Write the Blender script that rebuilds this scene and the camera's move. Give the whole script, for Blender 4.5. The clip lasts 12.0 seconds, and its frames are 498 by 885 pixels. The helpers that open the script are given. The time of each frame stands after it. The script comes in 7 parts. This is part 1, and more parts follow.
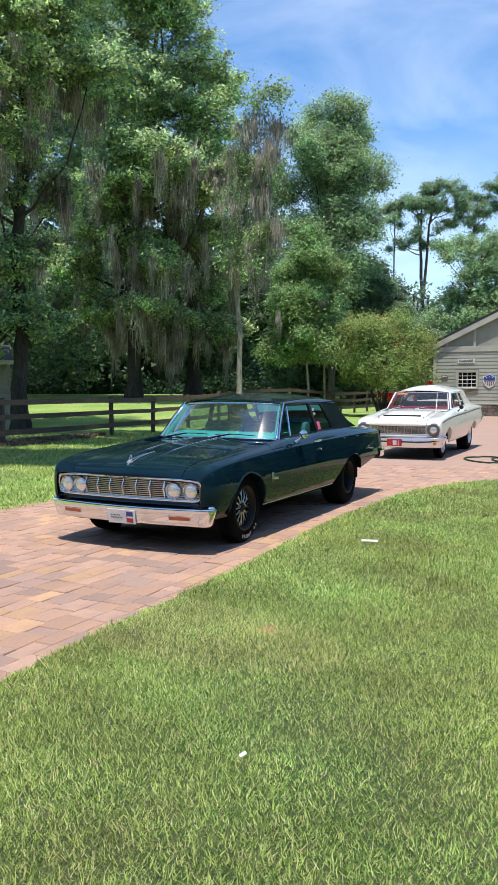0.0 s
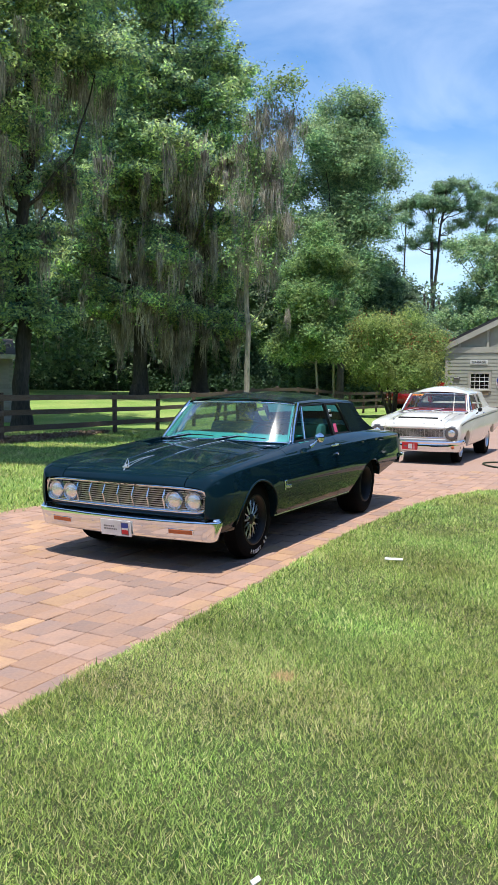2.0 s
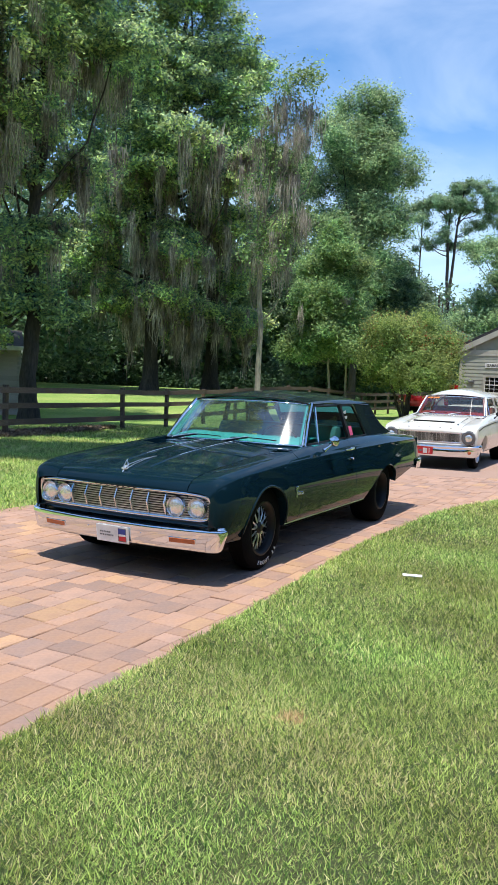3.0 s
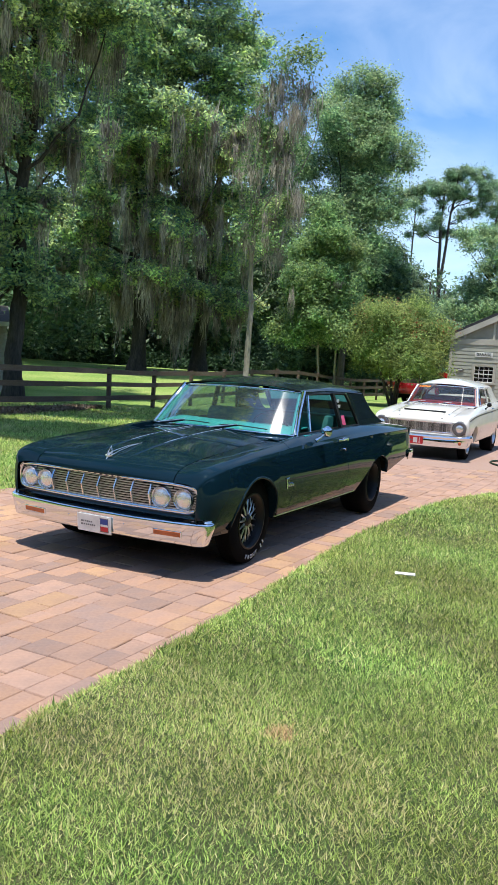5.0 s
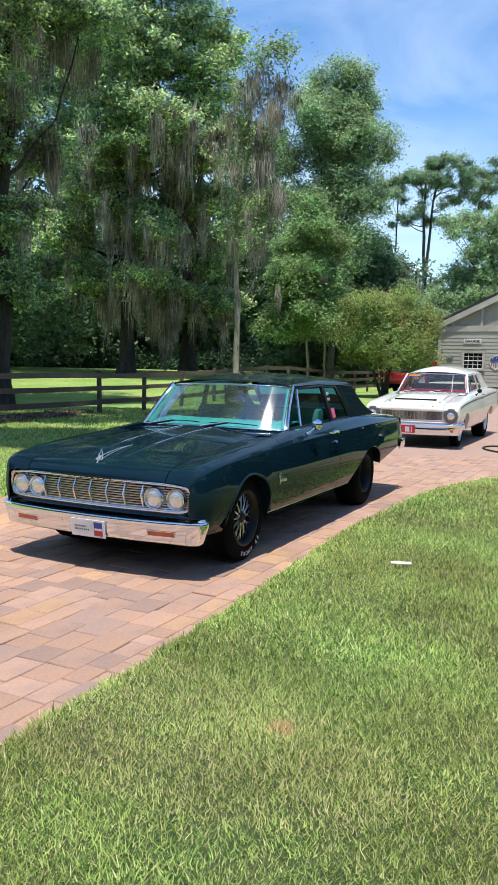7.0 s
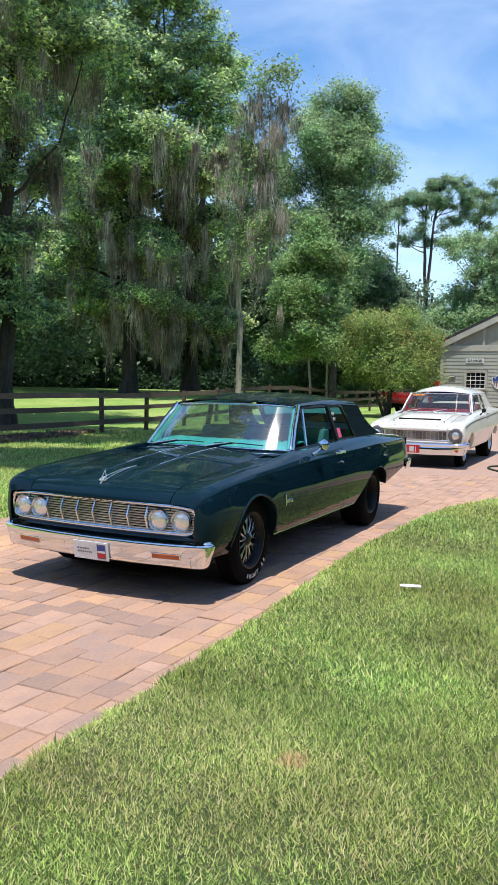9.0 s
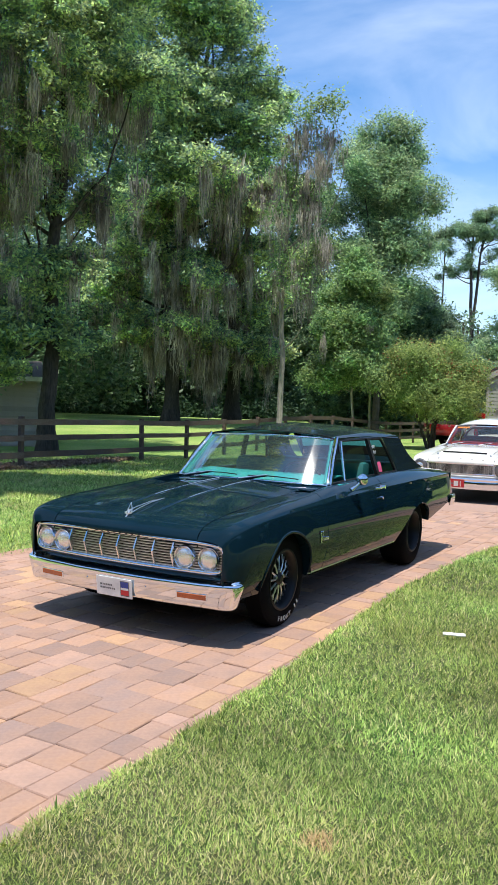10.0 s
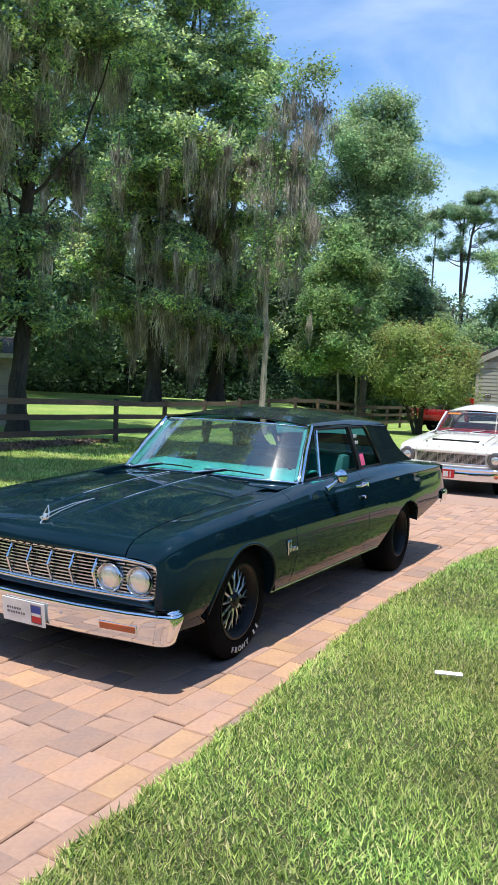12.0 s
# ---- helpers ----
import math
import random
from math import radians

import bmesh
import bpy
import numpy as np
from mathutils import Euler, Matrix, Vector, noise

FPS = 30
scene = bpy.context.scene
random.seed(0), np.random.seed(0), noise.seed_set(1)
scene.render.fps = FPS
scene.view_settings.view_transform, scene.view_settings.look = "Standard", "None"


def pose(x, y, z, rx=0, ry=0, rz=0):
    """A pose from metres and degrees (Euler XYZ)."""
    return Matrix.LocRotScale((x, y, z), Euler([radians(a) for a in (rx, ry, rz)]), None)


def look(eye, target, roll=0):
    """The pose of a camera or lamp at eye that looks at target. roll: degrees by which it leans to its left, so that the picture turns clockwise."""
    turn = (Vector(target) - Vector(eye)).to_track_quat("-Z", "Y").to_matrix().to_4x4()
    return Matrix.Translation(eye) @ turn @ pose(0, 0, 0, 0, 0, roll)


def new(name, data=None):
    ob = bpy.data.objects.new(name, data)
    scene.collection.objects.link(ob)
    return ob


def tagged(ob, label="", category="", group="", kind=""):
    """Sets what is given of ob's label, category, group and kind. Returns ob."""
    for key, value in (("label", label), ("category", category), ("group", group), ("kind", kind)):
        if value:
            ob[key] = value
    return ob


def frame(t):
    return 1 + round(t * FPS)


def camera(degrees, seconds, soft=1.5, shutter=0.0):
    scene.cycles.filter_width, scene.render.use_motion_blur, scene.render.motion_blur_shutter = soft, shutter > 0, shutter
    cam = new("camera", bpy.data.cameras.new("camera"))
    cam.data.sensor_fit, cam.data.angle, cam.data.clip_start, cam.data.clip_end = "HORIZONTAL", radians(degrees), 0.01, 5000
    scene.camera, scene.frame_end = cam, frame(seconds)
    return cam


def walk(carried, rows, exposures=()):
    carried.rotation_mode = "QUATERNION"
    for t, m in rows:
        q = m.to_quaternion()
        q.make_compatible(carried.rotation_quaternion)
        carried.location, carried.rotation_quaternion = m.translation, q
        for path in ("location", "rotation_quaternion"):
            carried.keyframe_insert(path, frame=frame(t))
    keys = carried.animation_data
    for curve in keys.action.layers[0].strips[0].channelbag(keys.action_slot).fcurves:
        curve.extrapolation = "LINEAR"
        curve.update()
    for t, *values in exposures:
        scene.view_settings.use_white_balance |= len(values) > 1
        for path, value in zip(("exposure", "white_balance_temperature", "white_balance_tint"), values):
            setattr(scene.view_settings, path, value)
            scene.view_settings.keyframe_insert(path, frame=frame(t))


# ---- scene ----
cam = camera(35.76, 12.0)
# seconds, x, y, z, yaw, pitch, lean
ROWS = [
    (0, 0.172, -0.364, 1.473, 1.45, -3.81, 0.07),
    (0.5, 0.225, -0.250, 1.461, 3.29, -3.90, 0.26),
    (1, 0.177, -0.127, 1.449, 3.85, -3.86, 0.54),
    (1.5, 0.074, 0.117, 1.466, 2.08, -4.00, 1.07),
    (2, 0.106, 0.431, 1.466, 1.88, -3.91, 0.91),
    (2.5, 0.080, 0.711, 1.464, 2.16, -3.75, 1.63),
    (4.5, 0.104, 1.198, 1.496, 2.57, -5.75, 3.30),
    (5, 0.040, 1.188, 1.501, 1.47, -5.35, 3.89),
    (5.5, 0.027, 1.188, 1.501, -0.09, -4.71, 2.69),
    (6, 0.049, 1.182, 1.505, -0.68, -4.63, 1.76),
    (6.5, 0.059, 1.185, 1.499, -0.16, -5.19, 1.65),
    (7, 0.068, 1.193, 1.497, 1.02, -5.53, 1.20),
    (7.5, 0.123, 1.220, 1.489, 2.15, -5.90, -0.64),
    (9.5, 0.018, 1.369, 1.497, 1.48, -2.98, 1.94),
    (10, 0.084, 1.582, 1.506, 4.35, -2.00, 2.00),
    (10.5, 0.062, 1.825, 1.501, 4.76, -1.67, 4.44),
    (11, 0.057, 2.081, 1.506, 4.21, -2.94, 3.69),
    (11.5, 0.191, 2.392, 1.512, 4.60, -3.47, 2.57),
    (12, 0.213, 2.678, 1.521, 3.32, -3.32, 2.86),
]
EXPOSURE = 0.60
walk(cam, [(t, pose(x, y, z, 90 + pitch, 0, yaw) @ pose(0, 0, 0, 0, 0, lean)) for t, x, y, z, yaw, pitch, lean in ROWS],
     exposures=[(0.0, EXPOSURE), (7.5, EXPOSURE), (12.0, EXPOSURE + 0.10)])

# ---- sky and sun ----
SUN_EL, SUN_AZ = radians(77), radians(186)      # azimuth clockwise from +y
world = bpy.data.worlds.new("sky")
scene.world = world
world.use_nodes = True
wn, wl = world.node_tree.nodes, world.node_tree.links
wn.clear()
w_out = wn.new("ShaderNodeOutputWorld")
w_bg = wn.new("ShaderNodeBackground")
w_sky = wn.new("ShaderNodeTexSky")
w_sky.sky_type = "NISHITA"
w_sky.sun_disc = False
w_sky.sun_elevation, w_sky.sun_rotation = SUN_EL, SUN_AZ
w_sky.air_density, w_sky.dust_density, w_sky.ozone_density = 1.0, 0.3, 3.0
w_co = wn.new("ShaderNodeTexCoord")
w_map = wn.new("ShaderNodeMapping")
w_map.inputs["Scale"].default_value = (1.2, 1.0, 3.4)
w_map.inputs["Rotation"].default_value = (0.0, 0.35, 0.3)
w_noise = wn.new("ShaderNodeTexNoise")
w_noise.inputs["Scale"].default_value = 2.3
w_noise.inputs["Detail"].default_value = 7.0
w_noise.inputs["Roughness"].default_value = 0.52
w_noise.inputs["Distortion"].default_value = 0.5
w_ramp = wn.new("ShaderNodeValToRGB")
w_ramp.color_ramp.elements[0].position, w_ramp.color_ramp.elements[0].color = 0.44, (0.0, 0.0, 0.0, 1)
w_ramp.color_ramp.elements[1].position, w_ramp.color_ramp.elements[1].color = 0.82, (0.42, 0.42, 0.42, 1)
w_mix = wn.new("ShaderNodeMix")
w_mix.data_type = "RGBA"
w_mix.inputs["B"].default_value = (7.2, 7.8, 8.8, 1)
wl.new(w_co.outputs["Generated"], w_map.inputs["Vector"])
wl.new(w_map.outputs["Vector"], w_noise.inputs["Vector"])
wl.new(w_noise.outputs["Fac"], w_ramp.inputs["Fac"])
# low white cloud towards the horizon
w_xyz = wn.new("ShaderNodeSeparateXYZ")
wl.new(w_co.outputs["Generated"], w_xyz.inputs["Vector"])
w_low = wn.new("ShaderNodeMapRange")
w_low.inputs["From Min"].default_value, w_low.inputs["From Max"].default_value = 0.10, 0.33
w_low.inputs["To Min"].default_value, w_low.inputs["To Max"].default_value = 0.62, 0.0
wl.new(w_xyz.outputs["Z"], w_low.inputs["Value"])
w_puff = wn.new("ShaderNodeMapRange")
w_puff.inputs["From Min"].default_value, w_puff.inputs["From Max"].default_value = 0.36, 0.60
w_puff.inputs["To Min"].default_value, w_puff.inputs["To Max"].default_value = 0.25, 1.0
wl.new(w_noise.outputs["Fac"], w_puff.inputs["Value"])
w_mul = wn.new("ShaderNodeMath")
w_mul.operation = "MULTIPLY"
wl.new(w_low.outputs["Result"], w_mul.inputs[0])
wl.new(w_puff.outputs["Result"], w_mul.inputs[1])
w_max = wn.new("ShaderNodeMath")
w_max.operation = "MAXIMUM"
wl.new(w_mul.outputs[0], w_max.inputs[0])
wl.new(w_ramp.outputs["Color"], w_max.inputs[1])
wl.new(w_max.outputs[0], w_mix.inputs["Factor"])
w_sat = wn.new("ShaderNodeHueSaturation")
w_sat.inputs["Saturation"].default_value = 1.22
w_sat.inputs["Value"].default_value = 1.1
wl.new(w_sky.outputs["Color"], w_sat.inputs["Color"])
wl.new(w_sat.outputs["Color"], w_mix.inputs["A"])
wl.new(w_mix.outputs["Result"], w_bg.inputs["Color"])
w_bg.inputs["Strength"].default_value = 0.13
wl.new(w_bg.outputs["Background"], w_out.inputs["Surface"])

sun = new("sun", bpy.data.lights.new("sun", "SUN"))
sun.data.energy, sun.data.angle, sun.data.color = 4.2, radians(0.53), (1.0, 0.95, 0.87)
sun_to = Vector((math.sin(SUN_AZ) * math.cos(SUN_EL), math.cos(SUN_AZ) * math.cos(SUN_EL), math.sin(SUN_EL)))
sun.matrix_world = look(sun_to * 60, (0, 0, 0))

# ---- materials ----
def material(name, colour, rough=0.6, metal=0.0, coat=0.0, vary=0.15, scale=6.0, bump=0.0, bump_scale=60.0, spec=0.5, island=0.0, per_object=0.0, transmission=0.0, second=None, stretch=(1, 1, 1)):
    """A surface with grain at two scales; second: the colour that large stains lean to."""
    m = bpy.data.materials.new(name)
    m.use_nodes = True
    nt = m.node_tree
    b = nt.nodes["Principled BSDF"]
    b.inputs["Roughness"].default_value = rough
    b.inputs["Metallic"].default_value = metal
    b.inputs["Coat Weight"].default_value = coat
    b.inputs["Coat Roughness"].default_value = 0.03
    b.inputs["Specular IOR Level"].default_value = spec
    b.inputs["Transmission Weight"].default_value = transmission
    co = nt.nodes.new("ShaderNodeTexCoord")
    mp = nt.nodes.new("ShaderNodeMapping")
    mp.inputs["Scale"].default_value = stretch
    nt.links.new(co.outputs["Object"], mp.inputs["Vector"])
    big = nt.nodes.new("ShaderNodeTexNoise")
    big.inputs["Scale"].default_value, big.inputs["Detail"].default_value = scale, 5
    nt.links.new(mp.outputs["Vector"], big.inputs["Vector"])
    fine = nt.nodes.new("ShaderNodeTexNoise")
    fine.inputs["Scale"].default_value, fine.inputs["Detail"].default_value = bump_scale, 4
    nt.links.new(mp.outputs["Vector"], fine.inputs["Vector"])
    mix = nt.nodes.new("ShaderNodeMix")
    mix.data_type = "RGBA"
    c2 = second if second else tuple(c * 0.72 for c in colour)
    mix.inputs["A"].default_value = (*colour, 1)
    mix.inputs["B"].default_value = (*c2, 1)
    rng = nt.nodes.new("ShaderNodeMapRange")
    rng.inputs["From Min"].default_value, rng.inputs["From Max"].default_value = 0.35, 0.7
    nt.links.new(big.outputs["Fac"], rng.inputs["Value"])
    nt.links.new(rng.outputs["Result"], mix.inputs["Factor"])
    hsv = nt.nodes.new("ShaderNodeHueSaturation")
    nt.links.new(mix.outputs["Result"], hsv.inputs["Color"])
    val = nt.nodes.new("ShaderNodeMapRange")
    val.inputs["From Min"].default_value, val.inputs["From Max"].default_value = 0.3, 0.7
    val.inputs["To Min"].default_value, val.inputs["To Max"].default_value = 1 - vary, 1 + vary
    nt.links.new(fine.outputs["Fac"], val.inputs["Value"])
    last = val.outputs["Result"]
    for use, node_type, socket in ((island, "ShaderNodeNewGeometry", "Random Per Island"), (per_object, "ShaderNodeObjectInfo", "Random")):
        if use:
            src = nt.nodes.new(node_type)
            r = nt.nodes.new("ShaderNodeMapRange")
            r.inputs["To Min"].default_value, r.inputs["To Max"].default_value = 1 - use, 1 + use
            nt.links.new(src.outputs[socket], r.inputs["Value"])
            mul = nt.nodes.new("ShaderNodeMath")
            mul.operation = "MULTIPLY"
            nt.links.new(last, mul.inputs[0])
            nt.links.new(r.outputs["Result"], mul.inputs[1])
            last = mul.outputs[0]
    nt.links.new(last, hsv.inputs["Value"])
    nt.links.new(hsv.outputs["Color"], b.inputs["Base Color"])
    if bump:
        bp = nt.nodes.new("ShaderNodeBump")
        bp.inputs["Strength"].default_value = bump
        bp.inputs["Distance"].default_value = 0.02
        nt.links.new(fine.outputs["Fac"], bp.inputs["Height"])
        nt.links.new(bp.outputs["Normal"], b.inputs["Normal"])
    return m


def leaf_material(name, dark, light, rough=0.5, spec=0.35, mottle=0.38, through_light=0.42, skew=0.5):
    """Leaves: each leaf its own tone, some light passing through."""
    m = bpy.data.materials.new(name)
    m.use_nodes = True
    nt = m.node_tree
    b = nt.nodes["Principled BSDF"]
    geo = nt.nodes.new("ShaderNodeNewGeometry")
    ramp = nt.nodes.new("ShaderNodeValToRGB")
    ramp.color_ramp.elements[0].color, ramp.color_ramp.elements[1].color = (*dark, 1), (*light, 1)
    mid = ramp.color_ramp.elements.new(skew)
    mid.color = (*[0.62 * a + 0.38 * b for a, b in zip(dark, light)], 1)
    nt.links.new(geo.outputs["Random Per Island"], ramp.inputs["Fac"])
    co = nt.nodes.new("ShaderNodeTexCoord")
    big = nt.nodes.new("ShaderNodeTexNoise")
    big.inputs["Scale"].default_value, big.inputs["Detail"].default_value = 0.55, 3
    nt.links.new(co.outputs["Object"], big.inputs["Vector"])
    hsv = nt.nodes.new("ShaderNodeHueSaturation")
    hue = nt.nodes.new("ShaderNodeMapRange")
    hue.inputs["From Min"].default_value, hue.inputs["From Max"].default_value = 0.3, 0.7
    hue.inputs["To Min"].default_value, hue.inputs["To Max"].default_value = 0.47, 0.525
    nt.links.new(big.outputs["Fac"], hue.inputs["Value"])
    nt.links.new(hue.outputs["Result"], hsv.inputs["Hue"])
    nt.links.new(ramp.outputs["Color"], hsv.inputs["Color"])
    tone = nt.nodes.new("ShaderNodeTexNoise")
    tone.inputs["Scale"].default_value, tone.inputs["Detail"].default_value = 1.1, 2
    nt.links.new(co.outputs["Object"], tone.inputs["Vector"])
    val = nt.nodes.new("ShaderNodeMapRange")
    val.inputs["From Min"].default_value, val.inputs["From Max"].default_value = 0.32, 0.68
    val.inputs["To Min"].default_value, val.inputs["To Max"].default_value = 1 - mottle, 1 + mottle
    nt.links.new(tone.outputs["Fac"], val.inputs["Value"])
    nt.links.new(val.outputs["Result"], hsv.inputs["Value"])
    nt.links.new(hsv.outputs["Color"], b.inputs["Base Color"])
    b.inputs["Roughness"].default_value = rough
    b.inputs["Specular IOR Level"].default_value = spec
    tr = nt.nodes.new("ShaderNodeBsdfTranslucent")
    nt.links.new(hsv.outputs["Color"], tr.inputs["Color"])
    mix = nt.nodes.new("ShaderNodeMixShader")
    mix.inputs["Fac"].default_value = through_light
    nt.links.new(b.outputs["BSDF"], mix.inputs[1])
    nt.links.new(tr.outputs["BSDF"], mix.inputs[2])
    nt.links.new(mix.outputs["Shader"], nt.nodes["Material Output"].inputs["Surface"])
    return m


def glass_material(name, tint, rough=0.0, gloss=1.0, film=0.0):
    """A thin pane: mostly clear, with a mirror layer that grows at a slant."""
    m = bpy.data.materials.new(name)
    m.use_nodes = True
    nt = m.node_tree
    nt.nodes.remove(nt.nodes["Principled BSDF"])
    tr = nt.nodes.new("ShaderNodeBsdfTransparent")
    tr.inputs["Color"].default_value = (*tint, 1)
    gl = nt.nodes.new("ShaderNodeBsdfGlossy")
    gl.inputs["Roughness"].default_value = rough
    fr = nt.nodes.new("ShaderNodeFresnel")
    fr.inputs["IOR"].default_value = 1.55
    co = nt.nodes.new("ShaderNodeTexCoord")
    ns = nt.nodes.new("ShaderNodeTexNoise")
    ns.inputs["Scale"].default_value = 1.4
    nt.links.new(co.outputs["Object"], ns.inputs["Vector"])
    bp = nt.nodes.new("ShaderNodeBump")
    bp.inputs["Strength"].default_value, bp.inputs["Distance"].default_value = 0.05, 0.01
    nt.links.new(ns.outputs["Fac"], bp.inputs["Height"])
    nt.links.new(bp.outputs["Normal"], gl.inputs["Normal"])
    ml = nt.nodes.new("ShaderNodeMath")
    ml.operation = "MULTIPLY"
    ml.inputs[1].default_value = gloss
    nt.links.new(fr.outputs["Fac"], ml.inputs[0])
    mix = nt.nodes.new("ShaderNodeMixShader")
    nt.links.new(ml.outputs[0], mix.inputs["Fac"])
    nt.links.new(tr.outputs["BSDF"], mix.inputs[1])
    nt.links.new(gl.outputs["BSDF"], mix.inputs[2])
    last = mix
    if film:
        # thin film of road dirt that spreads a glint
        fg = nt.nodes.new("ShaderNodeBsdfGlossy")
        fg.inputs["Roughness"].default_value = 0.20
        fg.inputs["Anisotropy"].default_value = 0.80
        # wiped up and down the screen
        tg = nt.nodes.new("ShaderNodeCombineXYZ")
        for axis, val in zip("XYZ", (0.905, -0.426, 0.0)):
            tg.inputs[axis].default_value = val
        nt.links.new(tg.outputs["Vector"], fg.inputs["Tangent"])
        # dust plus the pane's reflected sky haze, painted as a blue-green diffuse veil
        dust_veil = nt.nodes.new("ShaderNodeBsdfDiffuse")
        dust_veil.inputs["Color"].default_value = (0.50, 0.68, 0.72, 1)
        veiled = nt.nodes.new("ShaderNodeMixShader")
        veiled.inputs["Fac"].default_value = film * 2.6
        nt.links.new(mix.outputs["Shader"], veiled.inputs[1])
        nt.links.new(dust_veil.outputs["BSDF"], veiled.inputs[2])
        last = nt.nodes.new("ShaderNodeMixShader")
        last.inputs["Fac"].default_value = film
        nt.links.new(veiled.outputs["Shader"], last.inputs[1])
        nt.links.new(fg.outputs["BSDF"], last.inputs[2])
    nt.links.new(last.outputs["Shader"], nt.nodes["Material Output"].inputs["Surface"])
    return m


def lawn_material():
    """Turf seen from above: greens, straw and thatch at three scales."""
    m = material("turf", (0.165, 0.29, 0.05), rough=0.85, vary=0.45, scale=0.45, bump=0.9, bump_scale=120, second=(0.32, 0.39, 0.11))
    return m


M_PAINT = material("teal_black_paint", (0.0042, 0.0172, 0.0280), rough=0.45, metal=0.0, coat=1.0, vary=0.05, scale=2, bump_scale=400, spec=0.0)
M_PAINT.node_tree.nodes["Principled BSDF"].inputs["Coat IOR"].default_value = 1.31
M_PAINT_W = material("white_paint", (0.73, 0.72, 0.655), rough=0.25, coat=0.8, vary=0.02, scale=2, second=(0.69, 0.68, 0.625))
# body paint for roof and sails, base greyed and lifted to hold reflected sky
M_TOP = material("sky_lifted_roof_paint", (0.011, 0.021, 0.027), rough=0.42, vary=0.12, scale=3, coat=0.75, spec=0.0)
M_CHROME = material("chrome", (0.75, 0.79, 0.83), rough=0.045, metal=1.0, vary=0.03, scale=9, second=(0.70, 0.73, 0.76))
M_ALLOY = material("polished_alloy", (0.70, 0.735, 0.79), rough=0.34, metal=1.0, vary=0.08)
M_BLACK = material("satin_black", (0.012, 0.012, 0.013), rough=0.45, vary=0.2, spec=0.25)
M_UNDER = material("underbody_black", (0.008, 0.008, 0.008), rough=0.9, vary=0.3, spec=0.04)
M_RUBBER = material("tyre_rubber", (0.0075, 0.0075, 0.008), rough=0.8, vary=0.25, bump=0.15, bump_scale=120, spec=0.04)
M_LETTER = material("raised_white_letter", (0.7, 0.7, 0.68), rough=0.7)
M_TEAL = material("turquoise_vinyl", (0.035, 0.44, 0.45), rough=0.5, vary=0.1, scale=12)
M_SEAT = material("dark_teal_cloth", (0.02, 0.19, 0.21), rough=0.7, vary=0.2, bump=0.2, bump_scale=200)
M_RED_IN = material("red_vinyl", (0.36, 0.015, 0.02), rough=0.5, vary=0.15)
M_HEADLINER = material("headliner", (0.25, 0.42, 0.42), rough=0.9)
M_GLASS = glass_material("side_glass", (0.60, 0.70, 0.69), gloss=1.0)
M_SCREEN = glass_material("screen_glass", (0.60, 0.72, 0.72), gloss=3.4, film=0.011)
M_SCREEN_DIM = glass_material("dim_screen_glass", (0.50, 0.52, 0.52), gloss=1.5, film=0.008)
M_LENS = material("lamp_lens", (0.90, 0.90, 0.86), rough=0.26, metal=0.75, vary=0.10, scale=30, bump=0.35, bump_scale=60, coat=0.8, stretch=(3.0, 0.4, 0.4))
M_AMBER = material("amber_lens", (0.42, 0.085, 0.018), rough=0.2, coat=0.6, vary=0.15, bump=0.2, bump_scale=140)
M_TAIL = material("red_lens", (0.25, 0.01, 0.01), rough=0.2, coat=0.6)
M_PLATE_W = material("plate_white", (0.75, 0.75, 0.74), rough=0.4, vary=0.04)
M_PLATE_R = material("plate_red", (0.55, 0.02, 0.03), rough=0.4, vary=0.06)
M_BLUE = material("print_blue", (0.03, 0.06, 0.30), rough=0.5, vary=0.05)
M_STRIPE = material("faded_stripe", (0.20, 0.055, 0.095), rough=0.6)
M_PINK = material("sticker_pink", (0.70, 0.10, 0.22), rough=0.5, vary=0.05)
M_ORANGE = material("orange_vinyl", (0.85, 0.24, 0.03), rough=0.5, vary=0.05)
M_GREY_PRINT = material("print_grey", (0.14, 0.14, 0.15), rough=0.6)
M_PAVE = [material("paver_" + n, c, rough=0.88, vary=0.08, scale=6, bump=0.2, bump_scale=40, per_object=0.13, island=0.10, second=s) for n, c, s in (
    ("pink", (0.355, 0.220, 0.158), (0.29, 0.188, 0.146)), ("buff", (0.405, 0.250, 0.142), (0.35, 0.212, 0.136)),
    ("mauve", (0.252, 0.172, 0.143), (0.29, 0.182, 0.134)), ("rose", (0.318, 0.200, 0.148), (0.36, 0.212, 0.136)))]
def joint_material():
    """Sand swept between the pavers, washed out here and there to dark open gaps."""
    m = material("joint_sand", (0.30, 0.195, 0.135), rough=0.95, vary=0.2, scale=5.5, bump=0.3, second=(0.022, 0.015, 0.012))
    for node in m.node_tree.nodes:
        if node.bl_idname == "ShaderNodeMapRange" and abs(node.inputs["From Max"].default_value - 0.7) < 0.01 and abs(node.inputs["From Min"].default_value - 0.35) < 0.01:
            node.inputs["From Min"].default_value, node.inputs["From Max"].default_value = 0.45, 0.51
    return m


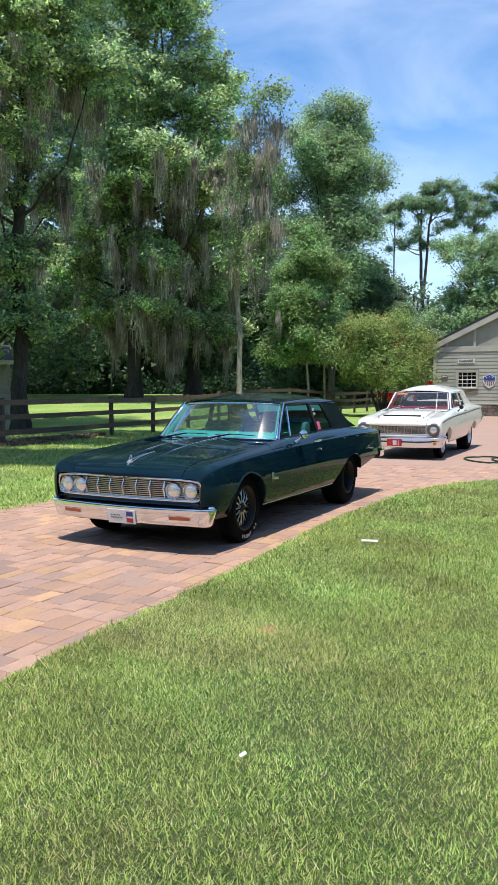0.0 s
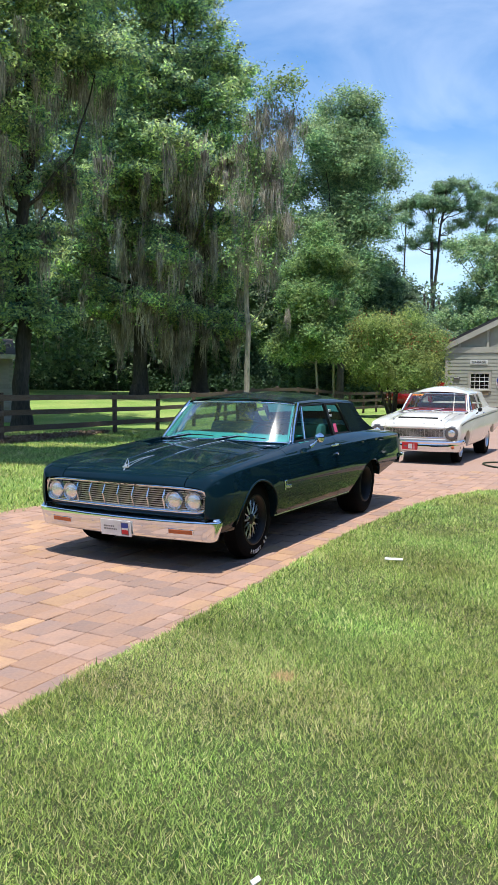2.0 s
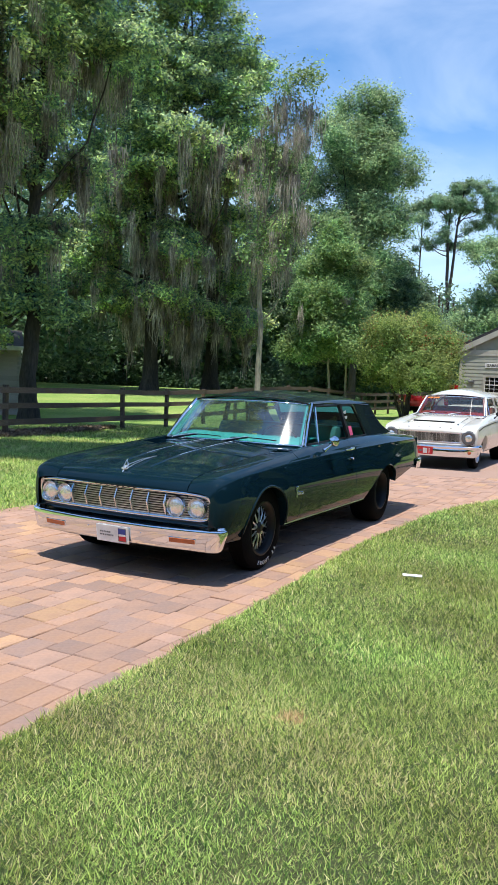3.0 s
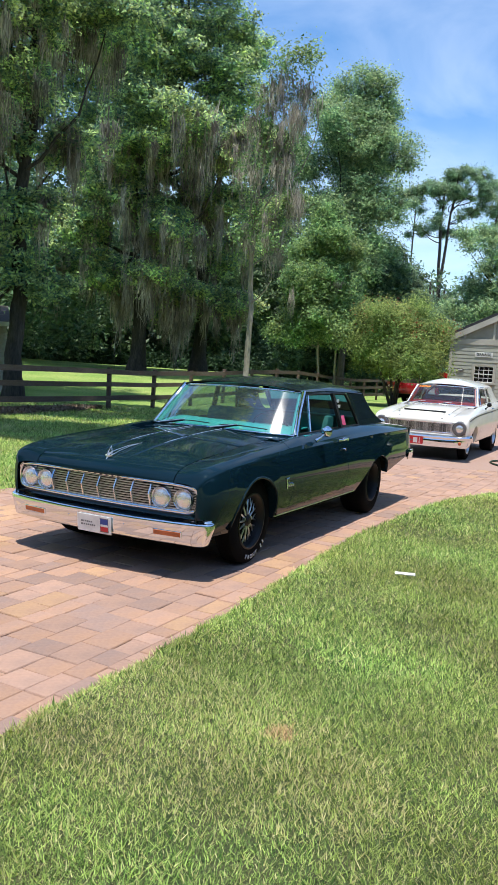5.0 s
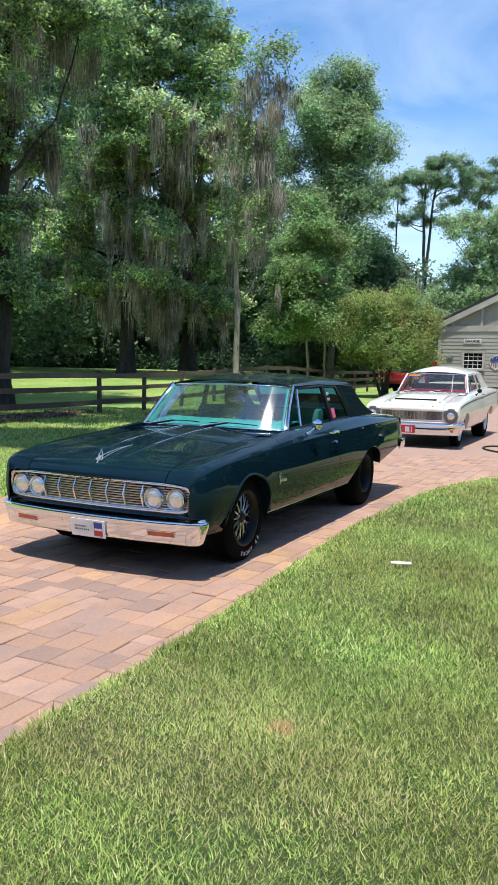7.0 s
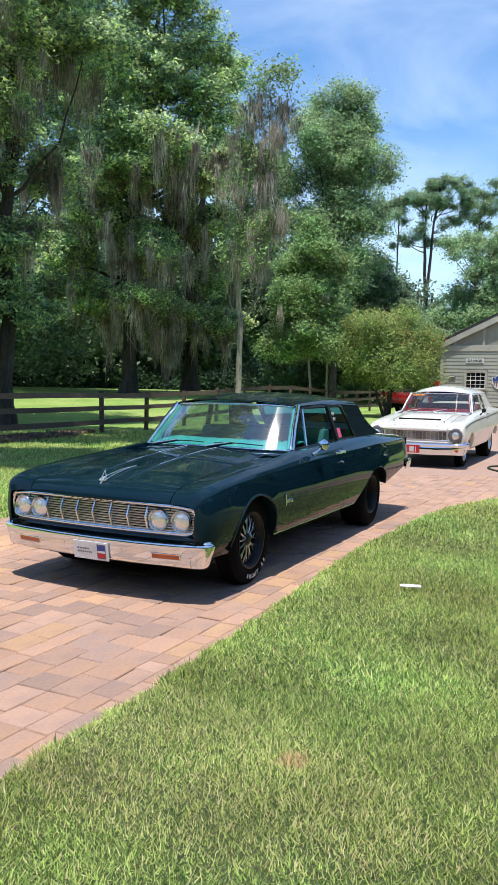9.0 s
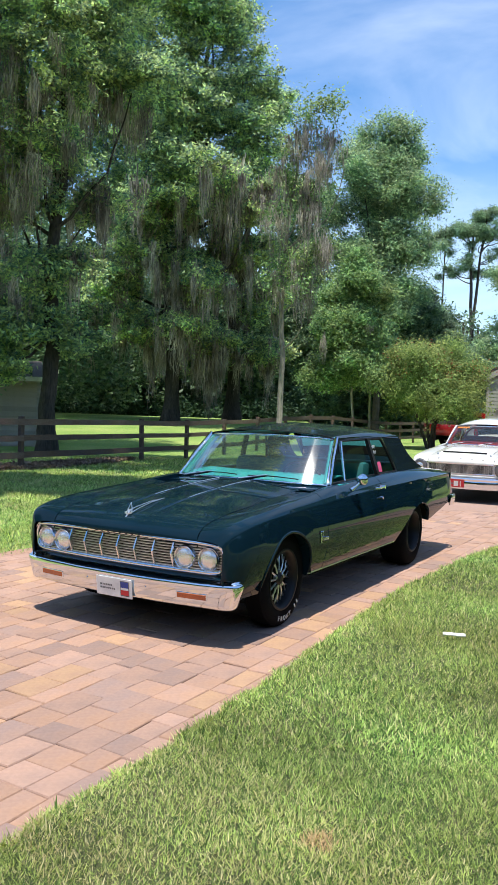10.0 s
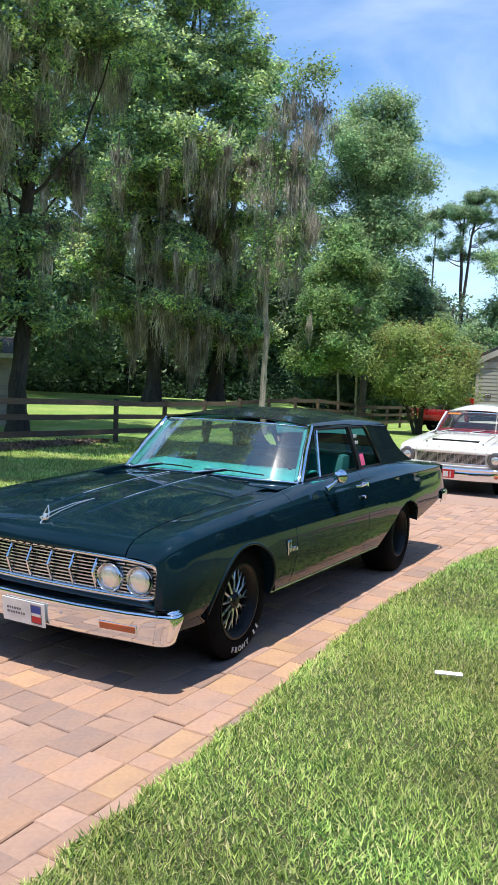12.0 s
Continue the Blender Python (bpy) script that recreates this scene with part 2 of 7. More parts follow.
M_JOINT = joint_material()
M_CONC = material("far_paving", (0.315, 0.206, 0.155), rough=0.85, vary=0.14, scale=0.7, bump=0.2, bump_scale=25, second=(0.34, 0.23, 0.19))
M_TURF = lawn_material()
M_BARK = material("bark", (0.066, 0.052, 0.042), rough=0.95, vary=0.45, scale=1.5, bump=1.0, bump_scale=9, second=(0.030, 0.026, 0.022), stretch=(2.5, 2.5, 0.5))
M_PALEBARK = material("pale_bark", (0.30, 0.27, 0.225), rough=0.95, vary=0.35, scale=1.2, bump=0.8, bump_scale=10, second=(0.19, 0.17, 0.14), stretch=(2.5, 2.5, 0.5))
M_PINEBARK = material("pine_bark", (0.075, 0.058, 0.048), rough=0.95, vary=0.4, scale=2, bump=0.6, bump_scale=8)
M_MOSS = leaf_material("spanish_moss", (0.215, 0.188, 0.162), (0.60, 0.53, 0.455), 0.8, 0.1, mottle=0.5)
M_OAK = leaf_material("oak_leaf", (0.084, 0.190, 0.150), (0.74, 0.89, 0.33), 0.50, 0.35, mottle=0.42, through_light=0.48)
M_CYP = leaf_material("cypress_leaf", (0.115, 0.235, 0.125), (0.52, 0.66, 0.31), 0.55, 0.25, mottle=0.36)
M_LIGHT = leaf_material("sapling_leaf", (0.090, 0.195, 0.085), (0.40, 0.55, 0.19), 0.55, 0.25, mottle=0.36)
M_MYRTLE = leaf_material("myrtle_leaf", (0.100, 0.180, 0.052), (0.42, 0.515, 0.155), 0.55, 0.25, mottle=0.3)
M_FAR = leaf_material("far_leaf", (0.060, 0.125, 0.078), (0.23, 0.34, 0.16), mottle=0.5)
# darker than the far leaf: shade beneath the trees is in the scrub's colour
M_SHRUB = leaf_material("shade_tinted_shrub_leaf", (0.050, 0.098, 0.062), (0.115, 0.185, 0.100), 0.7, 0.1, mottle=0.5)
M_PINE = leaf_material("pine_needle", (0.13, 0.235, 0.135), (0.33, 0.46, 0.24))
# leaves of the unseen belt, with deep shade put into their colour
M_DEEP = leaf_material("shade_darkened_leaf", (0.028, 0.055, 0.026), (0.075, 0.12, 0.05))
M_SATIN = material("satin_bright_metal", (0.92, 0.92, 0.90), rough=0.38, metal=1.0, vary=0.03)
M_LITTER = leaf_material("dead_oak_leaf", (0.10, 0.062, 0.042), (0.36, 0.27, 0.20), 0.7, 0.1, mottle=0.3, through_light=0.15)
M_RUSTLEAF = leaf_material("rust_leaf", (0.25, 0.08, 0.03), (0.40, 0.14, 0.05))
M_GRASS = leaf_material("grass_blade", (0.036, 0.112, 0.018), (0.635, 0.80, 0.225), mottle=0.24)
M_STRAW = leaf_material("straw_blade", (0.52, 0.50, 0.19), (0.85, 0.80, 0.42), mottle=0.2)
M_DRY = leaf_material("dead_grass", (0.50, 0.34, 0.16), (0.80, 0.60, 0.34), mottle=0.2)
M_THATCH = material("thatch", (0.044, 0.074, 0.018), rough=0.95, vary=0.5, scale=3, bump=0.9, bump_scale=180, second=(0.10, 0.10, 0.040))
M_FENCE = material("weathered_rail", (0.115, 0.072, 0.054), rough=0.9, vary=0.35, scale=3, bump=0.5, bump_scale=30, second=(0.13, 0.095, 0.08), per_object=0.25, stretch=(1, 1, 4))
M_SIDING = material("grey_green_siding", (0.365, 0.368, 0.315), rough=0.75, vary=0.05, scale=1.5, per_object=0.03, second=(0.30, 0.315, 0.27))
M_TRIM = material("cream_trim", (0.46, 0.445, 0.385), rough=0.7, vary=0.05, scale=1.5)
M_PANEL = material("gable_panel", (0.345, 0.34, 0.29), rough=0.75, vary=0.05, scale=1.2)
M_SHINGLE = material("dark_shingle", (0.035, 0.036, 0.042), rough=0.9, vary=0.3, scale=5, bump=0.4, bump_scale=50)
M_STONE = material("base_stone", (0.16, 0.13, 0.11), rough=0.9, vary=0.3, scale=8, bump=0.6, bump_scale=40, per_object=0.35)
M_HOUSE = material("pale_siding", (0.44, 0.39, 0.33), rough=0.8, vary=0.08, scale=1.0, per_object=0.14)
M_WIN = material("window_white", (0.75, 0.75, 0.72), rough=0.5, vary=0.03)
M_PANE = material("dark_pane", (0.012, 0.012, 0.014), rough=0.06, coat=1.0, vary=0.2, scale=2)
M_RED = material("truck_red", (0.42, 0.012, 0.016), rough=0.25, coat=0.8, vary=0.05)
M_GUN = material("dull_grey_metal", (0.20, 0.20, 0.21), rough=0.35, metal=0.6, vary=0.1)
M_SILVER = material("silver_paint", (0.30, 0.31, 0.32), rough=0.3, coat=0.7, vary=0.05)
M_HOSE = material("green_hose", (0.018, 0.04, 0.02), rough=0.5, vary=0.2)
M_CLOUD = material("paper_white", (0.8, 0.8, 0.78), rough=0.7)
M_MULCH = material("leaf_litter", (0.10, 0.07, 0.05), rough=0.95, vary=0.5, scale=3, bump=0.8, bump_scale=60, second=(0.17, 0.15, 0.08))


# ---- building blocks ----
def part(name, data, mat, parent=None, label="", smooth=0.0, mats=None):
    """Links a bmesh or a (verts, faces) pair as one mesh object under a thing."""
    me = bpy.data.meshes.new(name)
    if isinstance(data, bmesh.types.BMesh):
        bmesh.ops.recalc_face_normals(data, faces=data.faces)
        data.to_mesh(me)
        data.free()
    else:
        me.from_pydata([tuple(v) for v in data[0]], [], data[1])
        me.update()
    for mm in (mats or [mat]):
        me.materials.append(mm)
    if smooth:
        me.shade_smooth()
        me.set_sharp_from_angle(angle=radians(smooth))
    ob = new(name, me)
    if parent:
        ob.parent = parent
    if label:
        ob["label"] = label
    return ob


def thing(name, m, label, category, group="", kind=""):
    ob = new(name)
    ob.matrix_basis = m
    return tagged(ob, label, category, group, kind)


def box(bm, x0, x1, y0, y1, z0, z1, bevel=0.0, m=None):
    """A box between two corners, with worn edges."""
    vs = bmesh.ops.create_cube(bm, size=1.0)["verts"]
    t = Matrix.Translation(((x0 + x1) / 2, (y0 + y1) / 2, (z0 + z1) / 2)) @ Matrix.Diagonal((abs(x1 - x0), abs(y1 - y0), abs(z1 - z0), 1))
    bmesh.ops.transform(bm, matrix=t, verts=vs)
    if bevel:
        es = list({e for v in vs for e in v.link_edges})
        vs = list({v for f in bmesh.ops.bevel(bm, geom=es, offset=bevel, segments=2, affect="EDGES", profile=0.6)["faces"] for v in f.verts} | {v for v in vs if v.is_valid})
    if m is not None:
        bmesh.ops.transform(bm, matrix=m, verts=vs)
    return bm


def boxed(*a, **k):
    return box(bmesh.new(), *a, **k)


def tube(path, radii, sides=8, cap=True):
    """A tapered tube along a path of points: (verts, faces)."""
    path = [Vector(p) for p in path]
    if not hasattr(radii, "__len__"):
        radii = [radii] * len(path)
    verts, faces = [], []
    ref = Vector((0.31, 0.87, 0.38)).normalized()
    for i, p in enumerate(path):
        d = (path[min(i + 1, len(path) - 1)] - path[max(i - 1, 0)]).normalized()
        a = d.cross(ref)
        if a.length < 0.1:
            a = d.cross(Vector((1, 0, 0)))
        a.normalize()
        b = d.cross(a)
        for s in range(sides):
            w = 2 * math.pi * s / sides
            verts.append(p + (a * math.cos(w) + b * math.sin(w)) * radii[i])
    for i in range(len(path) - 1):
        for s in range(sides):
            s2 = (s + 1) % sides
            faces.append((i * sides + s, i * sides + s2, (i + 1) * sides + s2, (i + 1) * sides + s))
    if cap:
        faces.append(tuple(range(sides - 1, -1, -1)))
        faces.append(tuple(range((len(path) - 1) * sides, len(path) * sides)))
    return verts, faces


def joined(pieces):
    verts, faces = [], []
    for v, f in pieces:
        k = len(verts)
        verts += list(v)
        faces += [tuple(i + k for i in q) for q in f]
    return verts, faces


def grid(rows):
    """A sheet through rows of points, all rows of one length."""
    n = len(rows[0])
    verts = [p for r in rows for p in r]
    faces = [(i * n + j, i * n + j + 1, (i + 1) * n + j + 1, (i + 1) * n + j) for i in range(len(rows) - 1) for j in range(n - 1)]
    return verts, faces


def thick(data, t):
    """A sheet with thickness t on its inner side: (verts, faces)."""
    co = np.array([tuple(v) for v in data[0]], float)
    faces = data[1]
    fa = np.array(faces)
    nr = np.cross(co[fa[:, 2]] - co[fa[:, 0]], co[fa[:, 3]] - co[fa[:, 1]])
    vn = np.zeros_like(co)
    for k in range(4):
        np.add.at(vn, fa[:, k], nr)
    vn /= np.maximum(np.linalg.norm(vn, axis=1, keepdims=True), 1e-9)
    back = co - vn * t
    n = len(co)
    edges = {}
    for f in faces:
        for i in range(4):
            e = (f[i], f[(i + 1) % 4])
            edges[e] = edges.get(e, 0) + 1
    out = [tuple(f) for f in faces] + [tuple(n + i for i in reversed(f)) for f in faces]
    out += [(b, a, n + a, n + b) for a, b in edges if (b, a) not in edges]
    return [tuple(v) for v in np.concatenate([co, back])], out


def lathe(profile, steps=40, axis="y"):
    """Turns (radius, along) pairs about the y axis."""
    verts, faces = [], []
    n = len(profile)
    for s in range(steps):
        w = 2 * math.pi * s / steps
        for r, h in profile:
            verts.append((r * math.cos(w), h, r * math.sin(w)))
    for s in range(steps):
        s2 = (s + 1) % steps
        for j in range(n - 1):
            faces.append((s * n + j, s * n + j + 1, s2 * n + j + 1, s2 * n + j))
    return verts, faces


def mirrored(data):
    v, f = data
    return [(p[0], -p[1], p[2]) for p in v], [tuple(reversed(q)) for q in f]


def lerp(x, xs, ys):
    return float(np.interp(x, xs, ys))


def curve(x, xs, ys):
    """A smooth curve through points, with no overshoot."""
    if x <= xs[0]:
        return ys[0]
    if x >= xs[-1]:
        return ys[-1]
    i = int(np.searchsorted(xs, x)) - 1
    h = [xs[k + 1] - xs[k] for k in range(len(xs) - 1)]
    d = [(ys[k + 1] - ys[k]) / h[k] for k in range(len(h))]

    def slope(k):
        if k == 0:
            return d[0]
        if k == len(xs) - 1:
            return d[-1]
        if d[k - 1] * d[k] <= 0:
            return 0.0
        w1, w2 = 2 * h[k] + h[k - 1], h[k] + 2 * h[k - 1]
        return (w1 + w2) / (w1 / d[k - 1] + w2 / d[k])
    t = (x - xs[i]) / h[i]
    return ys[i] * (2 * t ** 3 - 3 * t * t + 1) + slope(i) * h[i] * (t ** 3 - 2 * t * t + t) + ys[i + 1] * (3 * t * t - 2 * t ** 3) + slope(i + 1) * h[i] * (t ** 3 - t * t)


def quads_mesh(name, verts, mat, parent=None, per=4, label="", mats=None, index=None):
    """A mesh of loose faces with `per` corners each, from an array."""
    n = len(verts) // per
    me = bpy.data.meshes.new(name)
    me.vertices.add(n * per)
    me.vertices.foreach_set("co", np.asarray(verts, dtype=np.float32).ravel())
    me.loops.add(n * per)
    me.loops.foreach_set("vertex_index", np.arange(n * per, dtype=np.int32))
    me.polygons.add(n)
    me.polygons.foreach_set("loop_start", np.arange(0, n * per, per, dtype=np.int32))
    if index is not None:
        me.polygons.foreach_set("material_index", np.asarray(index, dtype=np.int32))
    me.update(calc_edges=True)
    for mm in (mats or [mat]):
        me.materials.append(mm)
    ob = new(name, me)
    if parent:
        ob.parent = parent
    if label:
        ob["label"] = label
    return ob


def text_part(name, body, size, m, mat, parent, label="", depth=0.002, align="CENTER"):
    cu = bpy.data.curves.new(name, "FONT")
    cu.body, cu.size, cu.extrude, cu.offset = body, size, depth, size * 0.018
    cu.align_x, cu.align_y = align, "CENTER"
    tmp = bpy.data.objects.new(name, cu)
    scene.collection.objects.link(tmp)
    dg = bpy.context.evaluated_depsgraph_get()
    me = bpy.data.meshes.new_from_object(tmp.evaluated_get(dg))
    bpy.data.objects.remove(tmp)
    bpy.data.curves.remove(cu)
    me.transform(m)
    me.materials.clear()
    me.materials.append(mat)
    ob = new(name, me)
    ob.parent = parent
    if label:
        ob["label"] = label
    return ob


def smooth01(v):
    v = min(max(v, 0.0), 1.0)
    return v * v * (3 - 2 * v)


def gz(x, y):
    """Height of the ground: level round the cars, a slow rise under the trees and to the garage."""
    left = 1.2 * smooth01((y - 26) / 26)
    right = 0.17 * smooth01((y - 24) / 16) + 0.8 * smooth01((y - 46) / 30)
    k = smooth01((x + 2.0) / 5.5 + (y - 30) * -0.01)
    return left * (1 - k) + right * k


# ---- ground, lawn and drive ----
EDGE_Y = (-6.0, 1.0, 2.4, 3.39, 4.36, 4.95, 6.12, 7.3, 8.5, 10.4, 11.25, 11.9, 12.48, 12.9, 13.1, 13.4, 60.0)
EDGE_X = (-5.0, -2.1, -1.55, -1.17, -0.80, -0.50, 0.0, 0.47, 0.97, 1.95, 2.5, 3.08, 3.98, 5.2, 6.6, 8.6, 24.0)
LEFT_Y = (-6.0, 1.0, 8.84, 9.71, 13.5, 20.3, 30.0, 41.9, 60.0)
LEFT_X = (-10.0, -6.5, -3.08, -2.71, -1.05, 2.1, 5.6, 9.3, 15.0)


def drive_right(y):
    return lerp(y, EDGE_Y, EDGE_X)


def drive_left(y):
    return lerp(y, LEFT_Y, LEFT_X)


def build_ground():
    xs = np.concatenate([np.linspace(-1500, -60, 10), np.linspace(-50, 50, 81), np.linspace(60, 1500, 10)])
    ys = np.concatenate([np.linspace(-1500, -40, 10), np.linspace(-30, 100, 105), np.linspace(120, 2500, 12)])
    rows = [[(x, y, gz(x, y) - 0.02) for x in xs] for y in ys]
    ob = part("ground", grid(rows), M_TURF, smooth=60)
    tagged(ob, "mown green lawn and pasture turf reaching to the woods", "ground", kind="structure")
    rows = []
    for y in np.concatenate([np.linspace(-5.5, 13.4, 60), np.linspace(13.8, 41.0, 40)]):
        a, b = drive_left(y), drive_right(y)
        rows.append([(a + (b - a) * k / 16, y, gz(a + (b - a) * k / 16, y) - 0.012) for k in range(17)])
    bm = thick(grid(rows), 0.06)
    slab = part("pavement", bm, M_JOINT)
    tagged(slab, "pinkish brick-paved driveway bed with sandy joints", "driveway", kind="structure")
    rows = []
    for y in np.linspace(15.0, 41.2, 60):
        a, b = drive_left(y) - 0.0, drive_right(y)
        rows.append([(a + (b - a) * k / 16, y, gz(a + (b - a) * k / 16, y) + 0.0) for k in range(17)])
    far = part("far_apron", thick(grid(rows), 0.008), M_CONC, slab, "worn pink paved apron before the garage")
    rows = []
    for y in np.concatenate([np.linspace(-5.5, 11.0, 90), np.linspace(11.1, 13.38, 60)]):
        a = drive_right(y) + 0.006 * math.sin(y * 9) + 0.005 * math.sin(y * 23 + 1)
        rows.append([(a + d, y, z) for d, z in ((0.0, -0.03), (0.004, -0.002), (0.02, 0.006), (0.2, 0.008), (1.0, 0.008), (3.0, 0.008), (14.0, 0.004))])
    sod = part("sod", grid(rows), M_THATCH, smooth=60)
    tagged(sod, "thatchy brown-green soil and roots under the lawn", "ground", kind="structure")
    return slab


GROUND_SLAB = build_ground()


# ---- the two old saloons ----
HOOD_C = ((0.905, 0.672), (0.907, 0.70), (0.895, 0.732), (0.865, 0.762), (0.80, 0.793), (0.60, 0.840), (0.20, 0.898), (-0.30, 0.945), (-0.64, 0.964))
HOOD_E = ((0.868, 0.662), (0.870, 0.688), (0.855, 0.722), (0.825, 0.752), (0.77, 0.778), (0.60, 0.812), (0.20, 0.852), (-0.30, 0.897), (-0.64, 0.916))
PLAN_X = (-4.32, -4.17, -3.75, -2.9, -1.5, 0.1, 0.5, 0.7, 0.80, 0.85, 0.872)
PLAN_Y = (0.890, 0.910, 0.930, 0.948, 0.950, 0.942, 0.935, 0.922, 0.898, 0.862, 0.818)
CREASE_X = (-4.32, -3.6, -1.7, -0.5, -0.3, 0.2, 0.6, 0.8, 0.84, 0.872)
CREASE_Z = (0.905, 0.910, 0.886, 0.853, 0.846, 0.822, 0.795, 0.757, 0.735, 0.668)
TOP_X = (-4.32, -4.07, -3.42, -3.0, -2.5, -1.5, -0.88, -0.3, 0.2, 0.6, 0.77, 0.83, 0.872)
TOP_Z = (0.926, 0.940, 0.975, 0.988, 0.990, 0.972, 0.950, 0.902, 0.864, 0.827, 0.795, 0.768, 0.690)
EDGE_HX = tuple(p[0] for p in reversed(HOOD_E[1:]))
EDGE_HZ = tuple(p[1] for p in reversed(HOOD_E[1:]))


SHAPE = {"plan": PLAN_Y, "drop": 0.0}
PLAN_WIDE = (0.890, 0.910, 0.930, 0.948, 0.955, 0.955, 0.955, 0.952, 0.945, 0.930, 0.905)


def sill(x):
    return open_sill(x) - SHAPE["drop"]


def open_sill(x):
    """Lower edge of the side panels, with both wheel openings."""
    cx, cz, r = 0.13, 0.345, 0.365
    if abs(x - cx) < r:
        return cz + math.sqrt(max(r * r - (x - cx) ** 2, 0.0)) * 0.940
    if -3.235 < x < -2.235:
        return lerp(x, (-3.235, -3.20, -3.13, -3.03, -2.93, -2.80, -2.62, -2.50, -2.36, -2.235), (0.44, 0.53, 0.60, 0.642, 0.655, 0.648, 0.60, 0.535, 0.43, 0.335))
    return lerp(x, (-4.32, -3.85, -3.235, -2.235, -0.25, 0.49, 0.73, 0.79, 0.872), (0.62, 0.545, 0.44, 0.322, 0.322, 0.305, 0.31, 0.44, 0.455))


SECT_Z = (0.24, 0.33, 0.42, 0.50, 0.565, 0.61, 0.66, 0.72, 0.80, 0.88)
SECT_Y = (0.900, 0.940, 0.971, 0.990, 0.999, 0.998, 0.991, 0.981, 0.966, 0.949)


def body_y(x, z):
    """Half width of the body side at a height below the crease."""
    return curve(x, PLAN_X, SHAPE["plan"]) * curve(z, SECT_Z, SECT_Y)


def side_rows(x0, x1, inner):
    xs = set(np.linspace(x0, x1, max(int(abs(x1 - x0) / 0.03), 4)))
    for c, r in ((0.13, 0.365),):
        for k in range(0, 25):
            xs.add(c - r * math.cos(math.pi * k / 24) * 1.0001)
    for v in np.linspace(-3.24, -2.23, 30):
        xs.add(float(v))
    for v in (0.74, 0.77, 0.80, 0.815, 0.83, 0.84, 0.85, 0.857, 0.864):
        xs.add(v)
    xs = sorted(v for v in xs if min(x0, x1) <= v <= max(x0, x1))
    xs = [v for i, v in enumerate(xs) if i in (0, len(xs) - 1) or (v - xs[i - 1] > 0.004 and xs[-1] - v > 0.004)]
    rows = []
    for x in xs:
        zb, zc, zt = sill(x), curve(x, CREASE_X, CREASE_Z), curve(x, TOP_X, TOP_Z)
        yy = curve(x, PLAN_X, SHAPE["plan"])
        row = [(x, yy * 0.88, zb + 0.012), (x, body_y(x, zb) - 0.012, zb - 0.002)]
        for t in (0.02, 0.08, 0.16, 0.26, 0.38, 0.50, 0.62, 0.74, 0.84, 0.92):
            z = zb + t * (zc - zb)
            row.append((x, body_y(x, z), z))
        yc = body_y(x, zc)
        # soft blade edge, then the crown
        row.append((x, yc + 0.001, zc - 0.022))
        row.append((x, yc + 0.000, zc - 0.012))
        row.append((x, yc - 0.004, zc - 0.003))
        row.append((x, yc - 0.011, zc + 0.003))
        ytop = yy - lerp(x, (-0.9, 0.1), (0.145, 0.100))
        for q in (0.18, 0.32, 0.50, 0.68, 0.84):
            row.append((x, yc - 0.004 + (ytop - yc) * q, zc + 0.003 + (zt - zc - 0.003) * (1 - (1 - q) ** 1.45)))
        row.append((x, ytop, zt))
        yi, zi = inner(x, ytop, zt)
        row.append((x, (ytop + yi) / 2, (zt + zi) / 2 + 0.004))
        row.append((x, yi, zi))
        row.append((x, yi - 0.004, zi - 0.05))
        rows.append(row)
    return rows


def fender_inner(x, ytop, zt):
    return (0.620, curve(x, EDGE_HX, EDGE_HZ)) if x > -0.655 else (0.700, zt - 0.006)


def door_inner(x, ytop, zt):
    return ytop - 0.050, zt - 0.004


def quarter_inner(x, ytop, zt):
    if x > -3.0:
        return ytop - 0.050, zt - 0.004
    return 0.655, zt + 0.006


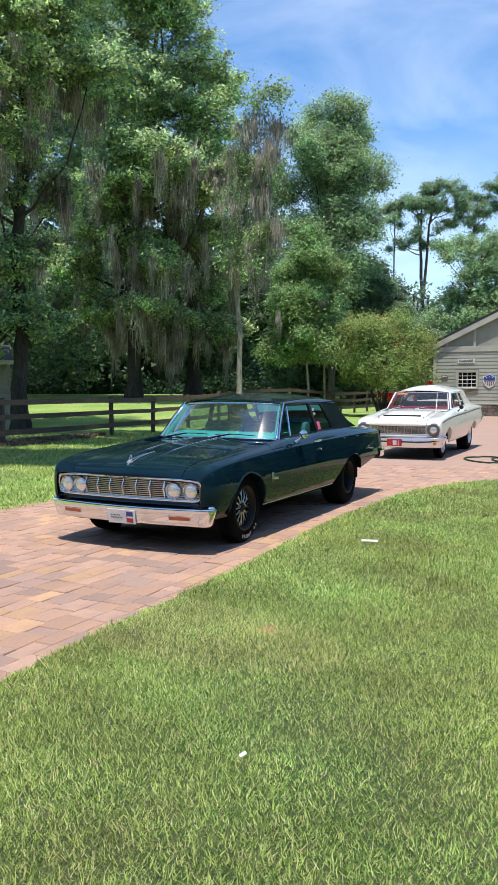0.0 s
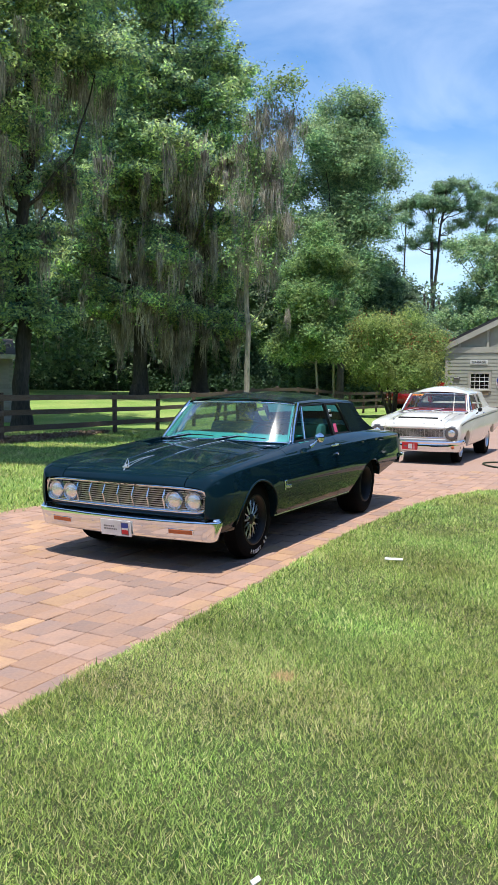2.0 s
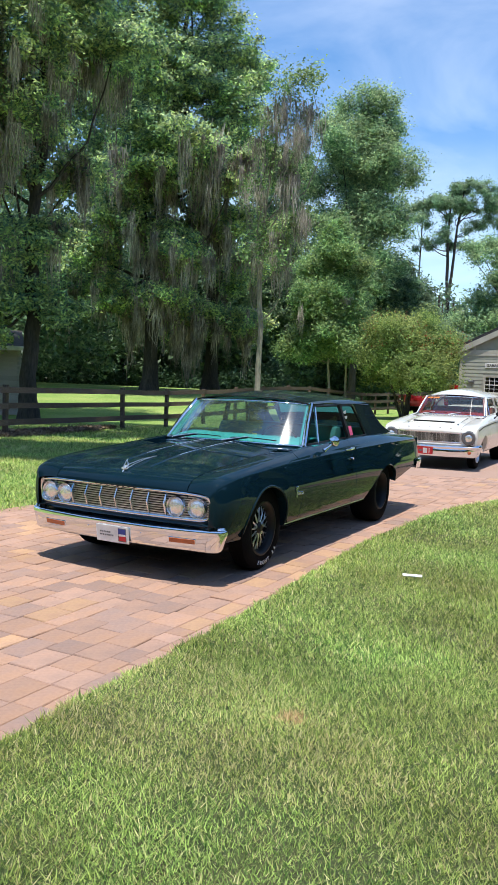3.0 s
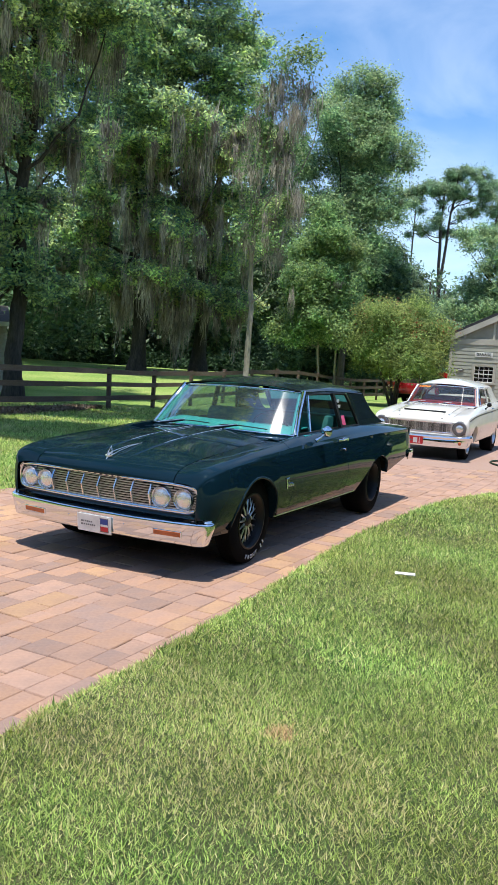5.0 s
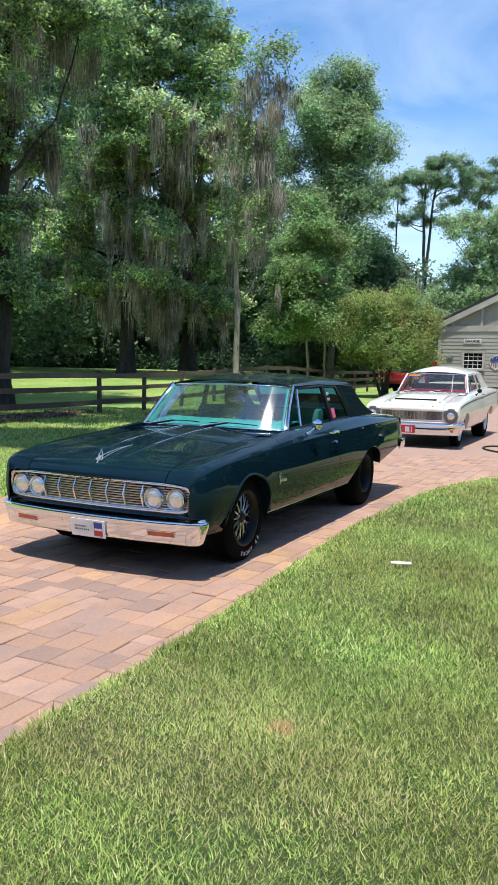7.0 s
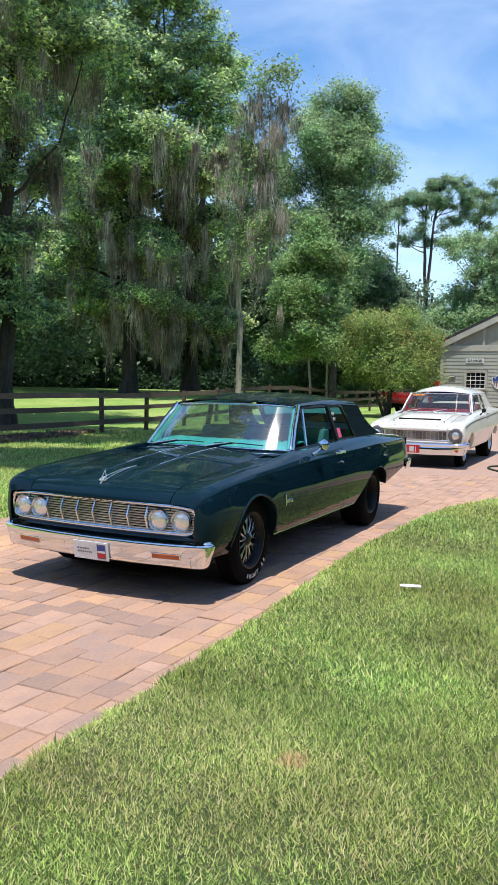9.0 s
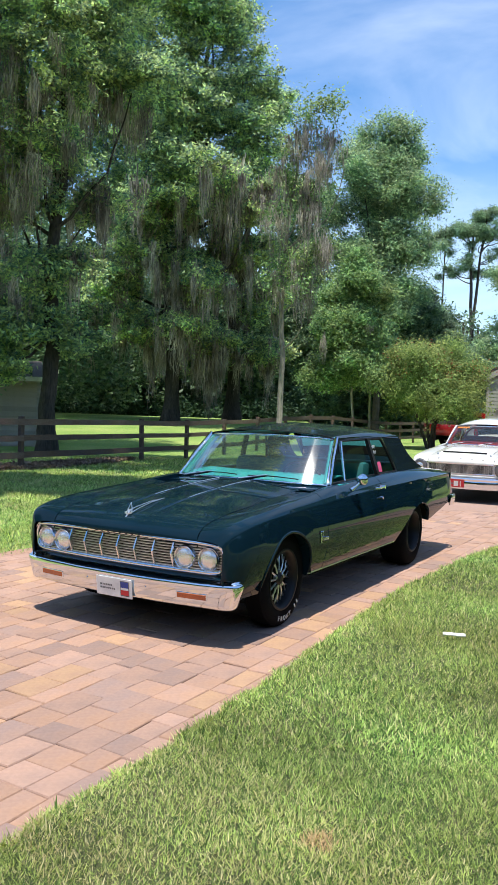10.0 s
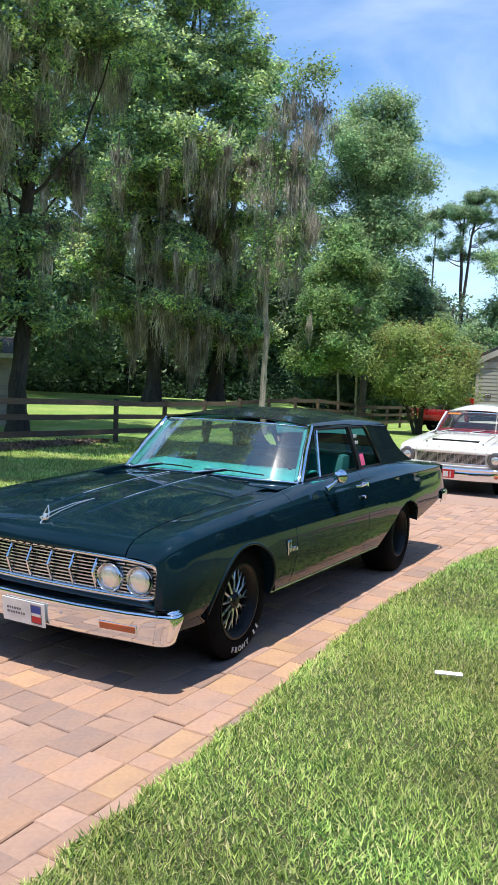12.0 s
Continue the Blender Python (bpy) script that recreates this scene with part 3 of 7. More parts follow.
def wheel(name, parent, cx, cy, cz, r, w, style, side):
    """A wheel on the left side (side=1) or the right (-1)."""
    wob = new(name)
    wob.parent = parent
    wob.matrix_basis = pose(cx, cy * side, cz, 0, 0, 0 if side > 0 else 180)
    h = w / 2
    rr = 0.214 if style != "rear_black" else 0.205
    prof = [(rr, -h * 0.85), (rr + 0.02, -h * 0.95), ((r + rr) / 2, -h), (r - 0.02, -h * 0.88), (r - 0.003, -h * 0.7), (r, 0), (r - 0.003, h * 0.7), (r - 0.02, h * 0.88), ((r + rr) / 2, h), (rr + 0.02, h * 0.95), (rr, h * 0.85), (rr - 0.012, h * 0.5)]
    part("tyre", lathe(prof, 48), M_RUBBER, wob, smooth=40)
    lip = [(rr + 0.004, h * 0.80), (rr + 0.008, h * 0.95), (rr - 0.004, h * 0.97), (rr - 0.012, h * 0.90), (rr - 0.03, h * 0.6), (rr - 0.04, -h * 0.5)]
    part("rim", lathe(lip, 48), M_BLACK if style != "alloy" else M_ALLOY, wob, smooth=40)
    depth = {"spoked": h * 0.32, "rear_black": -h * 0.1, "alloy": h * 0.45}[style]
    disc = [(0.001, depth - 0.03), (rr - 0.028, depth - 0.035)]
    part("wheel_disc", lathe(disc, 32), M_UNDER, wob, "black wheel centre")
    n, wdt, mt = {"spoked": (12, 0.014, M_ALLOY), "rear_black": (8, 0.024, M_BLACK), "alloy": (10, 0.022, M_ALLOY)}[style]
    spoke = None
    for k in range(n):
        a = 2 * math.pi * k / n
        m = Matrix.Rotation(a, 4, "Y")
        if spoke is None:
            bm = boxed(0.045, rr - 0.022, depth - 0.012, depth + 0.010, -wdt / 2, wdt / 2, bevel=0.003)
            for v in bm.verts:
                v.co.z *= 0.75 + 2.0 * v.co.x
                v.co.y -= max(v.co.x - 0.12, 0) * 0.15
            if style == "spoked":
                bm.free()
                bm = joined([tube([(0.04, depth + 0.006, 0), (0.11, depth + 0.004, 0.002), (0.128, depth, 0.006)], [0.0085, 0.0070, 0.0065], 6)] + [tube([(0.118, depth + 0.002, 0.002), (0.15, depth - 0.004, 0.016 * w2), (rr - 0.022, depth - 0.012, 0.026 * w2)], [0.0062, 0.0058, 0.0065], 6) for w2 in (1, -1)])
            spoke = part("spoke", bm, mt, wob, smooth=50)
            spoke.matrix_basis = m
        else:
            ob = new("spoke", spoke.data)
            ob.parent = wob
            ob.matrix_basis = m
    hub = [(0.001, depth + 0.035), (0.026, depth + 0.033), (0.034, depth + 0.02), (0.05, depth + 0.012), (0.055, depth - 0.03)]
    part("hub_cap", lathe(hub, 24), M_BLACK if style != "alloy" else M_ALLOY, wob, smooth=40)
    for k in range(5):
        a = 2 * math.pi * k / 5 + 0.3
        part("lug_nut", boxed(-0.009, 0.009, depth - 0.005, depth + 0.022, -0.009, 0.009, bevel=0.003, m=Matrix.Translation((0.057 * math.cos(a), 0, 0.057 * math.sin(a)))), M_ALLOY, wob)
    if style == "spoked":
        # white letters low on the sidewall
        for ch, deg in zip("FRONT", (-74, -83, -92, -101, -110)):
            a = radians(deg)
            rad = (r + rr) / 2 + 0.005
            m = Matrix.Translation((rad * math.cos(a), h + 0.001, rad * math.sin(a))) @ Matrix.Rotation(radians(180), 4, "Z") @ Matrix.Rotation(radians(90), 4, "X") @ Matrix.Rotation(-a - math.pi / 2, 4, "Z")
            text_part("tyre_letter", ch, 0.046, m, M_LETTER, wob, "raised white letter")
        for deg in (-128, -137):
            a = radians(deg)
            rad = (r + rr) / 2 + 0.005
            part("tyre_mark", boxed(-0.016, 0.016, h - 0.004, h + 0.003, -0.006, 0.006, m=Matrix.Translation((rad * math.cos(a), 0, rad * math.sin(a))) @ Matrix.Rotation(-a, 4, "Y")), M_LETTER, wob, "white mark")
    return wob


def strip(path, w, t, up=(0, 0, 1)):
    """A flat bar of width w and thickness t along a path."""
    path = [Vector(p) for p in path]
    up = Vector(up).normalized()
    verts, faces = [], []
    for i, p in enumerate(path):
        d = (path[min(i + 1, len(path) - 1)] - path[max(i - 1, 0)]).normalized()
        s = d.cross(up).normalized()
        n = s.cross(d).normalized()
        for a, b in ((-1, -1), (1, -1), (1, 1), (-1, 1)):
            verts.append(p + s * a * t / 2 + n * b * w / 2)
    for i in range(len(path) - 1):
        for k in range(4):
            k2 = (k + 1) % 4
            faces.append((4 * i + k, 4 * i + k2, 4 * i + 4 + k2, 4 * i + 4 + k))
    faces += [(3, 2, 1, 0), tuple(4 * (len(path) - 1) + k for k in range(4))]
    return verts, faces


def wrap(u):
    """How the screen turns back towards the pillars: hardest a little inside them."""
    a = abs(u)
    return 0.10 * a ** 2.6 + 0.90 * smooth01((a - 0.52) / 0.48)


def ws_point(u, v):
    """Windscreen: u from -1 (right) to 1 (left), v from the cowl up."""
    b = Vector((-0.765 - 0.113 * wrap(u), 0.742 * u, 0.958 - 0.014 * u * u))
    t = Vector((-1.155 - 0.106 * wrap(u), 0.632 * u, 1.338 - 0.016 * u * u))
    bulge = 0.012 * math.sin(math.pi * v)
    return b.lerp(t, v) + Vector((bulge * 0.6, 0, bulge * 0.8))


def side_window_point(x, v):
    """The side glass plane: v from the belt (0) to the drip rail (1)."""
    zb = lerp(x, TOP_X, TOP_Z) + 0.004
    zt = lerp(x, (-2.9, -2.43, -1.9, -1.24), (1.31, 1.322, 1.318, 1.312))
    return Vector((x, 0.748 - 0.098 * v, zb + (zt - zb) * v))


def roof_point(x, s):
    """Roof skin: s from -1 to 1 across."""
    edge = lerp(x, (-3.12, -2.90, -2.43, -1.9, -1.25), (1.292, 1.345, 1.360, 1.355, 1.334))
    crown = lerp(x, (-3.12, -2.90, -2.0, -1.5, -1.25), (0.050, 0.072, 0.097, 0.085, 0.050))
    half = lerp(x, (-3.12, -2.90, -1.25), (0.655, 0.662, 0.652))
    a = abs(s)
    z = edge + crown * (1 - a ** 2.4)
    if a > 0.93:
        z -= 0.022 * ((a - 0.93) / 0.07) ** 2
    return Vector((x, half * s, z))


def saloon(m, label, paint, trim, vinyl, seat, white):
    """A two-door saloon of the early sixties; white: the drag car with the scoop, else the dark one."""
    car = thing("saloon_car", m, label, "car", "parked old saloons")
    SHAPE["plan"], SHAPE["drop"] = (PLAN_WIDE, 0.08) if white else (PLAN_Y, 0.0)
    L = lambda k: (1 if k == 0 else -1)
    # body sides
    for name, x0, x1, inner in (("front_fender", 0.872, -0.482, fender_inner), ("door", -0.489, -1.815, door_inner), ("quarter_panel", -1.822, -4.32, quarter_inner)):
        data = grid(side_rows(x1, x0, inner))
        for k in range(2):
            ob = part(name, thick(data if k == 0 else mirrored(data), 0.004), paint, car, smooth=32)
            if name == "door":
                s = L(k)
                y = 0.938 * s
                # pull handle, lock and, on the driver's side, the mirror
                part("door_handle", joined([tube([(-1.50, y, 0.897), (-1.53, y + 0.03 * s, 0.902), (-1.62, y + 0.032 * s, 0.905), (-1.66, y, 0.902)], [0.010, 0.011, 0.011, 0.010], 8), tube([(-1.665, y - 0.01 * s, 0.900), (-1.665, y + 0.035 * s, 0.903)], 0.016, 10)]), M_CHROME, ob, smooth=40)
                part("door_lock", tube([(-1.70, y - 0.02 * s, 0.80), (-1.70, y + 0.008 * s, 0.80)], 0.012, 12), M_CHROME, ob, smooth=40)
                part("inner_door", thick(grid([[(x, 0.80 * s, z) for z in (0.36, 0.6, 0.8, 0.955)] for x in (-0.96, -1.2, -1.5, -1.80)]), 0.02), vinyl, ob, "vinyl-covered inside of the door")
                if k == 0:
                    mir = part("mirror", joined([tube([(-1.02, 0.90, 0.912), (-1.06, 0.93, 0.945), (-1.12, 0.945, 0.985)], [0.020, 0.009, 0.010], 10), tube([(-1.085, 0.95, 0.995), (-1.10, 0.95, 0.995), (-1.145, 0.952, 0.997), (-1.150, 0.952, 0.997)], [0.013, 0.039, 0.050, 0.044], 20)]), M_CHROME if not white else M_BLACK, ob, "round chrome door mirror" if not white else "", smooth=40)
    # bonnet
    rows = []
    for (xc, zc), (xe, ze) in zip(HOOD_C, HOOD_E):
        row = []
        for i in range(145):
            u = -1 + i / 72
            a = u * u
            ridge = 0.006 * math.exp(-((abs(u) - 0.25) / 0.011) ** 2) if xc < 0.78 else 0.0
            row.append((xc * (1 - a) + xe * a, 0.613 * u, zc * (1 - a) + ze * a + ridge))
        rows.append(row)
    dense = []
    for i in range(len(rows) - 1):
        nseg = 8 if i > 3 else 3
        for k in range(nseg):
            t = k / nseg
            p0, p1, p2, p3 = rows[max(i - 1, 0)], rows[i], rows[i + 1], rows[min(i + 2, len(rows) - 1)]
            line = []
            for a, b, c, d in zip(p0, p1, p2, p3):
                a, b, c, d = (Vector(q) for q in (a, b, c, d))
                la, lc = max((b - a).length, 1e-3), max((c - b).length, 1e-3)
                ld = max((d - c).length, 1e-3)
                m1 = ((c - b) / lc * la + (b - a) / la * lc) / (la + lc) * lc if (b - a).length > 1e-6 else (c - b)
                m2 = ((d - c) / ld * lc + (c - b) / lc * ld) / (lc + ld) * lc if (d - c).length > 1e-6 else (c - b)
                line.append(b * (2 * t ** 3 - 3 * t * t + 1) + m1 * (t ** 3 - 2 * t * t + t) + c * (-2 * t ** 3 + 3 * t * t) + m2 * (t ** 3 - t * t))
            dense.append(line)
    dense.append([Vector(p) for p in rows[-1]])
    hood = part("bonnet", thick(grid(dense), 0.012), paint, car, smooth=45)
    # cowl between bonnet and windscreen
    rows = [[(-0.652, 0.698 * u, 0.944 - 0.03 * u * u) for u in np.linspace(-1, 1, 21)], [(-0.72 - 0.10 * abs(u) ** 2.6, 0.71 * u, 0.944 - 0.02 * u * u) for u in np.linspace(-1, 1, 21)], [(-0.775 - 0.135 * abs(u) ** 2.6, 0.735 * u, 0.952 - 0.016 * u * u) for u in np.linspace(-1, 1, 21)], [(-0.80 - 0.135 * abs(u) ** 2.6, 0.735 * u, 0.90) for u in np.linspace(-1, 1, 21)]]
    part("cowl", thick(grid(rows), 0.006), paint, car, smooth=40)
    part("cowl_vent", boxed(-0.715, -0.668, -0.45, 0.45, 0.9385, 0.9425), M_BLACK, car)
    # windscreen, its bright frame and the wipers
    us = np.linspace(-1, 1, 25)
    glass = part("windscreen", grid([[ws_point(u, v) for u in us] for v in np.linspace(0, 1, 11)]), M_SCREEN if not white else M_SCREEN_DIM, car, "clear curved windscreen", smooth=60)
    glass.visible_shadow = False
    loop = [ws_point(u, 0) for u in us] + [ws_point(1, v) for v in np.linspace(0.05, 0.95, 10)] + [ws_point(u, 1) for u in reversed(us)] + [ws_point(-1, v) for v in np.linspace(0.95, 0.05, 10)] + [ws_point(-1, 0)]
    part("windscreen_trim", tube(loop, 0.0105, 8, cap=False), M_CHROME, car, smooth=50)
    for s in (1, -1):
        # A-pillar, vent window and window frames
        a0, a1 = Vector((-0.905, 0.752 * s, 0.942)), Vector((-1.268, 0.648 * s, 1.328))
        part("a_pillar", tube([a0, a0.lerp(a1, 0.5) + Vector((0.010, 0, 0.012)), a1], [0.024, 0.021, 0.022], 8), M_CHROME if not white else paint, car, "bright metal windscreen pillar" if not white else "", smooth=40)
        part("a_pillar_lining", tube([a0 + Vector((-0.03, -0.035 * s, 0.0)), a1 + Vector((-0.03, -0.035 * s, -0.01))], 0.034, 8), vinyl, car, smooth=40)
        P = lambda x, v, o=0.0: side_window_point(x, v) * 1.0 + Vector((0, o, 0))
        S = lambda p: Vector((p.x, p.y * s, p.z))
        frame_loop = [S(P(-0.94, 0.02)), S(P(-1.29, 0.985)), S(P(-1.6, 1.0)), S(P(-2.0, 1.0)), S(P(-2.34, 0.99)), S(P(-2.38, 0.93)), S(P(-2.48, 0.5)), S(P(-2.57, 0.04))]
        part("drip_rail", tube([S(P(-1.27, 1.03)), S(P(-1.6, 1.06)), S(P(-2.0, 1.06)), S(P(-2.35, 1.05)), S(P(-2.41, 0.97)), S(P(-2.515, 0.5)), S(P(-2.61, 0.02))], 0.0085, 6), M_CHROME, car, "bright drip rail", smooth=50)
        part("window_frame", tube(frame_loop, 0.013, 6), M_BLACK if not white else paint, car, smooth=50)
        part("belt_strip", tube([S(P(-0.93, 0.0)), S(P(-1.9, 0.0)), S(P(-2.60, 0.0))], 0.010, 6), M_BLACK if not white else paint, car, smooth=50)
        part("vent_post", tube([S(P(-1.235, 0.0, 0.004)), S(P(-1.335, 0.97, 0.004))], 0.011, 8), M_CHROME, car, "chrome vent window post", smooth=50)
        bp = [[S(P(-1.97, 0.0, 0.006)), S(P(-1.91, 1.0, 0.006))], [S(P(-2.03, 0.0, 0.006)), S(P(-1.965, 1.0, 0.006))]]
        part("b_pillar", thick(grid(bp), 0.03), M_BLACK if not white else paint, car)
        for nm, xs in (("vent_glass", (-0.96, -1.235)), ("door_glass", (-1.24, -1.96)), ("quarter_glass", (-2.03, -2.575))):
            rr = []
            for v in np.linspace(0.01, 0.985, 6):
                xa = xs[0] + (-0.33 * v if nm == "vent_glass" else -0.095 * v if nm == "door_glass" else 0.055 * v)
                xb = xs[1] + (-0.095 * v if nm == "vent_glass" else 0.055 * v if nm == "door_glass" else 0.20 * v)
                rr.append([S(P(xa + (xb - xa) * q / 4, v)) for q in range(5)])
            g = part(nm, grid(rr), M_GLASS, car)
            g.visible_shadow = False
        # sail panel behind the quarter window
        rows = []
        for v in np.linspace(0, 1, 9):
            xa = -2.595 + 0.185 * v
            xb = -3.20 + 0.29 * v - 0.30 * (1 - v) ** 3.5
            y = 0.752 - 0.096 * v
            z0 = lerp(-3.0, TOP_X, TOP_Z) - 0.006
            z = z0 + (1.345 - z0) * v
            rows.append([(xa + (xb - xa) * q, (y - 0.004 * v) * s, z + 0.012 * q * (1 - v)) for q in np.linspace(0, 1.0, 8)])
        part("sail_panel", thick(grid(rows), 0.006), M_TOP if not white else paint, car, smooth=40)
    # roof, rear window, lining
    rows = [[roof_point(x, t) + Vector((0.078 * (1 - wrap(t)) * max(1 + (x + 1.245) / 0.4, 0.0), 0, 0.052 * (1 - t * t) * min((-1.245 - x) / 0.3, 1.0) if white else 0.0)) for t in np.concatenate([np.linspace(-1, -0.9, 5), np.linspace(-0.85, 0.85, 19), np.linspace(0.9, 1, 5)])] for x in np.linspace(-1.245, -2.95, 24)]
    part("roof", thick(grid(rows), 0.008), M_TOP if not white else paint, car, smooth=45)
    rows = [[(x, 0.60 * t, 1.325 + 0.05 * (1 - t * t)) for t in np.linspace(-1, 1, 7)] for x in np.linspace(-1.30, -2.90, 6)]
    part("headliner", thick(grid(rows), 0.004), M_HEADLINER if not white else M_RED_IN, car)
    rows = [[(-2.915 - 0.40 * v - 0.03 * (1 - u * u), (0.60 + 0.03 * v) * u, 1.345 - 0.345 * v + 0.03 * (1 - u * u) * (1 - v)) for u in np.linspace(-1, 1, 13)] for v in np.linspace(0, 1, 7)]
    g = part("rear_window", grid(rows), M_GLASS, car, smooth=60)
    g.visible_shadow = False
    # boot lid, tail, rear bumper and lamps
    rows = []
    for x in np.linspace(-3.24, -4.32, 18):
        z = lerp(x, TOP_X, TOP_Z) + 0.006
        rows.append([(x, 0.652 * u, z + 0.022 * (1 - u * u)) for u in np.linspace(-1, 1, 15)])
    for xd, dz in ((-4.328, -0.02), (-4.332, -0.06), (-4.32, -0.2), (-4.29, -0.32)):
        rows.append([(xd, 0.652 * u, 0.925 + dz + 0.02 * (1 - u * u)) for u in np.linspace(-1, 1, 15)])
    part("boot_lid", thick(grid(rows), 0.006), paint, car, smooth=40)
    rows = [[(-4.285 - 0.03 * (1 - abs(u) ** 4), 0.862 * u, z) for u in np.linspace(-1, 1, 25)] for z in (0.62, 0.75, 0.905)]
    part("tail_panel", thick(grid(rows), 0.01), paint, car)
    for s in (1, -1):
        part("tail_lamp", tube([(-4.29, 0.76 * s, 0.76), (-4.345, 0.76 * s, 0.76)], [0.07, 0.062], 18), M_TAIL, car, "round red tail lamp", smooth=40)
    path = [(-4.070, 0.930), (-4.220, 0.940), (-4.310, 0.920), (-4.370, 0.86), (-4.410, 0.70), (-4.430, 0.3), (-4.435, 0.0), (-4.430, -0.3), (-4.410, -0.70), (-4.370, -0.86), (-4.310, -0.920), (-4.220, -0.940), (-4.070, -0.930)]
    front_bumper(car, path, [(-0.05, 0.655), (-0.012, 0.652), (0.006, 0.635), (0.008, 0.60), (0.0, 0.56), (-0.02, 0.535), (-0.05, 0.53)], 0.0, "rear_bumper", "polished chrome rear bumper")
    # underside, cabin floor, wheels
    part("underbody", joined([(v, f) for v, f in [box_data(-0.62, 0.80, -0.60, 0.60, 0.24, 0.66), box_data(-4.05, -0.62, -0.60, 0.60, 0.22, 0.44), box_data(-2.2, -0.35, -0.86, 0.86, 0.30, 0.42), box_data(-4.05, -3.3, -0.80, 0.80, 0.50, 0.85), box_data(-3.25, -2.2, -0.62, 0.62, 0.44, 0.88), box_data(0.55, 0.80, -0.84, 0.84, 0.40, 0.64), box_data(-0.62, -0.35, -0.84, 0.84, 0.42, 0.88)]]), M_UNDER, car)
    fr, rrr = ("spoked", "rear_black") if not white else ("alloy", "alloy")
    lf, lr, rad_r, tuck_in = (0.0, 0.0, 0.352, 0.0) if not white else (0.083, 0.150, 0.385, 0.05)
    for s in (1, -1):
        wheel("front_wheel", car, 0.075, 0.775 - tuck_in, 0.338 - lf, 0.338, 0.17, fr, s)
        wheel("rear_wheel", car, -2.875, 0.735 - tuck_in, rad_r - lr, rad_r, 0.29, rrr, s)
        for nm, cx, rad, top in (("front_wheel_house", 0.13, 0.40, 0.80), ("rear_wheel_house", -2.80, 0.48, 0.84)):
            rows = [[(cx + rad * math.cos(a), y * s, 0.34 + rad * (0.95 if "front" in nm else 0.70) * math.sin(a)) for y in (0.60, 0.905)] for a in (np.linspace(0, math.pi, 17) if "front" in nm else np.linspace(0.42, math.pi - 0.42, 17))]
            part(nm, thick(grid(rows), 0.01), M_UNDER, car)
    # cabin
    rows = [[(-0.80 - 0.11 * abs(u) ** 2.4 - d, 0.71 * u, z) for u in np.linspace(-1, 1, 15)] for d, z in ((0.0, 0.945), (0.10, 0.985), (0.26, 1.005), (0.36, 1.010), (0.42, 0.97), (0.40, 0.70))]
    part("dashboard", thick(grid(rows), 0.01), vinyl, car, "padded vinyl dashboard", smooth=40)
    part("cabin_floor", boxed(-3.0, -0.64, -0.78, 0.78, 0.44, 0.46), M_SEAT if not white else M_BLACK, car)
    part("parcel_shelf", boxed(-3.15, -2.78, -0.64, 0.64, 0.93, 0.95, bevel=0.008), M_SEAT if not white else M_BLACK, car)
    for nm, x0, mt in (("front_seat", -1.72, seat), ("rear_seat", -2.62, vinyl)):
        st = new(nm)
        st.parent = car
        part("seat_cushion", boxed(x0, x0 + 0.52, -0.70, 0.70, 0.50, 0.70, bevel=0.05), mt, st, smooth=40)
        bm = boxed(x0 - 0.16, x0 + 0.02, -0.70, 0.70, 0.62, 1.10 if nm == "front_seat" else 1.07, bevel=0.05)
        for v in bm.verts:
            v.co.x -= (v.co.z - 0.62) * 0.28
        part("seat_back", bm, mt, st, smooth=40)
    for s in (1, -1):
        part("quarter_lining", thick(grid([[(x, 0.715 * s, z) for z in (0.5, 0.8, 0.965)] for x in (-1.86, -2.3, -2.8)]), 0.015), vinyl, car)
    ring = [(-1.19 + 0.20 * math.cos(a) * 0.42, 0.37 + 0.20 * math.sin(a), 0.93 + 0.20 * math.cos(a) * 0.9) for a in np.linspace(0, 2 * math.pi, 29)]
    sw = part("steering_wheel", joined([tube(ring, 0.011, 6, cap=False), tube([(-1.19, 0.37, 0.93), (-0.98, 0.37, 0.84)], 0.02, 8), tube([(-1.19, 0.18, 0.93), (-1.19, 0.56, 0.93)], 0.008, 6)]), M_BLACK, car, smooth=60)
    part("rear_view_mirror", boxed(-1.33, -1.315, -0.08, 0.08, 1.25, 1.285, bevel=0.006), M_BLACK, car)
    # wipers
    for y0, y1 in ((0.05, 0.52), (-0.50, -0.06)):
        pts = []
        for t in np.linspace(0, 1, 6):
            u = (y0 + (y1 - y0) * t) / 0.742
            pts.append(ws_point(u, 0.035 + 0.02 * math.sin(t * 3)) + Vector((0.016, 0, 0.020)))
        wp = part("wiper", joined([tube(pts, 0.005, 5), tube([(-0.74, y0 - 0.08, 0.95), pts[2]], [0.010, 0.006], 6)]), M_BLACK if not white else M_BLACK, car, smooth=50)
        part("wiper_arm", tube([(-0.735, y0 - 0.08, 0.962), pts[2] + Vector((0.006, 0, 0.012))], [0.008, 0.004], 6), M_ALLOY, wp)
    return car, hood


def box_data(x0, x1, y0, y1, z0, z1):
    v = [(x, y, z) for x in (x0, x1) for y in (y0, y1) for z in (z0, z1)]
    return v, [(0, 1, 3, 2), (4, 6, 7, 5), (0, 4, 5, 1), (2, 3, 7, 6), (0, 2, 6, 4), (1, 5, 7, 3)]


def gx(y):
    """Grille face, slightly bowed."""
    return 0.893 - 0.055 * (abs(y) / 0.8) ** 2


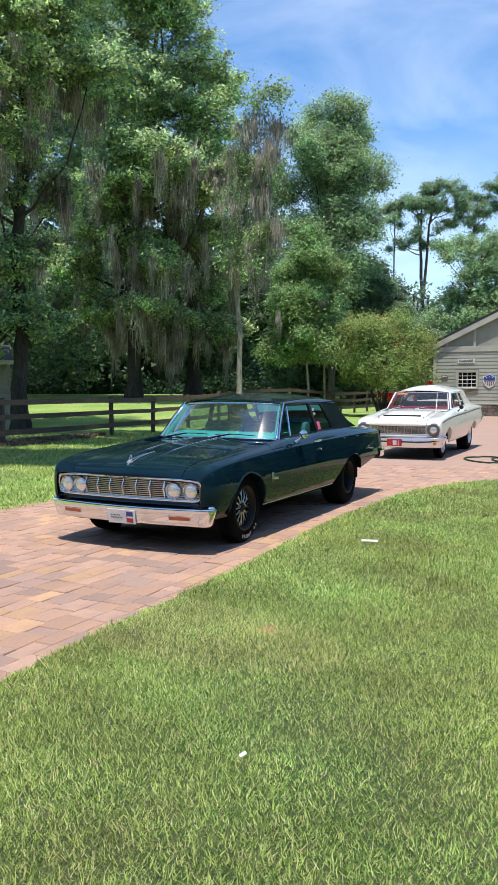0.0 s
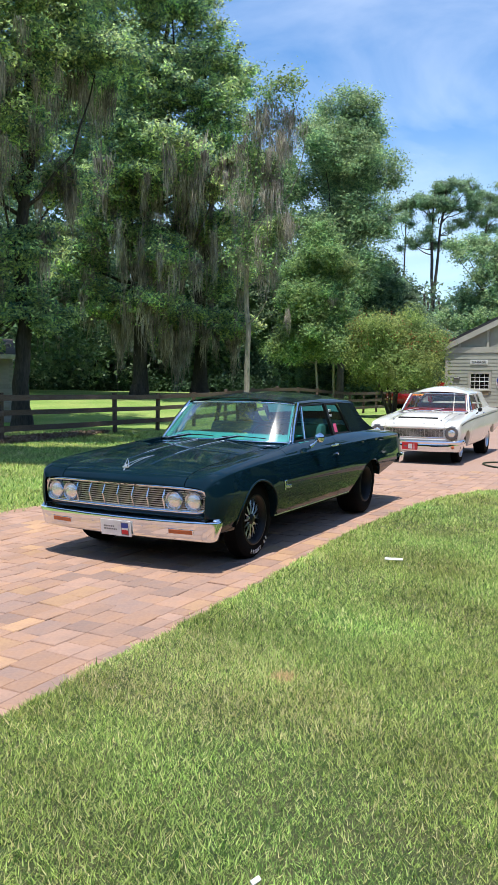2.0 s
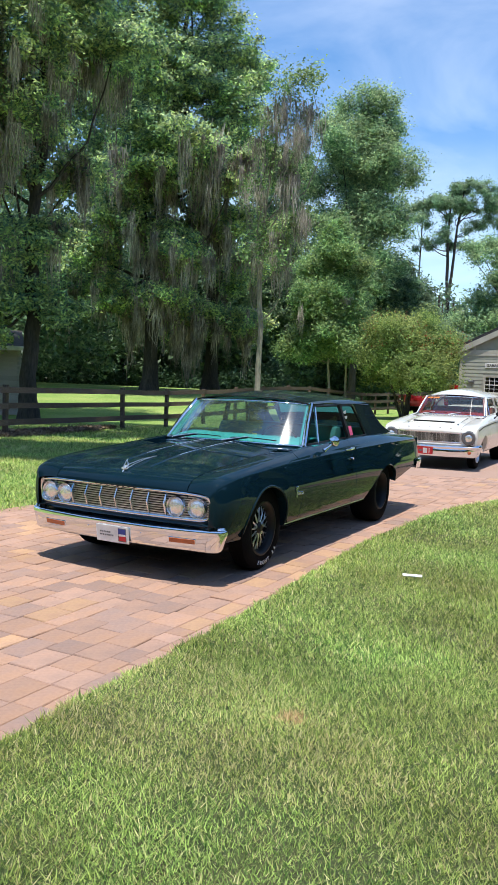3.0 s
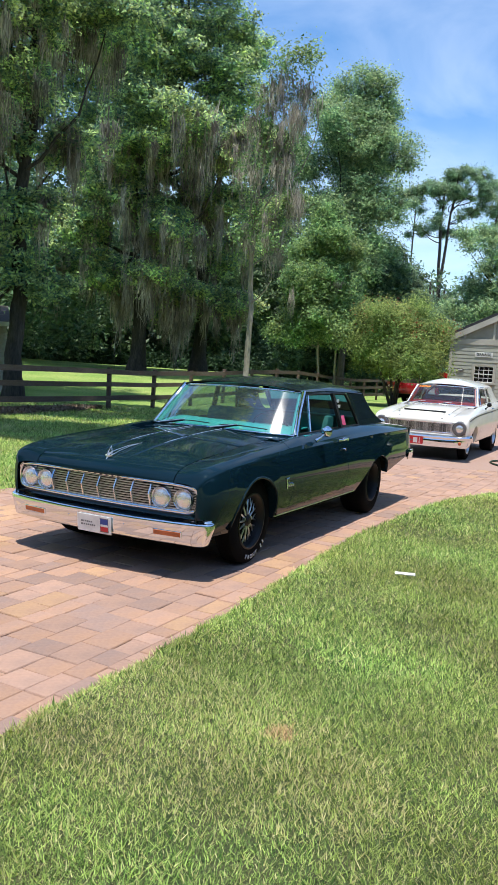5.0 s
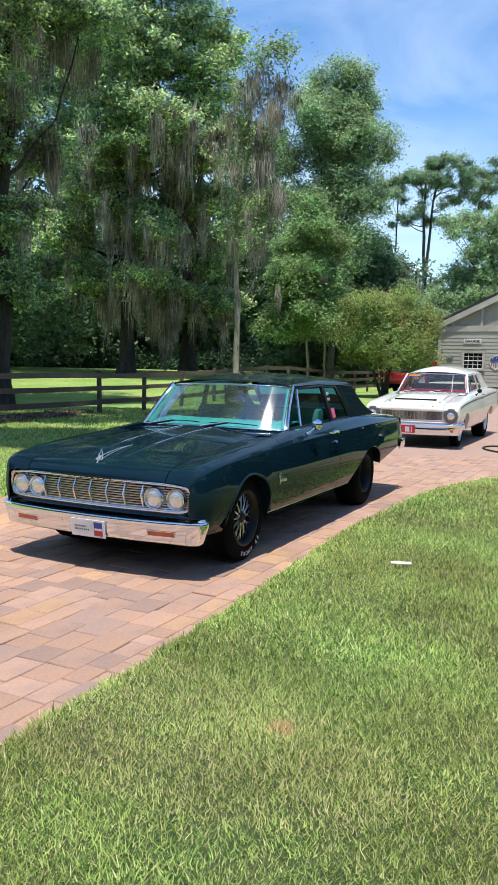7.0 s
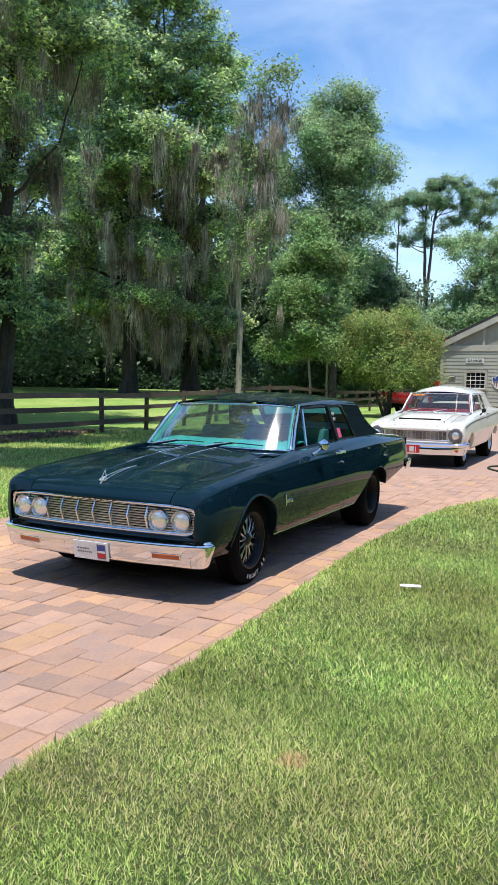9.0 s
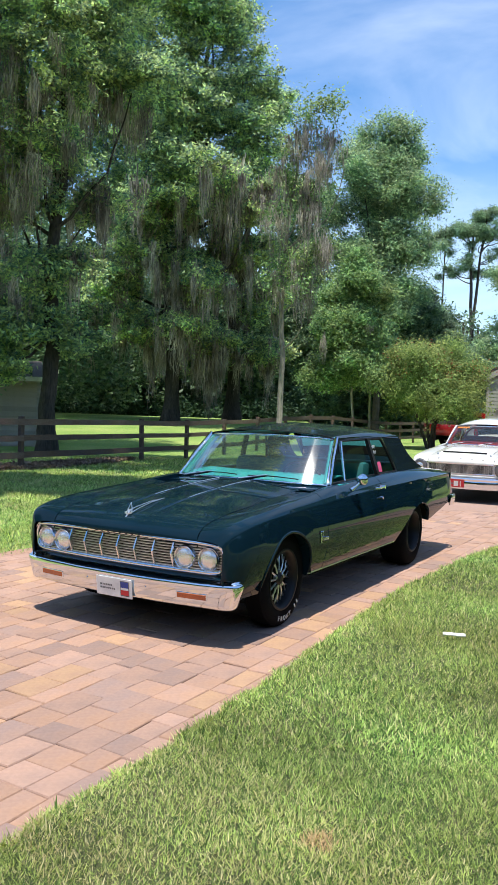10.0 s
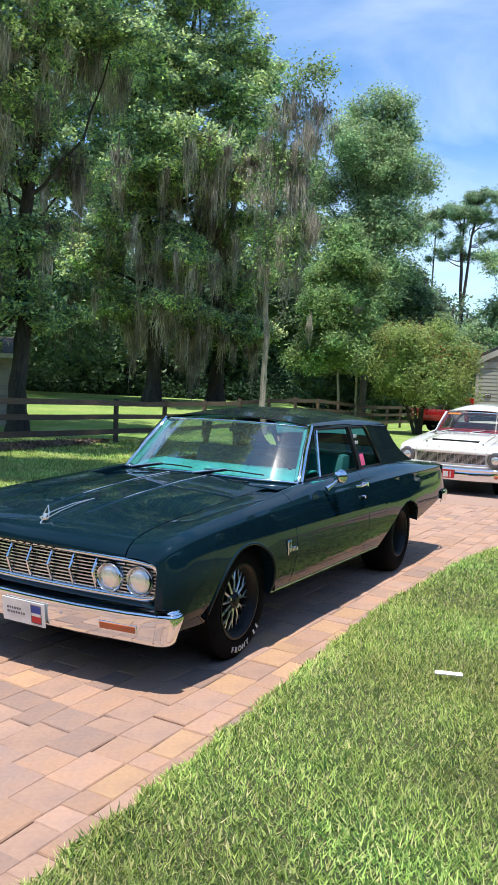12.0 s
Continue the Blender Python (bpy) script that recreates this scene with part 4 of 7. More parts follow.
def headlamp(parent, x, y, z, r, bez):
    """A sealed-beam lamp in a bright bezel."""
    hl = new("headlamp")
    hl.parent = parent
    hl.matrix_basis = Matrix.Translation((x, y, z)) @ Matrix.Rotation(radians(-90), 4, "Z")
    part("lens", lathe([(0.0005, 0.016), (r * 0.5, 0.013), (r * 0.85, 0.005), (r, -0.006)], 28), M_LENS, hl, "ribbed clear glass lens", smooth=60)
    part("bezel", lathe([(r, -0.008), (r + 0.003, 0.008), (r + bez * 0.5, 0.013), (r + bez, 0.004), (r + bez * 1.1, -0.03)], 28), M_CHROME if bez < 0.03 else M_GUN, hl, "bright ring", smooth=50)
    part("bucket", lathe([(r + bez * 1.1, -0.028), (r + bez * 1.25, -0.03), (r + bez * 1.2, -0.05)], 28), M_BLACK, hl)
    return hl


def front_bumper(car, path, sec, rise=0.0, name="front_bumper", label="polished chrome front bumper"):
    rows = []
    for i, (x, y) in enumerate(path):
        a, b = Vector(path[max(i - 1, 0)]), Vector(path[min(i + 1, len(path) - 1)])
        d = (b - a).normalized()
        nrm = Vector((d.y, -d.x))
        k = 1.0 - 0.75 * smooth01((abs(y) - 0.62) / 0.22)
        rows.append([(x + nrm.x * (o * k if o < 0 else o), y + nrm.y * (o * k if o < 0 else o), z + rise * (abs(y) / 0.93) ** 3) for o, z in sec])
        tuck = 0.04 * smooth01((abs(y) - 0.84) / 0.05) * (1 if y > 0 else -1)
        rows[-1] = [(a3, b3 - tuck * max(0.408 - c3, 0) / 0.15, c3) for a3, b3, c3 in rows[-1]]
    return part(name, thick(grid(rows), 0.006), M_CHROME, car, label, smooth=38)


def dark_front(car, hood):
    """Grille, lamps and bumper of the dark car."""
    # grille surround, wide along the top
    ys = np.linspace(-0.80, 0.80, 33)
    top = [(gx(y) + 0.008, y, 0.682 - 0.010 * (y / 0.8) ** 2 - 0.016 * abs(y / 0.8) ** 12) for y in ys * 0.975]
    part("grille_top_trim", tube([(x - 0.006, y, z + 0.001) for x, y, z in top], 0.0125, 10), M_CHROME, car, "chrome strip under the bonnet lip", smooth=50)
    for s in (1, -1):
        part("grille_end_trim", tube([(gx(0.76) + 0.004, 0.765 * s, 0.672), (gx(0.80) + 0.004, 0.800 * s, 0.655), (gx(0.82) - 0.002, 0.818 * s, 0.610), (gx(0.82) - 0.008, 0.815 * s, 0.555), (gx(0.79) - 0.010, 0.790 * s, 0.484)], [0.010, 0.014, 0.015, 0.014, 0.012], 10), M_CHROME, car, "chrome end of the grille surround", smooth=50)
    loop = [(gx(0.77) + 0.004, 0.770, 0.664), (gx(0.80), 0.797, 0.642), (gx(0.81), 0.811, 0.60), (gx(0.80), 0.795, 0.52), (gx(0.78), 0.775, 0.498), (gx(0.75), 0.74, 0.492)]
    low = [(gx(y), y, 0.490) for y in np.linspace(0.72, -0.72, 25)]
    full = loop + low + [(p[0], -p[1], p[2]) for p in reversed(loop)]
    part("grille_frame", tube(full, 0.0135, 8), M_CHROME, car, "chrome grille surround", smooth=50)
    rows = [[(gx(y) - 0.085, y * 0.96, z) for y in ys] for z in (0.46, 0.665)]
    part("grille_backing", thick(grid(rows), 0.01), M_BLACK, car)
    y = -0.20
    for w in (0.028, 0.022, 0.026, 0.032, 0.028, 0.028, 0.024, 0.028):
        part("lip_letter_bar", strip([(gx(q) + 0.0155, q, 0.685) for q in (y, y + w * 0.6)], 0.010, 0.004, up=(0, 0, 1)), M_BLACK, car)
        y += 0.052
    for k in range(10):
        z = 0.507 + k * 0.0178
        part("grille_bar", strip([(gx(y) - 0.020, y, z) for y in np.linspace(-0.785, 0.785, 17) * (1 if k < 8 else 0.972)], 0.0065, 0.024), M_ALLOY, car)
    for y in (-0.438, -0.292, -0.146, 0.0, 0.146, 0.292, 0.438):
        part("grille_divider", tube([(gx(y) - 0.012, y, 0.672), (gx(y) + 0.026, y, 0.592), (gx(y) - 0.010, y, 0.497)], [0.0075, 0.009, 0.0075], 6), M_CHROME, car, smooth=40)
    for y in (0.695, 0.522, -0.522, -0.695):
        headlamp(car, gx(y) + 0.002, y, 0.575, 0.066, 0.013)
    # fender tips beside the grille
    for s in (1, -1):
        rows = [[(0.868 - 0.012 * q, (0.812 + 0.004 * q) * s, z) for q in range(2)] for z in (0.43, 0.55, 0.625)]
        part("fender_tip", thick(grid(rows), 0.008), M_PAINT, car)
    rows = [[(gx(y) - 0.012 + o, y * 1.02, z) for y in ys] for o, z in ((-0.006, 0.492), (0.006, 0.480), (0.000, 0.462), (-0.010, 0.448), (-0.05, 0.43))]
    part("lower_panel", thick(grid(rows), 0.006), M_PAINT, car, smooth=40)
    path = [(0.765, -0.908), (0.78, -0.909), (0.800, -0.907), (0.815, -0.902), (0.828, -0.892), (0.837, -0.873), (0.856, -0.80), (0.885, -0.65), (0.915, -0.35), (0.925, 0.0), (0.915, 0.35), (0.885, 0.65), (0.856, 0.80), (0.837, 0.873), (0.828, 0.892), (0.815, 0.902), (0.800, 0.907), (0.78, 0.909), (0.765, 0.908)]
    sec = [(-0.105, 0.440), (-0.085, 0.438), (-0.070, 0.434), (-0.055, 0.426), (-0.042, 0.4215), (-0.030, 0.4195), (-0.008, 0.4175), (0.0000, 0.4150), (0.0040, 0.4095), (0.005, 0.400), (0.005, 0.372), (0.001, 0.33), (-0.004, 0.295), (-0.009, 0.275), (-0.017, 0.262), (-0.032, 0.254), (-0.070, 0.250)]
    bumper = front_bumper(car, path, sec, 0.008)
    for s in (1, -1):
        m = Matrix.Translation((0.8900, 0.600 * s, 0.332)) @ Matrix.Rotation(radians(7.0 * s), 4, "Z") @ Matrix.Rotation(radians(9), 4, "Y")
        part("lamp_bezel", boxed(-0.02, 0.003, -0.112, 0.112, -0.023, 0.023, bevel=0.003, m=m), M_CHROME, bumper)
        part("parking_lamp", boxed(-0.02, 0.0055, -0.104, 0.104, -0.017, 0.017, bevel=0.003, m=m), M_AMBER, bumper, "amber parking lamp")
        for zz in (0.350,):
            part("bumper_bolt", tube([(0.900, 0.25 * s, zz), (0.926, 0.25 * s, zz)], [0.010, 0.006], 10), M_CHROME, bumper, smooth=40)
    # plate with a two-line print and a badge, drawn as plain shapes
    m = Matrix.Translation((0.931, 0.0, 0.315)) @ Matrix.Rotation(radians(8), 4, "Y")
    plate = part("front_plate", boxed(-0.003, 0.003, -0.152, 0.152, -0.066, 0.066, bevel=0.002, m=m), M_PLATE_W, car, "white show plate with black print and a red and blue badge")
    for z, ws in ((0.012, (0.020, 0.012, 0.014, 0.016, 0.018, 0.015)), (-0.012, (0.022, 0.018, 0.016, 0.016, 0.018, 0.014, 0.016))):
        y = -0.118
        for w in ws:
            part("print_bar", boxed(0.0032, 0.0042, y, y + w - 0.004, z - 0.006, z + 0.006, m=m), M_GREY_PRINT, plate)
            y += w + 0.002
    part("badge", boxed(0.0032, 0.0045, 0.055, 0.130, -0.052, 0.052, bevel=0.001, m=m), M_GREY_PRINT, plate, "dark badge outline")
    part("badge_blue", boxed(0.0044, 0.0052, 0.060, 0.125, 0.004, 0.046, m=m), M_BLUE, plate)
    part("badge_white", boxed(0.0044, 0.0053, 0.060, 0.125, -0.010, 0.006, m=m), M_PLATE_W, plate)
    part("badge_red", boxed(0.0044, 0.0052, 0.060, 0.125, -0.046, -0.010, m=m), M_PLATE_R, plate)
    # bonnet ornament: a bright wedge and an upright tip
    orn = new("bonnet_ornament")
    orn.parent = hood
    top_z = lambda x, up: lerp(x, tuple(p[0] for p in reversed(HOOD_C)), tuple(p[1] for p in reversed(HOOD_C))) + up
    fin = [tube([(0.80, y, top_z(0.80, 0.018)), (0.70, y * 0.8, top_z(0.70, 0.020)), (0.55, y * 0.5, top_z(0.55, 0.016)), (0.38, 0, top_z(0.38, 0.006))], 0.0032, 6) for y in (0.024, -0.024)]
    part("ornament_wing", joined(fin + [strip([(0.80, -0.029, top_z(0.80, 0.016)), (0.815, 0, top_z(0.81, 0.014)), (0.80, 0.029, top_z(0.80, 0.016))], 0.010, 0.008)]), M_SATIN, orn, "thin polished lines meeting in a wedge", smooth=50)
    part("ornament_tip", joined([tube([(0.792, y, top_z(0.79, 0.012)), (0.781, y * 0.75, top_z(0.78, 0.040)), (0.772, 0, top_z(0.77, 0.078))], [0.0045, 0.004, 0.0022], 6) for y in (0.021, -0.021)] + [tube([(0.784, -0.017, top_z(0.784, 0.030)), (0.784, 0.017, top_z(0.784, 0.030))], 0.0035, 6), tube([(0.830, 0, top_z(0.83, 0.002)), (0.786, 0, top_z(0.786, 0.026))], [0.004, 0.008], 6)]), M_SATIN, orn, "small open bright tip")
    for s in (1, -1):
        # highlight of the bonnet crease, modelled as a thin bright tube
        part("crease_highlight", tube([(x, 0.153 * s, top_z(x, 0.003)) for x in np.linspace(0.50, -0.62, 16)], 0.0030, 6), M_SATIN, hood, "thin bright line added as the highlight on the bonnet crease", smooth=60)
        part("washer_jet", tube([(-0.60, 0.16 * s, 0.944), (-0.60, 0.16 * s, 0.962)], [0.012, 0.008], 10), M_CHROME, car, smooth=50)
    # bright script on the fender, drawn as a plain flowing stroke
    for s in (1, -1):
        pts = []
        for i in range(60):
            t = i / 59
            pts.append((-0.335 - 0.15 * t, (0.9465 + 0.002) * s, 0.592 + 0.017 * math.sin(t * 44) * (1 - 0.3 * t) - 0.010 * t + (0.05 * max(0, 1 - t * 7))))
        part("fender_script", joined([tube(pts, 0.0036, 5), tube([(-0.342, 0.9485 * s, 0.645), (-0.352, 0.9485 * s, 0.555)], 0.0036, 5), tube([(-0.335, 0.9485 * s, 0.64), (-0.375, 0.9485 * s, 0.648), (-0.378, 0.9485 * s, 0.61), (-0.350, 0.9485 * s, 0.60)], 0.0034, 5)]), M_CHROME, car, "bright metal script on the fender")
        arch = [(0.13 + 0.368 * math.cos(a), (body_y(0.13 + 0.368 * math.cos(a), 0.345 + 0.345 * math.sin(a)) - 0.002) * s, 0.345 + 0.346 * math.sin(a)) for a in np.linspace(0.05, math.pi - 0.0, 25)]
        part("arch_lip", tube(arch, 0.010, 8), M_PAINT, car, "rolled wheel arch lip", smooth=50)
        xs = (-3.235, -3.20, -3.13, -3.03, -2.93, -2.80, -2.62, -2.50, -2.36)
        part("arch_lip", tube([(x, (body_y(x, sill(x)) - 0.004) * s, sill(x) + 0.002) for x in xs], 0.006, 6), M_PAINT, car, "rolled wheel arch lip", smooth=50)
        part("sill_trim", strip([(x, (body_y(x, 0.335) + 0.002) * s, 0.335) for x in (-0.24, -1.2, -2.2)], 0.010, 0.005), M_ALLOY, car, "thin bright sill strip")
    part("side_sticker", thick(grid([[side_window_point(x, v) + Vector((0, 0.003, 0)) for v in (0.05, 0.34)] for x in (-2.11, -2.20)]), 0.0015), M_PINK, car, "pink inspection sticker in the quarter window")
    for v in (0.78, 0.62):
        for x in (-2.085, -2.125):
            c = side_window_point(x, v) + Vector((0, 0.004, 0))
            part("eye_sticker", tube([c + Vector((0, -0.001, 0)), c + Vector((0, 0.001, 0))], 0.018, 12), M_PLATE_W, car, "white round window sticker")


DARK = saloon(pose(-0.789, 7.531, 0, 0, 0, -115.19), "dark blue-green sixties two-door saloon with chrome bumpers on the driveway", M_PAINT, M_CHROME, M_TEAL, M_SEAT, False)
dark_front(*DARK)


def white_front(car, hood):
    ys = np.linspace(-0.66, 0.66, 25)
    rows = [[(gx(y) - 0.05, y, z) for y in np.linspace(-0.84, 0.84, 21)] for z in (0.42, 0.68)]
    part("grille_backing", thick(grid(rows), 0.01), M_BLACK, car)
    for k in range(9):
        z = 0.496 + k * 0.0195
        part("grille_bar", strip([(gx(y) - 0.012, y, z) for y in ys], 0.0065, 0.016), M_ALLOY, car)
    for k in range(17):
        y = -0.60 + 1.2 * k / 16
        part("grille_slat", strip([(gx(y) - 0.004, y, 0.490), (gx(y) - 0.004, y, 0.658)], 0.005, 0.006, up=(0, 1, 0)), M_ALLOY, car)
    for z, r in ((0.670, 0.009), (0.484, 0.010)):
        part("grille_frame", tube([(gx(y) + 0.004, y, z) for y in np.linspace(-0.64, 0.64, 21)], r, 6), M_CHROME, car, smooth=50)
    for s in (1, -1):
        headlamp(car, 0.893, 0.775 * s, 0.585, 0.080, 0.050)
        rows = [[(0.870 - 0.02 * q, (0.893 + 0.010 * q) * s, z) for q in range(2)] for z in (0.38, 0.55, 0.68)]
        part("fender_tip", thick(grid(rows), 0.008), M_PAINT_W, car)
        rows = [[(0.850, y * s, z) for y in (0.60, 0.895)] for z in (0.40, 0.692)]
        part("lamp_panel", thick(grid(rows), 0.006), M_PAINT_W, car)
        # dark sweep line down the side
        xs = (0.70, 0.45, 0.20, 0.0, -0.5, -1.2, -2.0, -3.0, -3.9)
        zs = (0.735, 0.765, 0.785, 0.795, 0.812, 0.824, 0.836, 0.850, 0.855)
        part("side_moulding", strip([(x, (body_y(x, z) + 0.004) * s, z) for x, z in zip(xs, zs)], 0.014, 0.006), M_BLACK, car, "thin black side moulding")
    rows = [[(gx(y) - 0.012 + o, y * 1.02, z) for y in np.linspace(-0.8, 0.8, 21)] for o, z in ((0.0, 0.476), (0.02, 0.450), (-0.02, 0.40), (-0.08, 0.34))]
    part("lower_panel", thick(grid(rows), 0.006), M_PAINT_W, car, smooth=40)
    path = [(0.50, -0.972), (0.62, -0.985), (0.74, -0.985), (0.83, -0.965), (0.88, -0.89), (0.90, -0.65), (0.925, -0.35), (0.93, 0.0), (0.925, 0.35), (0.90, 0.65), (0.88, 0.89), (0.83, 0.965), (0.74, 0.985), (0.62, 0.985), (0.50, 0.972)]
    sec = [(-0.11, 0.428), (-0.04, 0.425), (0.004, 0.412), (0.016, 0.39), (0.008, 0.365), (-0.004, 0.35), (0.002, 0.335), (0.000, 0.25), (-0.02, 0.200), (-0.07, 0.185)]
    bumper = front_bumper(car, path, sec, 0.02)
    for s in (1, -1):
        part("parking_lamp", lathe_at((0.890, 0.80 * s, 0.300), 0.036), M_AMBER, bumper, "round amber parking lamp", smooth=40)
    m = Matrix.Translation((0.945, -0.06, 0.300)) @ Matrix.Rotation(radians(4), 4, "Y")
    plate = part("front_plate", boxed(-0.003, 0.003, -0.16, 0.16, -0.07, 0.07, bevel=0.002, m=m), M_PLATE_R, car, "red plate with white blocks")
    for y0, y1, z0, z1 in ((-0.115, -0.045, -0.012, 0.014), (-0.03, 0.055, -0.05, 0.05), (0.085, 0.10, -0.055, 0.055)):
        part("print_bar", boxed(0.0032, 0.0045, y0, y1, z0, z1, m=m), M_PLATE_W if y0 > -0.1 else M_GREY_PRINT, plate)
    # bonnet scoop with a dark slot
    rows = []
    for x, h in ((0.56, 0.0), (0.54, 0.045), (0.45, 0.055), (0.15, 0.052), (-0.20, 0.030), (-0.50, 0.0)):
        base = lerp(x, tuple(p[0] for p in reversed(HOOD_C)), tuple(p[1] for p in reversed(HOOD_C)))
        rows.append([(x, 0.50 * u, base - 0.012 * u * u + h * (1 - abs(u) ** 6)) for u in np.linspace(-1, 1, 21)])
    sc = part("bonnet_scoop", thick(grid(rows), 0.006), M_PAINT_W, hood, smooth=40)
    part("scoop_slot", boxed(0.50, 0.557, -0.42, 0.42, 0.852, 0.882, bevel=0.006), M_BLACK, sc, "black scoop mouth")
    for y in (-0.42, -0.21, 0.0, 0.21, 0.42):
        part("bonnet_letter", boxed(0.845, 0.865, y - 0.018, y + 0.018, 0.766 - 0.02 * (y / 0.6) ** 2, 0.776 - 0.02 * (y / 0.6) ** 2, bevel=0.002), M_ALLOY, hood, "small bright block on the bonnet lip")
    for y in (0.5, -0.5):
        part("bonnet_pin", tube([(0.62, y, 0.80), (0.62, y, 0.845)], [0.02, 0.014], 10), M_ALLOY, hood, "bonnet pin", smooth=40)
    # roll bar, harness seats, window lettering
    part("roll_cage", joined([tube([(-1.95, 0.62, 0.45), (-1.95, 0.60, 1.15), (-1.95, 0.45, 1.28), (-1.95, -0.45, 1.28), (-1.95, -0.60, 1.15), (-1.95, -0.62, 0.45)], 0.022, 8), tube([(-1.95, -0.55, 1.2), (-1.0, -0.66, 0.75)], 0.02, 8), tube([(-1.95, 0.55, 1.2), (-1.0, 0.66, 0.75)], 0.02, 8), tube([(-1.95, -0.58, 0.95), (-1.95, 0.58, 0.95)], 0.02, 8)]), M_RED_IN, car, "red roll cage", smooth=50)
    u = -0.93
    for w in (0.07, 0.02, 0.06, 0.06, 0.03, 0.05, 0.05, 0.05, 0.05):
        pts = [[ws_point(uu, v) + Vector((0.006, 0, 0.006)) for uu in (u, u + w - 0.012)] for v in (0.86, 0.945)]
        part("window_letter", thick(grid(pts), 0.001), M_ORANGE, car, "orange block of window lettering")
        u += w


def lathe_at(c, r):
    v, f = lathe([(0.0005, 0.03), (r * 0.6, 0.025), (r, 0.0), (r, -0.03)], 18)
    return [(c[0] + p[1], c[1] + p[0], c[2] + p[2]) for p in v], f


WHITE = saloon(pose(3.345, 17.21, 0.085, 0, 1.3, -115.0), "white sixties two-door drag saloon with bonnet scoop on the driveway", M_PAINT_W, M_CHROME, M_RED_IN, M_RED_IN, True)
white_front(*WHITE)


# ---- garage ----
def build_garage():
    g = thing("garage", pose(11.5, 40.8, 0.17, 0, 0, -25.19), "grey-green clapboard garage with cream trim and dark roof", "garage", kind="")
    x0, x1, depth, zt = -2.63, 9.2, 9.0, 3.42
    xr = (x0 + x1) / 2
    slope = 0.466
    zr = zt + 0.42 + (xr - x0) * slope
    wall = part("wall", joined([box_data(x0, x1, 0.02, 0.20, 0.0, zt), box_data(x0, x0 + 0.2, 0.2, depth, 0.0, zt), box_data(x1 - 0.2, x1, 0.2, depth, 0.0, zt), box_data(x0, x1, depth - 0.2, depth, 0.0, zt)]), M_SIDING, g)
    gv = [(x0, 0.05, zt), (x1, 0.05, zt), (x1, 0.05, zt + 0.36), (xr, 0.05, zr), (x0, 0.05, zt + 0.36)]
    part("gable", (gv + [(x, 0.18, z) for x, _, z in gv], [(0, 1, 2, 3, 4), (9, 8, 7, 6, 5), (0, 5, 6, 1), (1, 6, 7, 2), (2, 7, 8, 3), (3, 8, 9, 4), (4, 9, 5, 0)]), M_PANEL, g, "smooth gable panel")
    plank = {}
    z = 0.66
    while z < 3.38:
        for a, b in ((x0 + 0.12, 0.94), (1.20, 1.20)):
            if b <= a:
                continue
            spans = [(a, b)] if z > 2.50 or z + 0.19 < 1.38 else [(a, -1.44), (-0.24, b)]
            for p, q in spans:
                key = (round(p, 3), round(q, 3))
                if key not in plank:
                    v = [(p, 0.0, 0.0), (q, 0.0, 0.0), (q, 0.016, 0.20), (p, 0.016, 0.20), (p, 0.022, 0.0), (q, 0.022, 0.0), (q, 0.022, 0.20), (p, 0.022, 0.20)]
                    me = bpy.data.meshes.new("clapboard")
                    me.from_pydata(v, [], [(0, 1, 2, 3), (5, 4, 7, 6), (4, 5, 1, 0), (3, 2, 6, 7), (4, 0, 3, 7), (1, 5, 6, 2)])
                    me.materials.append(M_SIDING)
                    plank[key] = me
                ob = new("clapboard", plank[key])
                ob.parent, ob.location = g, (0, -0.012, z)
        z += 0.186
    part("header_board", boxed(x0 - 0.02, x1, -0.035, 0.02, 3.40, 3.70, bevel=0.006), M_TRIM, g, "cream header board")
    part("corner_board", boxed(x0 - 0.02, x0 + 0.12, -0.03, 0.1, 0.6, 3.40, bevel=0.005), M_TRIM, g, "cream corner board")
    for s in (-1.94, -0.49, 0.96, 2.41, 3.86):
        top = zt + 0.36 + min(s - x0, x1 - s) * slope - 0.05
        part("batten", boxed(s - 0.06, s + 0.06, -0.015, 0.05, 3.70, top, bevel=0.004), M_TRIM, g)
    # rakes and roof planes with thickness
    e0, over = 0.24, 0.13
    for sgn, xe in ((1, x0), (-1, x1)):
        a = Vector((xe - e0 * sgn, 0, zt + 0.36 - e0 * slope))
        b = Vector((xr, 0, zr))
        v, f = [], []
        for p in (a, b):
            for y, dz in ((-over, 0.0), (depth + over, 0.0), (depth + over, 0.22), (-over, 0.22)):
                v.append((p.x, y, p.z + dz))
        part("roof_plane", (v, [(0, 1, 2, 3), (7, 6, 5, 4), (0, 4, 5, 1), (1, 5, 6, 2), (2, 6, 7, 3), (3, 7, 4, 0)]), M_SHINGLE, g, "dark shingle roof")
        v = []
        for p in (a, b):
            for y, dz in ((-over - 0.03, -0.24), (-over + 0.0, -0.24), (-over + 0.0, 0.06), (-over - 0.03, 0.06)):
                v.append((p.x, y, p.z + dz))
        part("rake_board", (v, [(0, 1, 2, 3), (7, 6, 5, 4), (0, 4, 5, 1), (1, 5, 6, 2), (2, 6, 7, 3), (3, 7, 4, 0)]), M_TRIM, g, "cream rake board")
        v = []
        for p in (a, b):
            for y, dz in ((-over, -0.03), (0.05, -0.03), (0.05, -0.004), (-over, -0.004)):
                v.append((p.x, y, p.z + dz))
        part("soffit", (v, [(0, 1, 2, 3), (7, 6, 5, 4), (0, 4, 5, 1), (1, 5, 6, 2), (2, 6, 7, 3), (3, 7, 4, 0)]), M_TRIM, g)
    # window with its panes
    win = new("window")
    win.parent = g
    wx0, wx1, wz0, wz1 = -1.32, -0.36, 1.52, 2.33
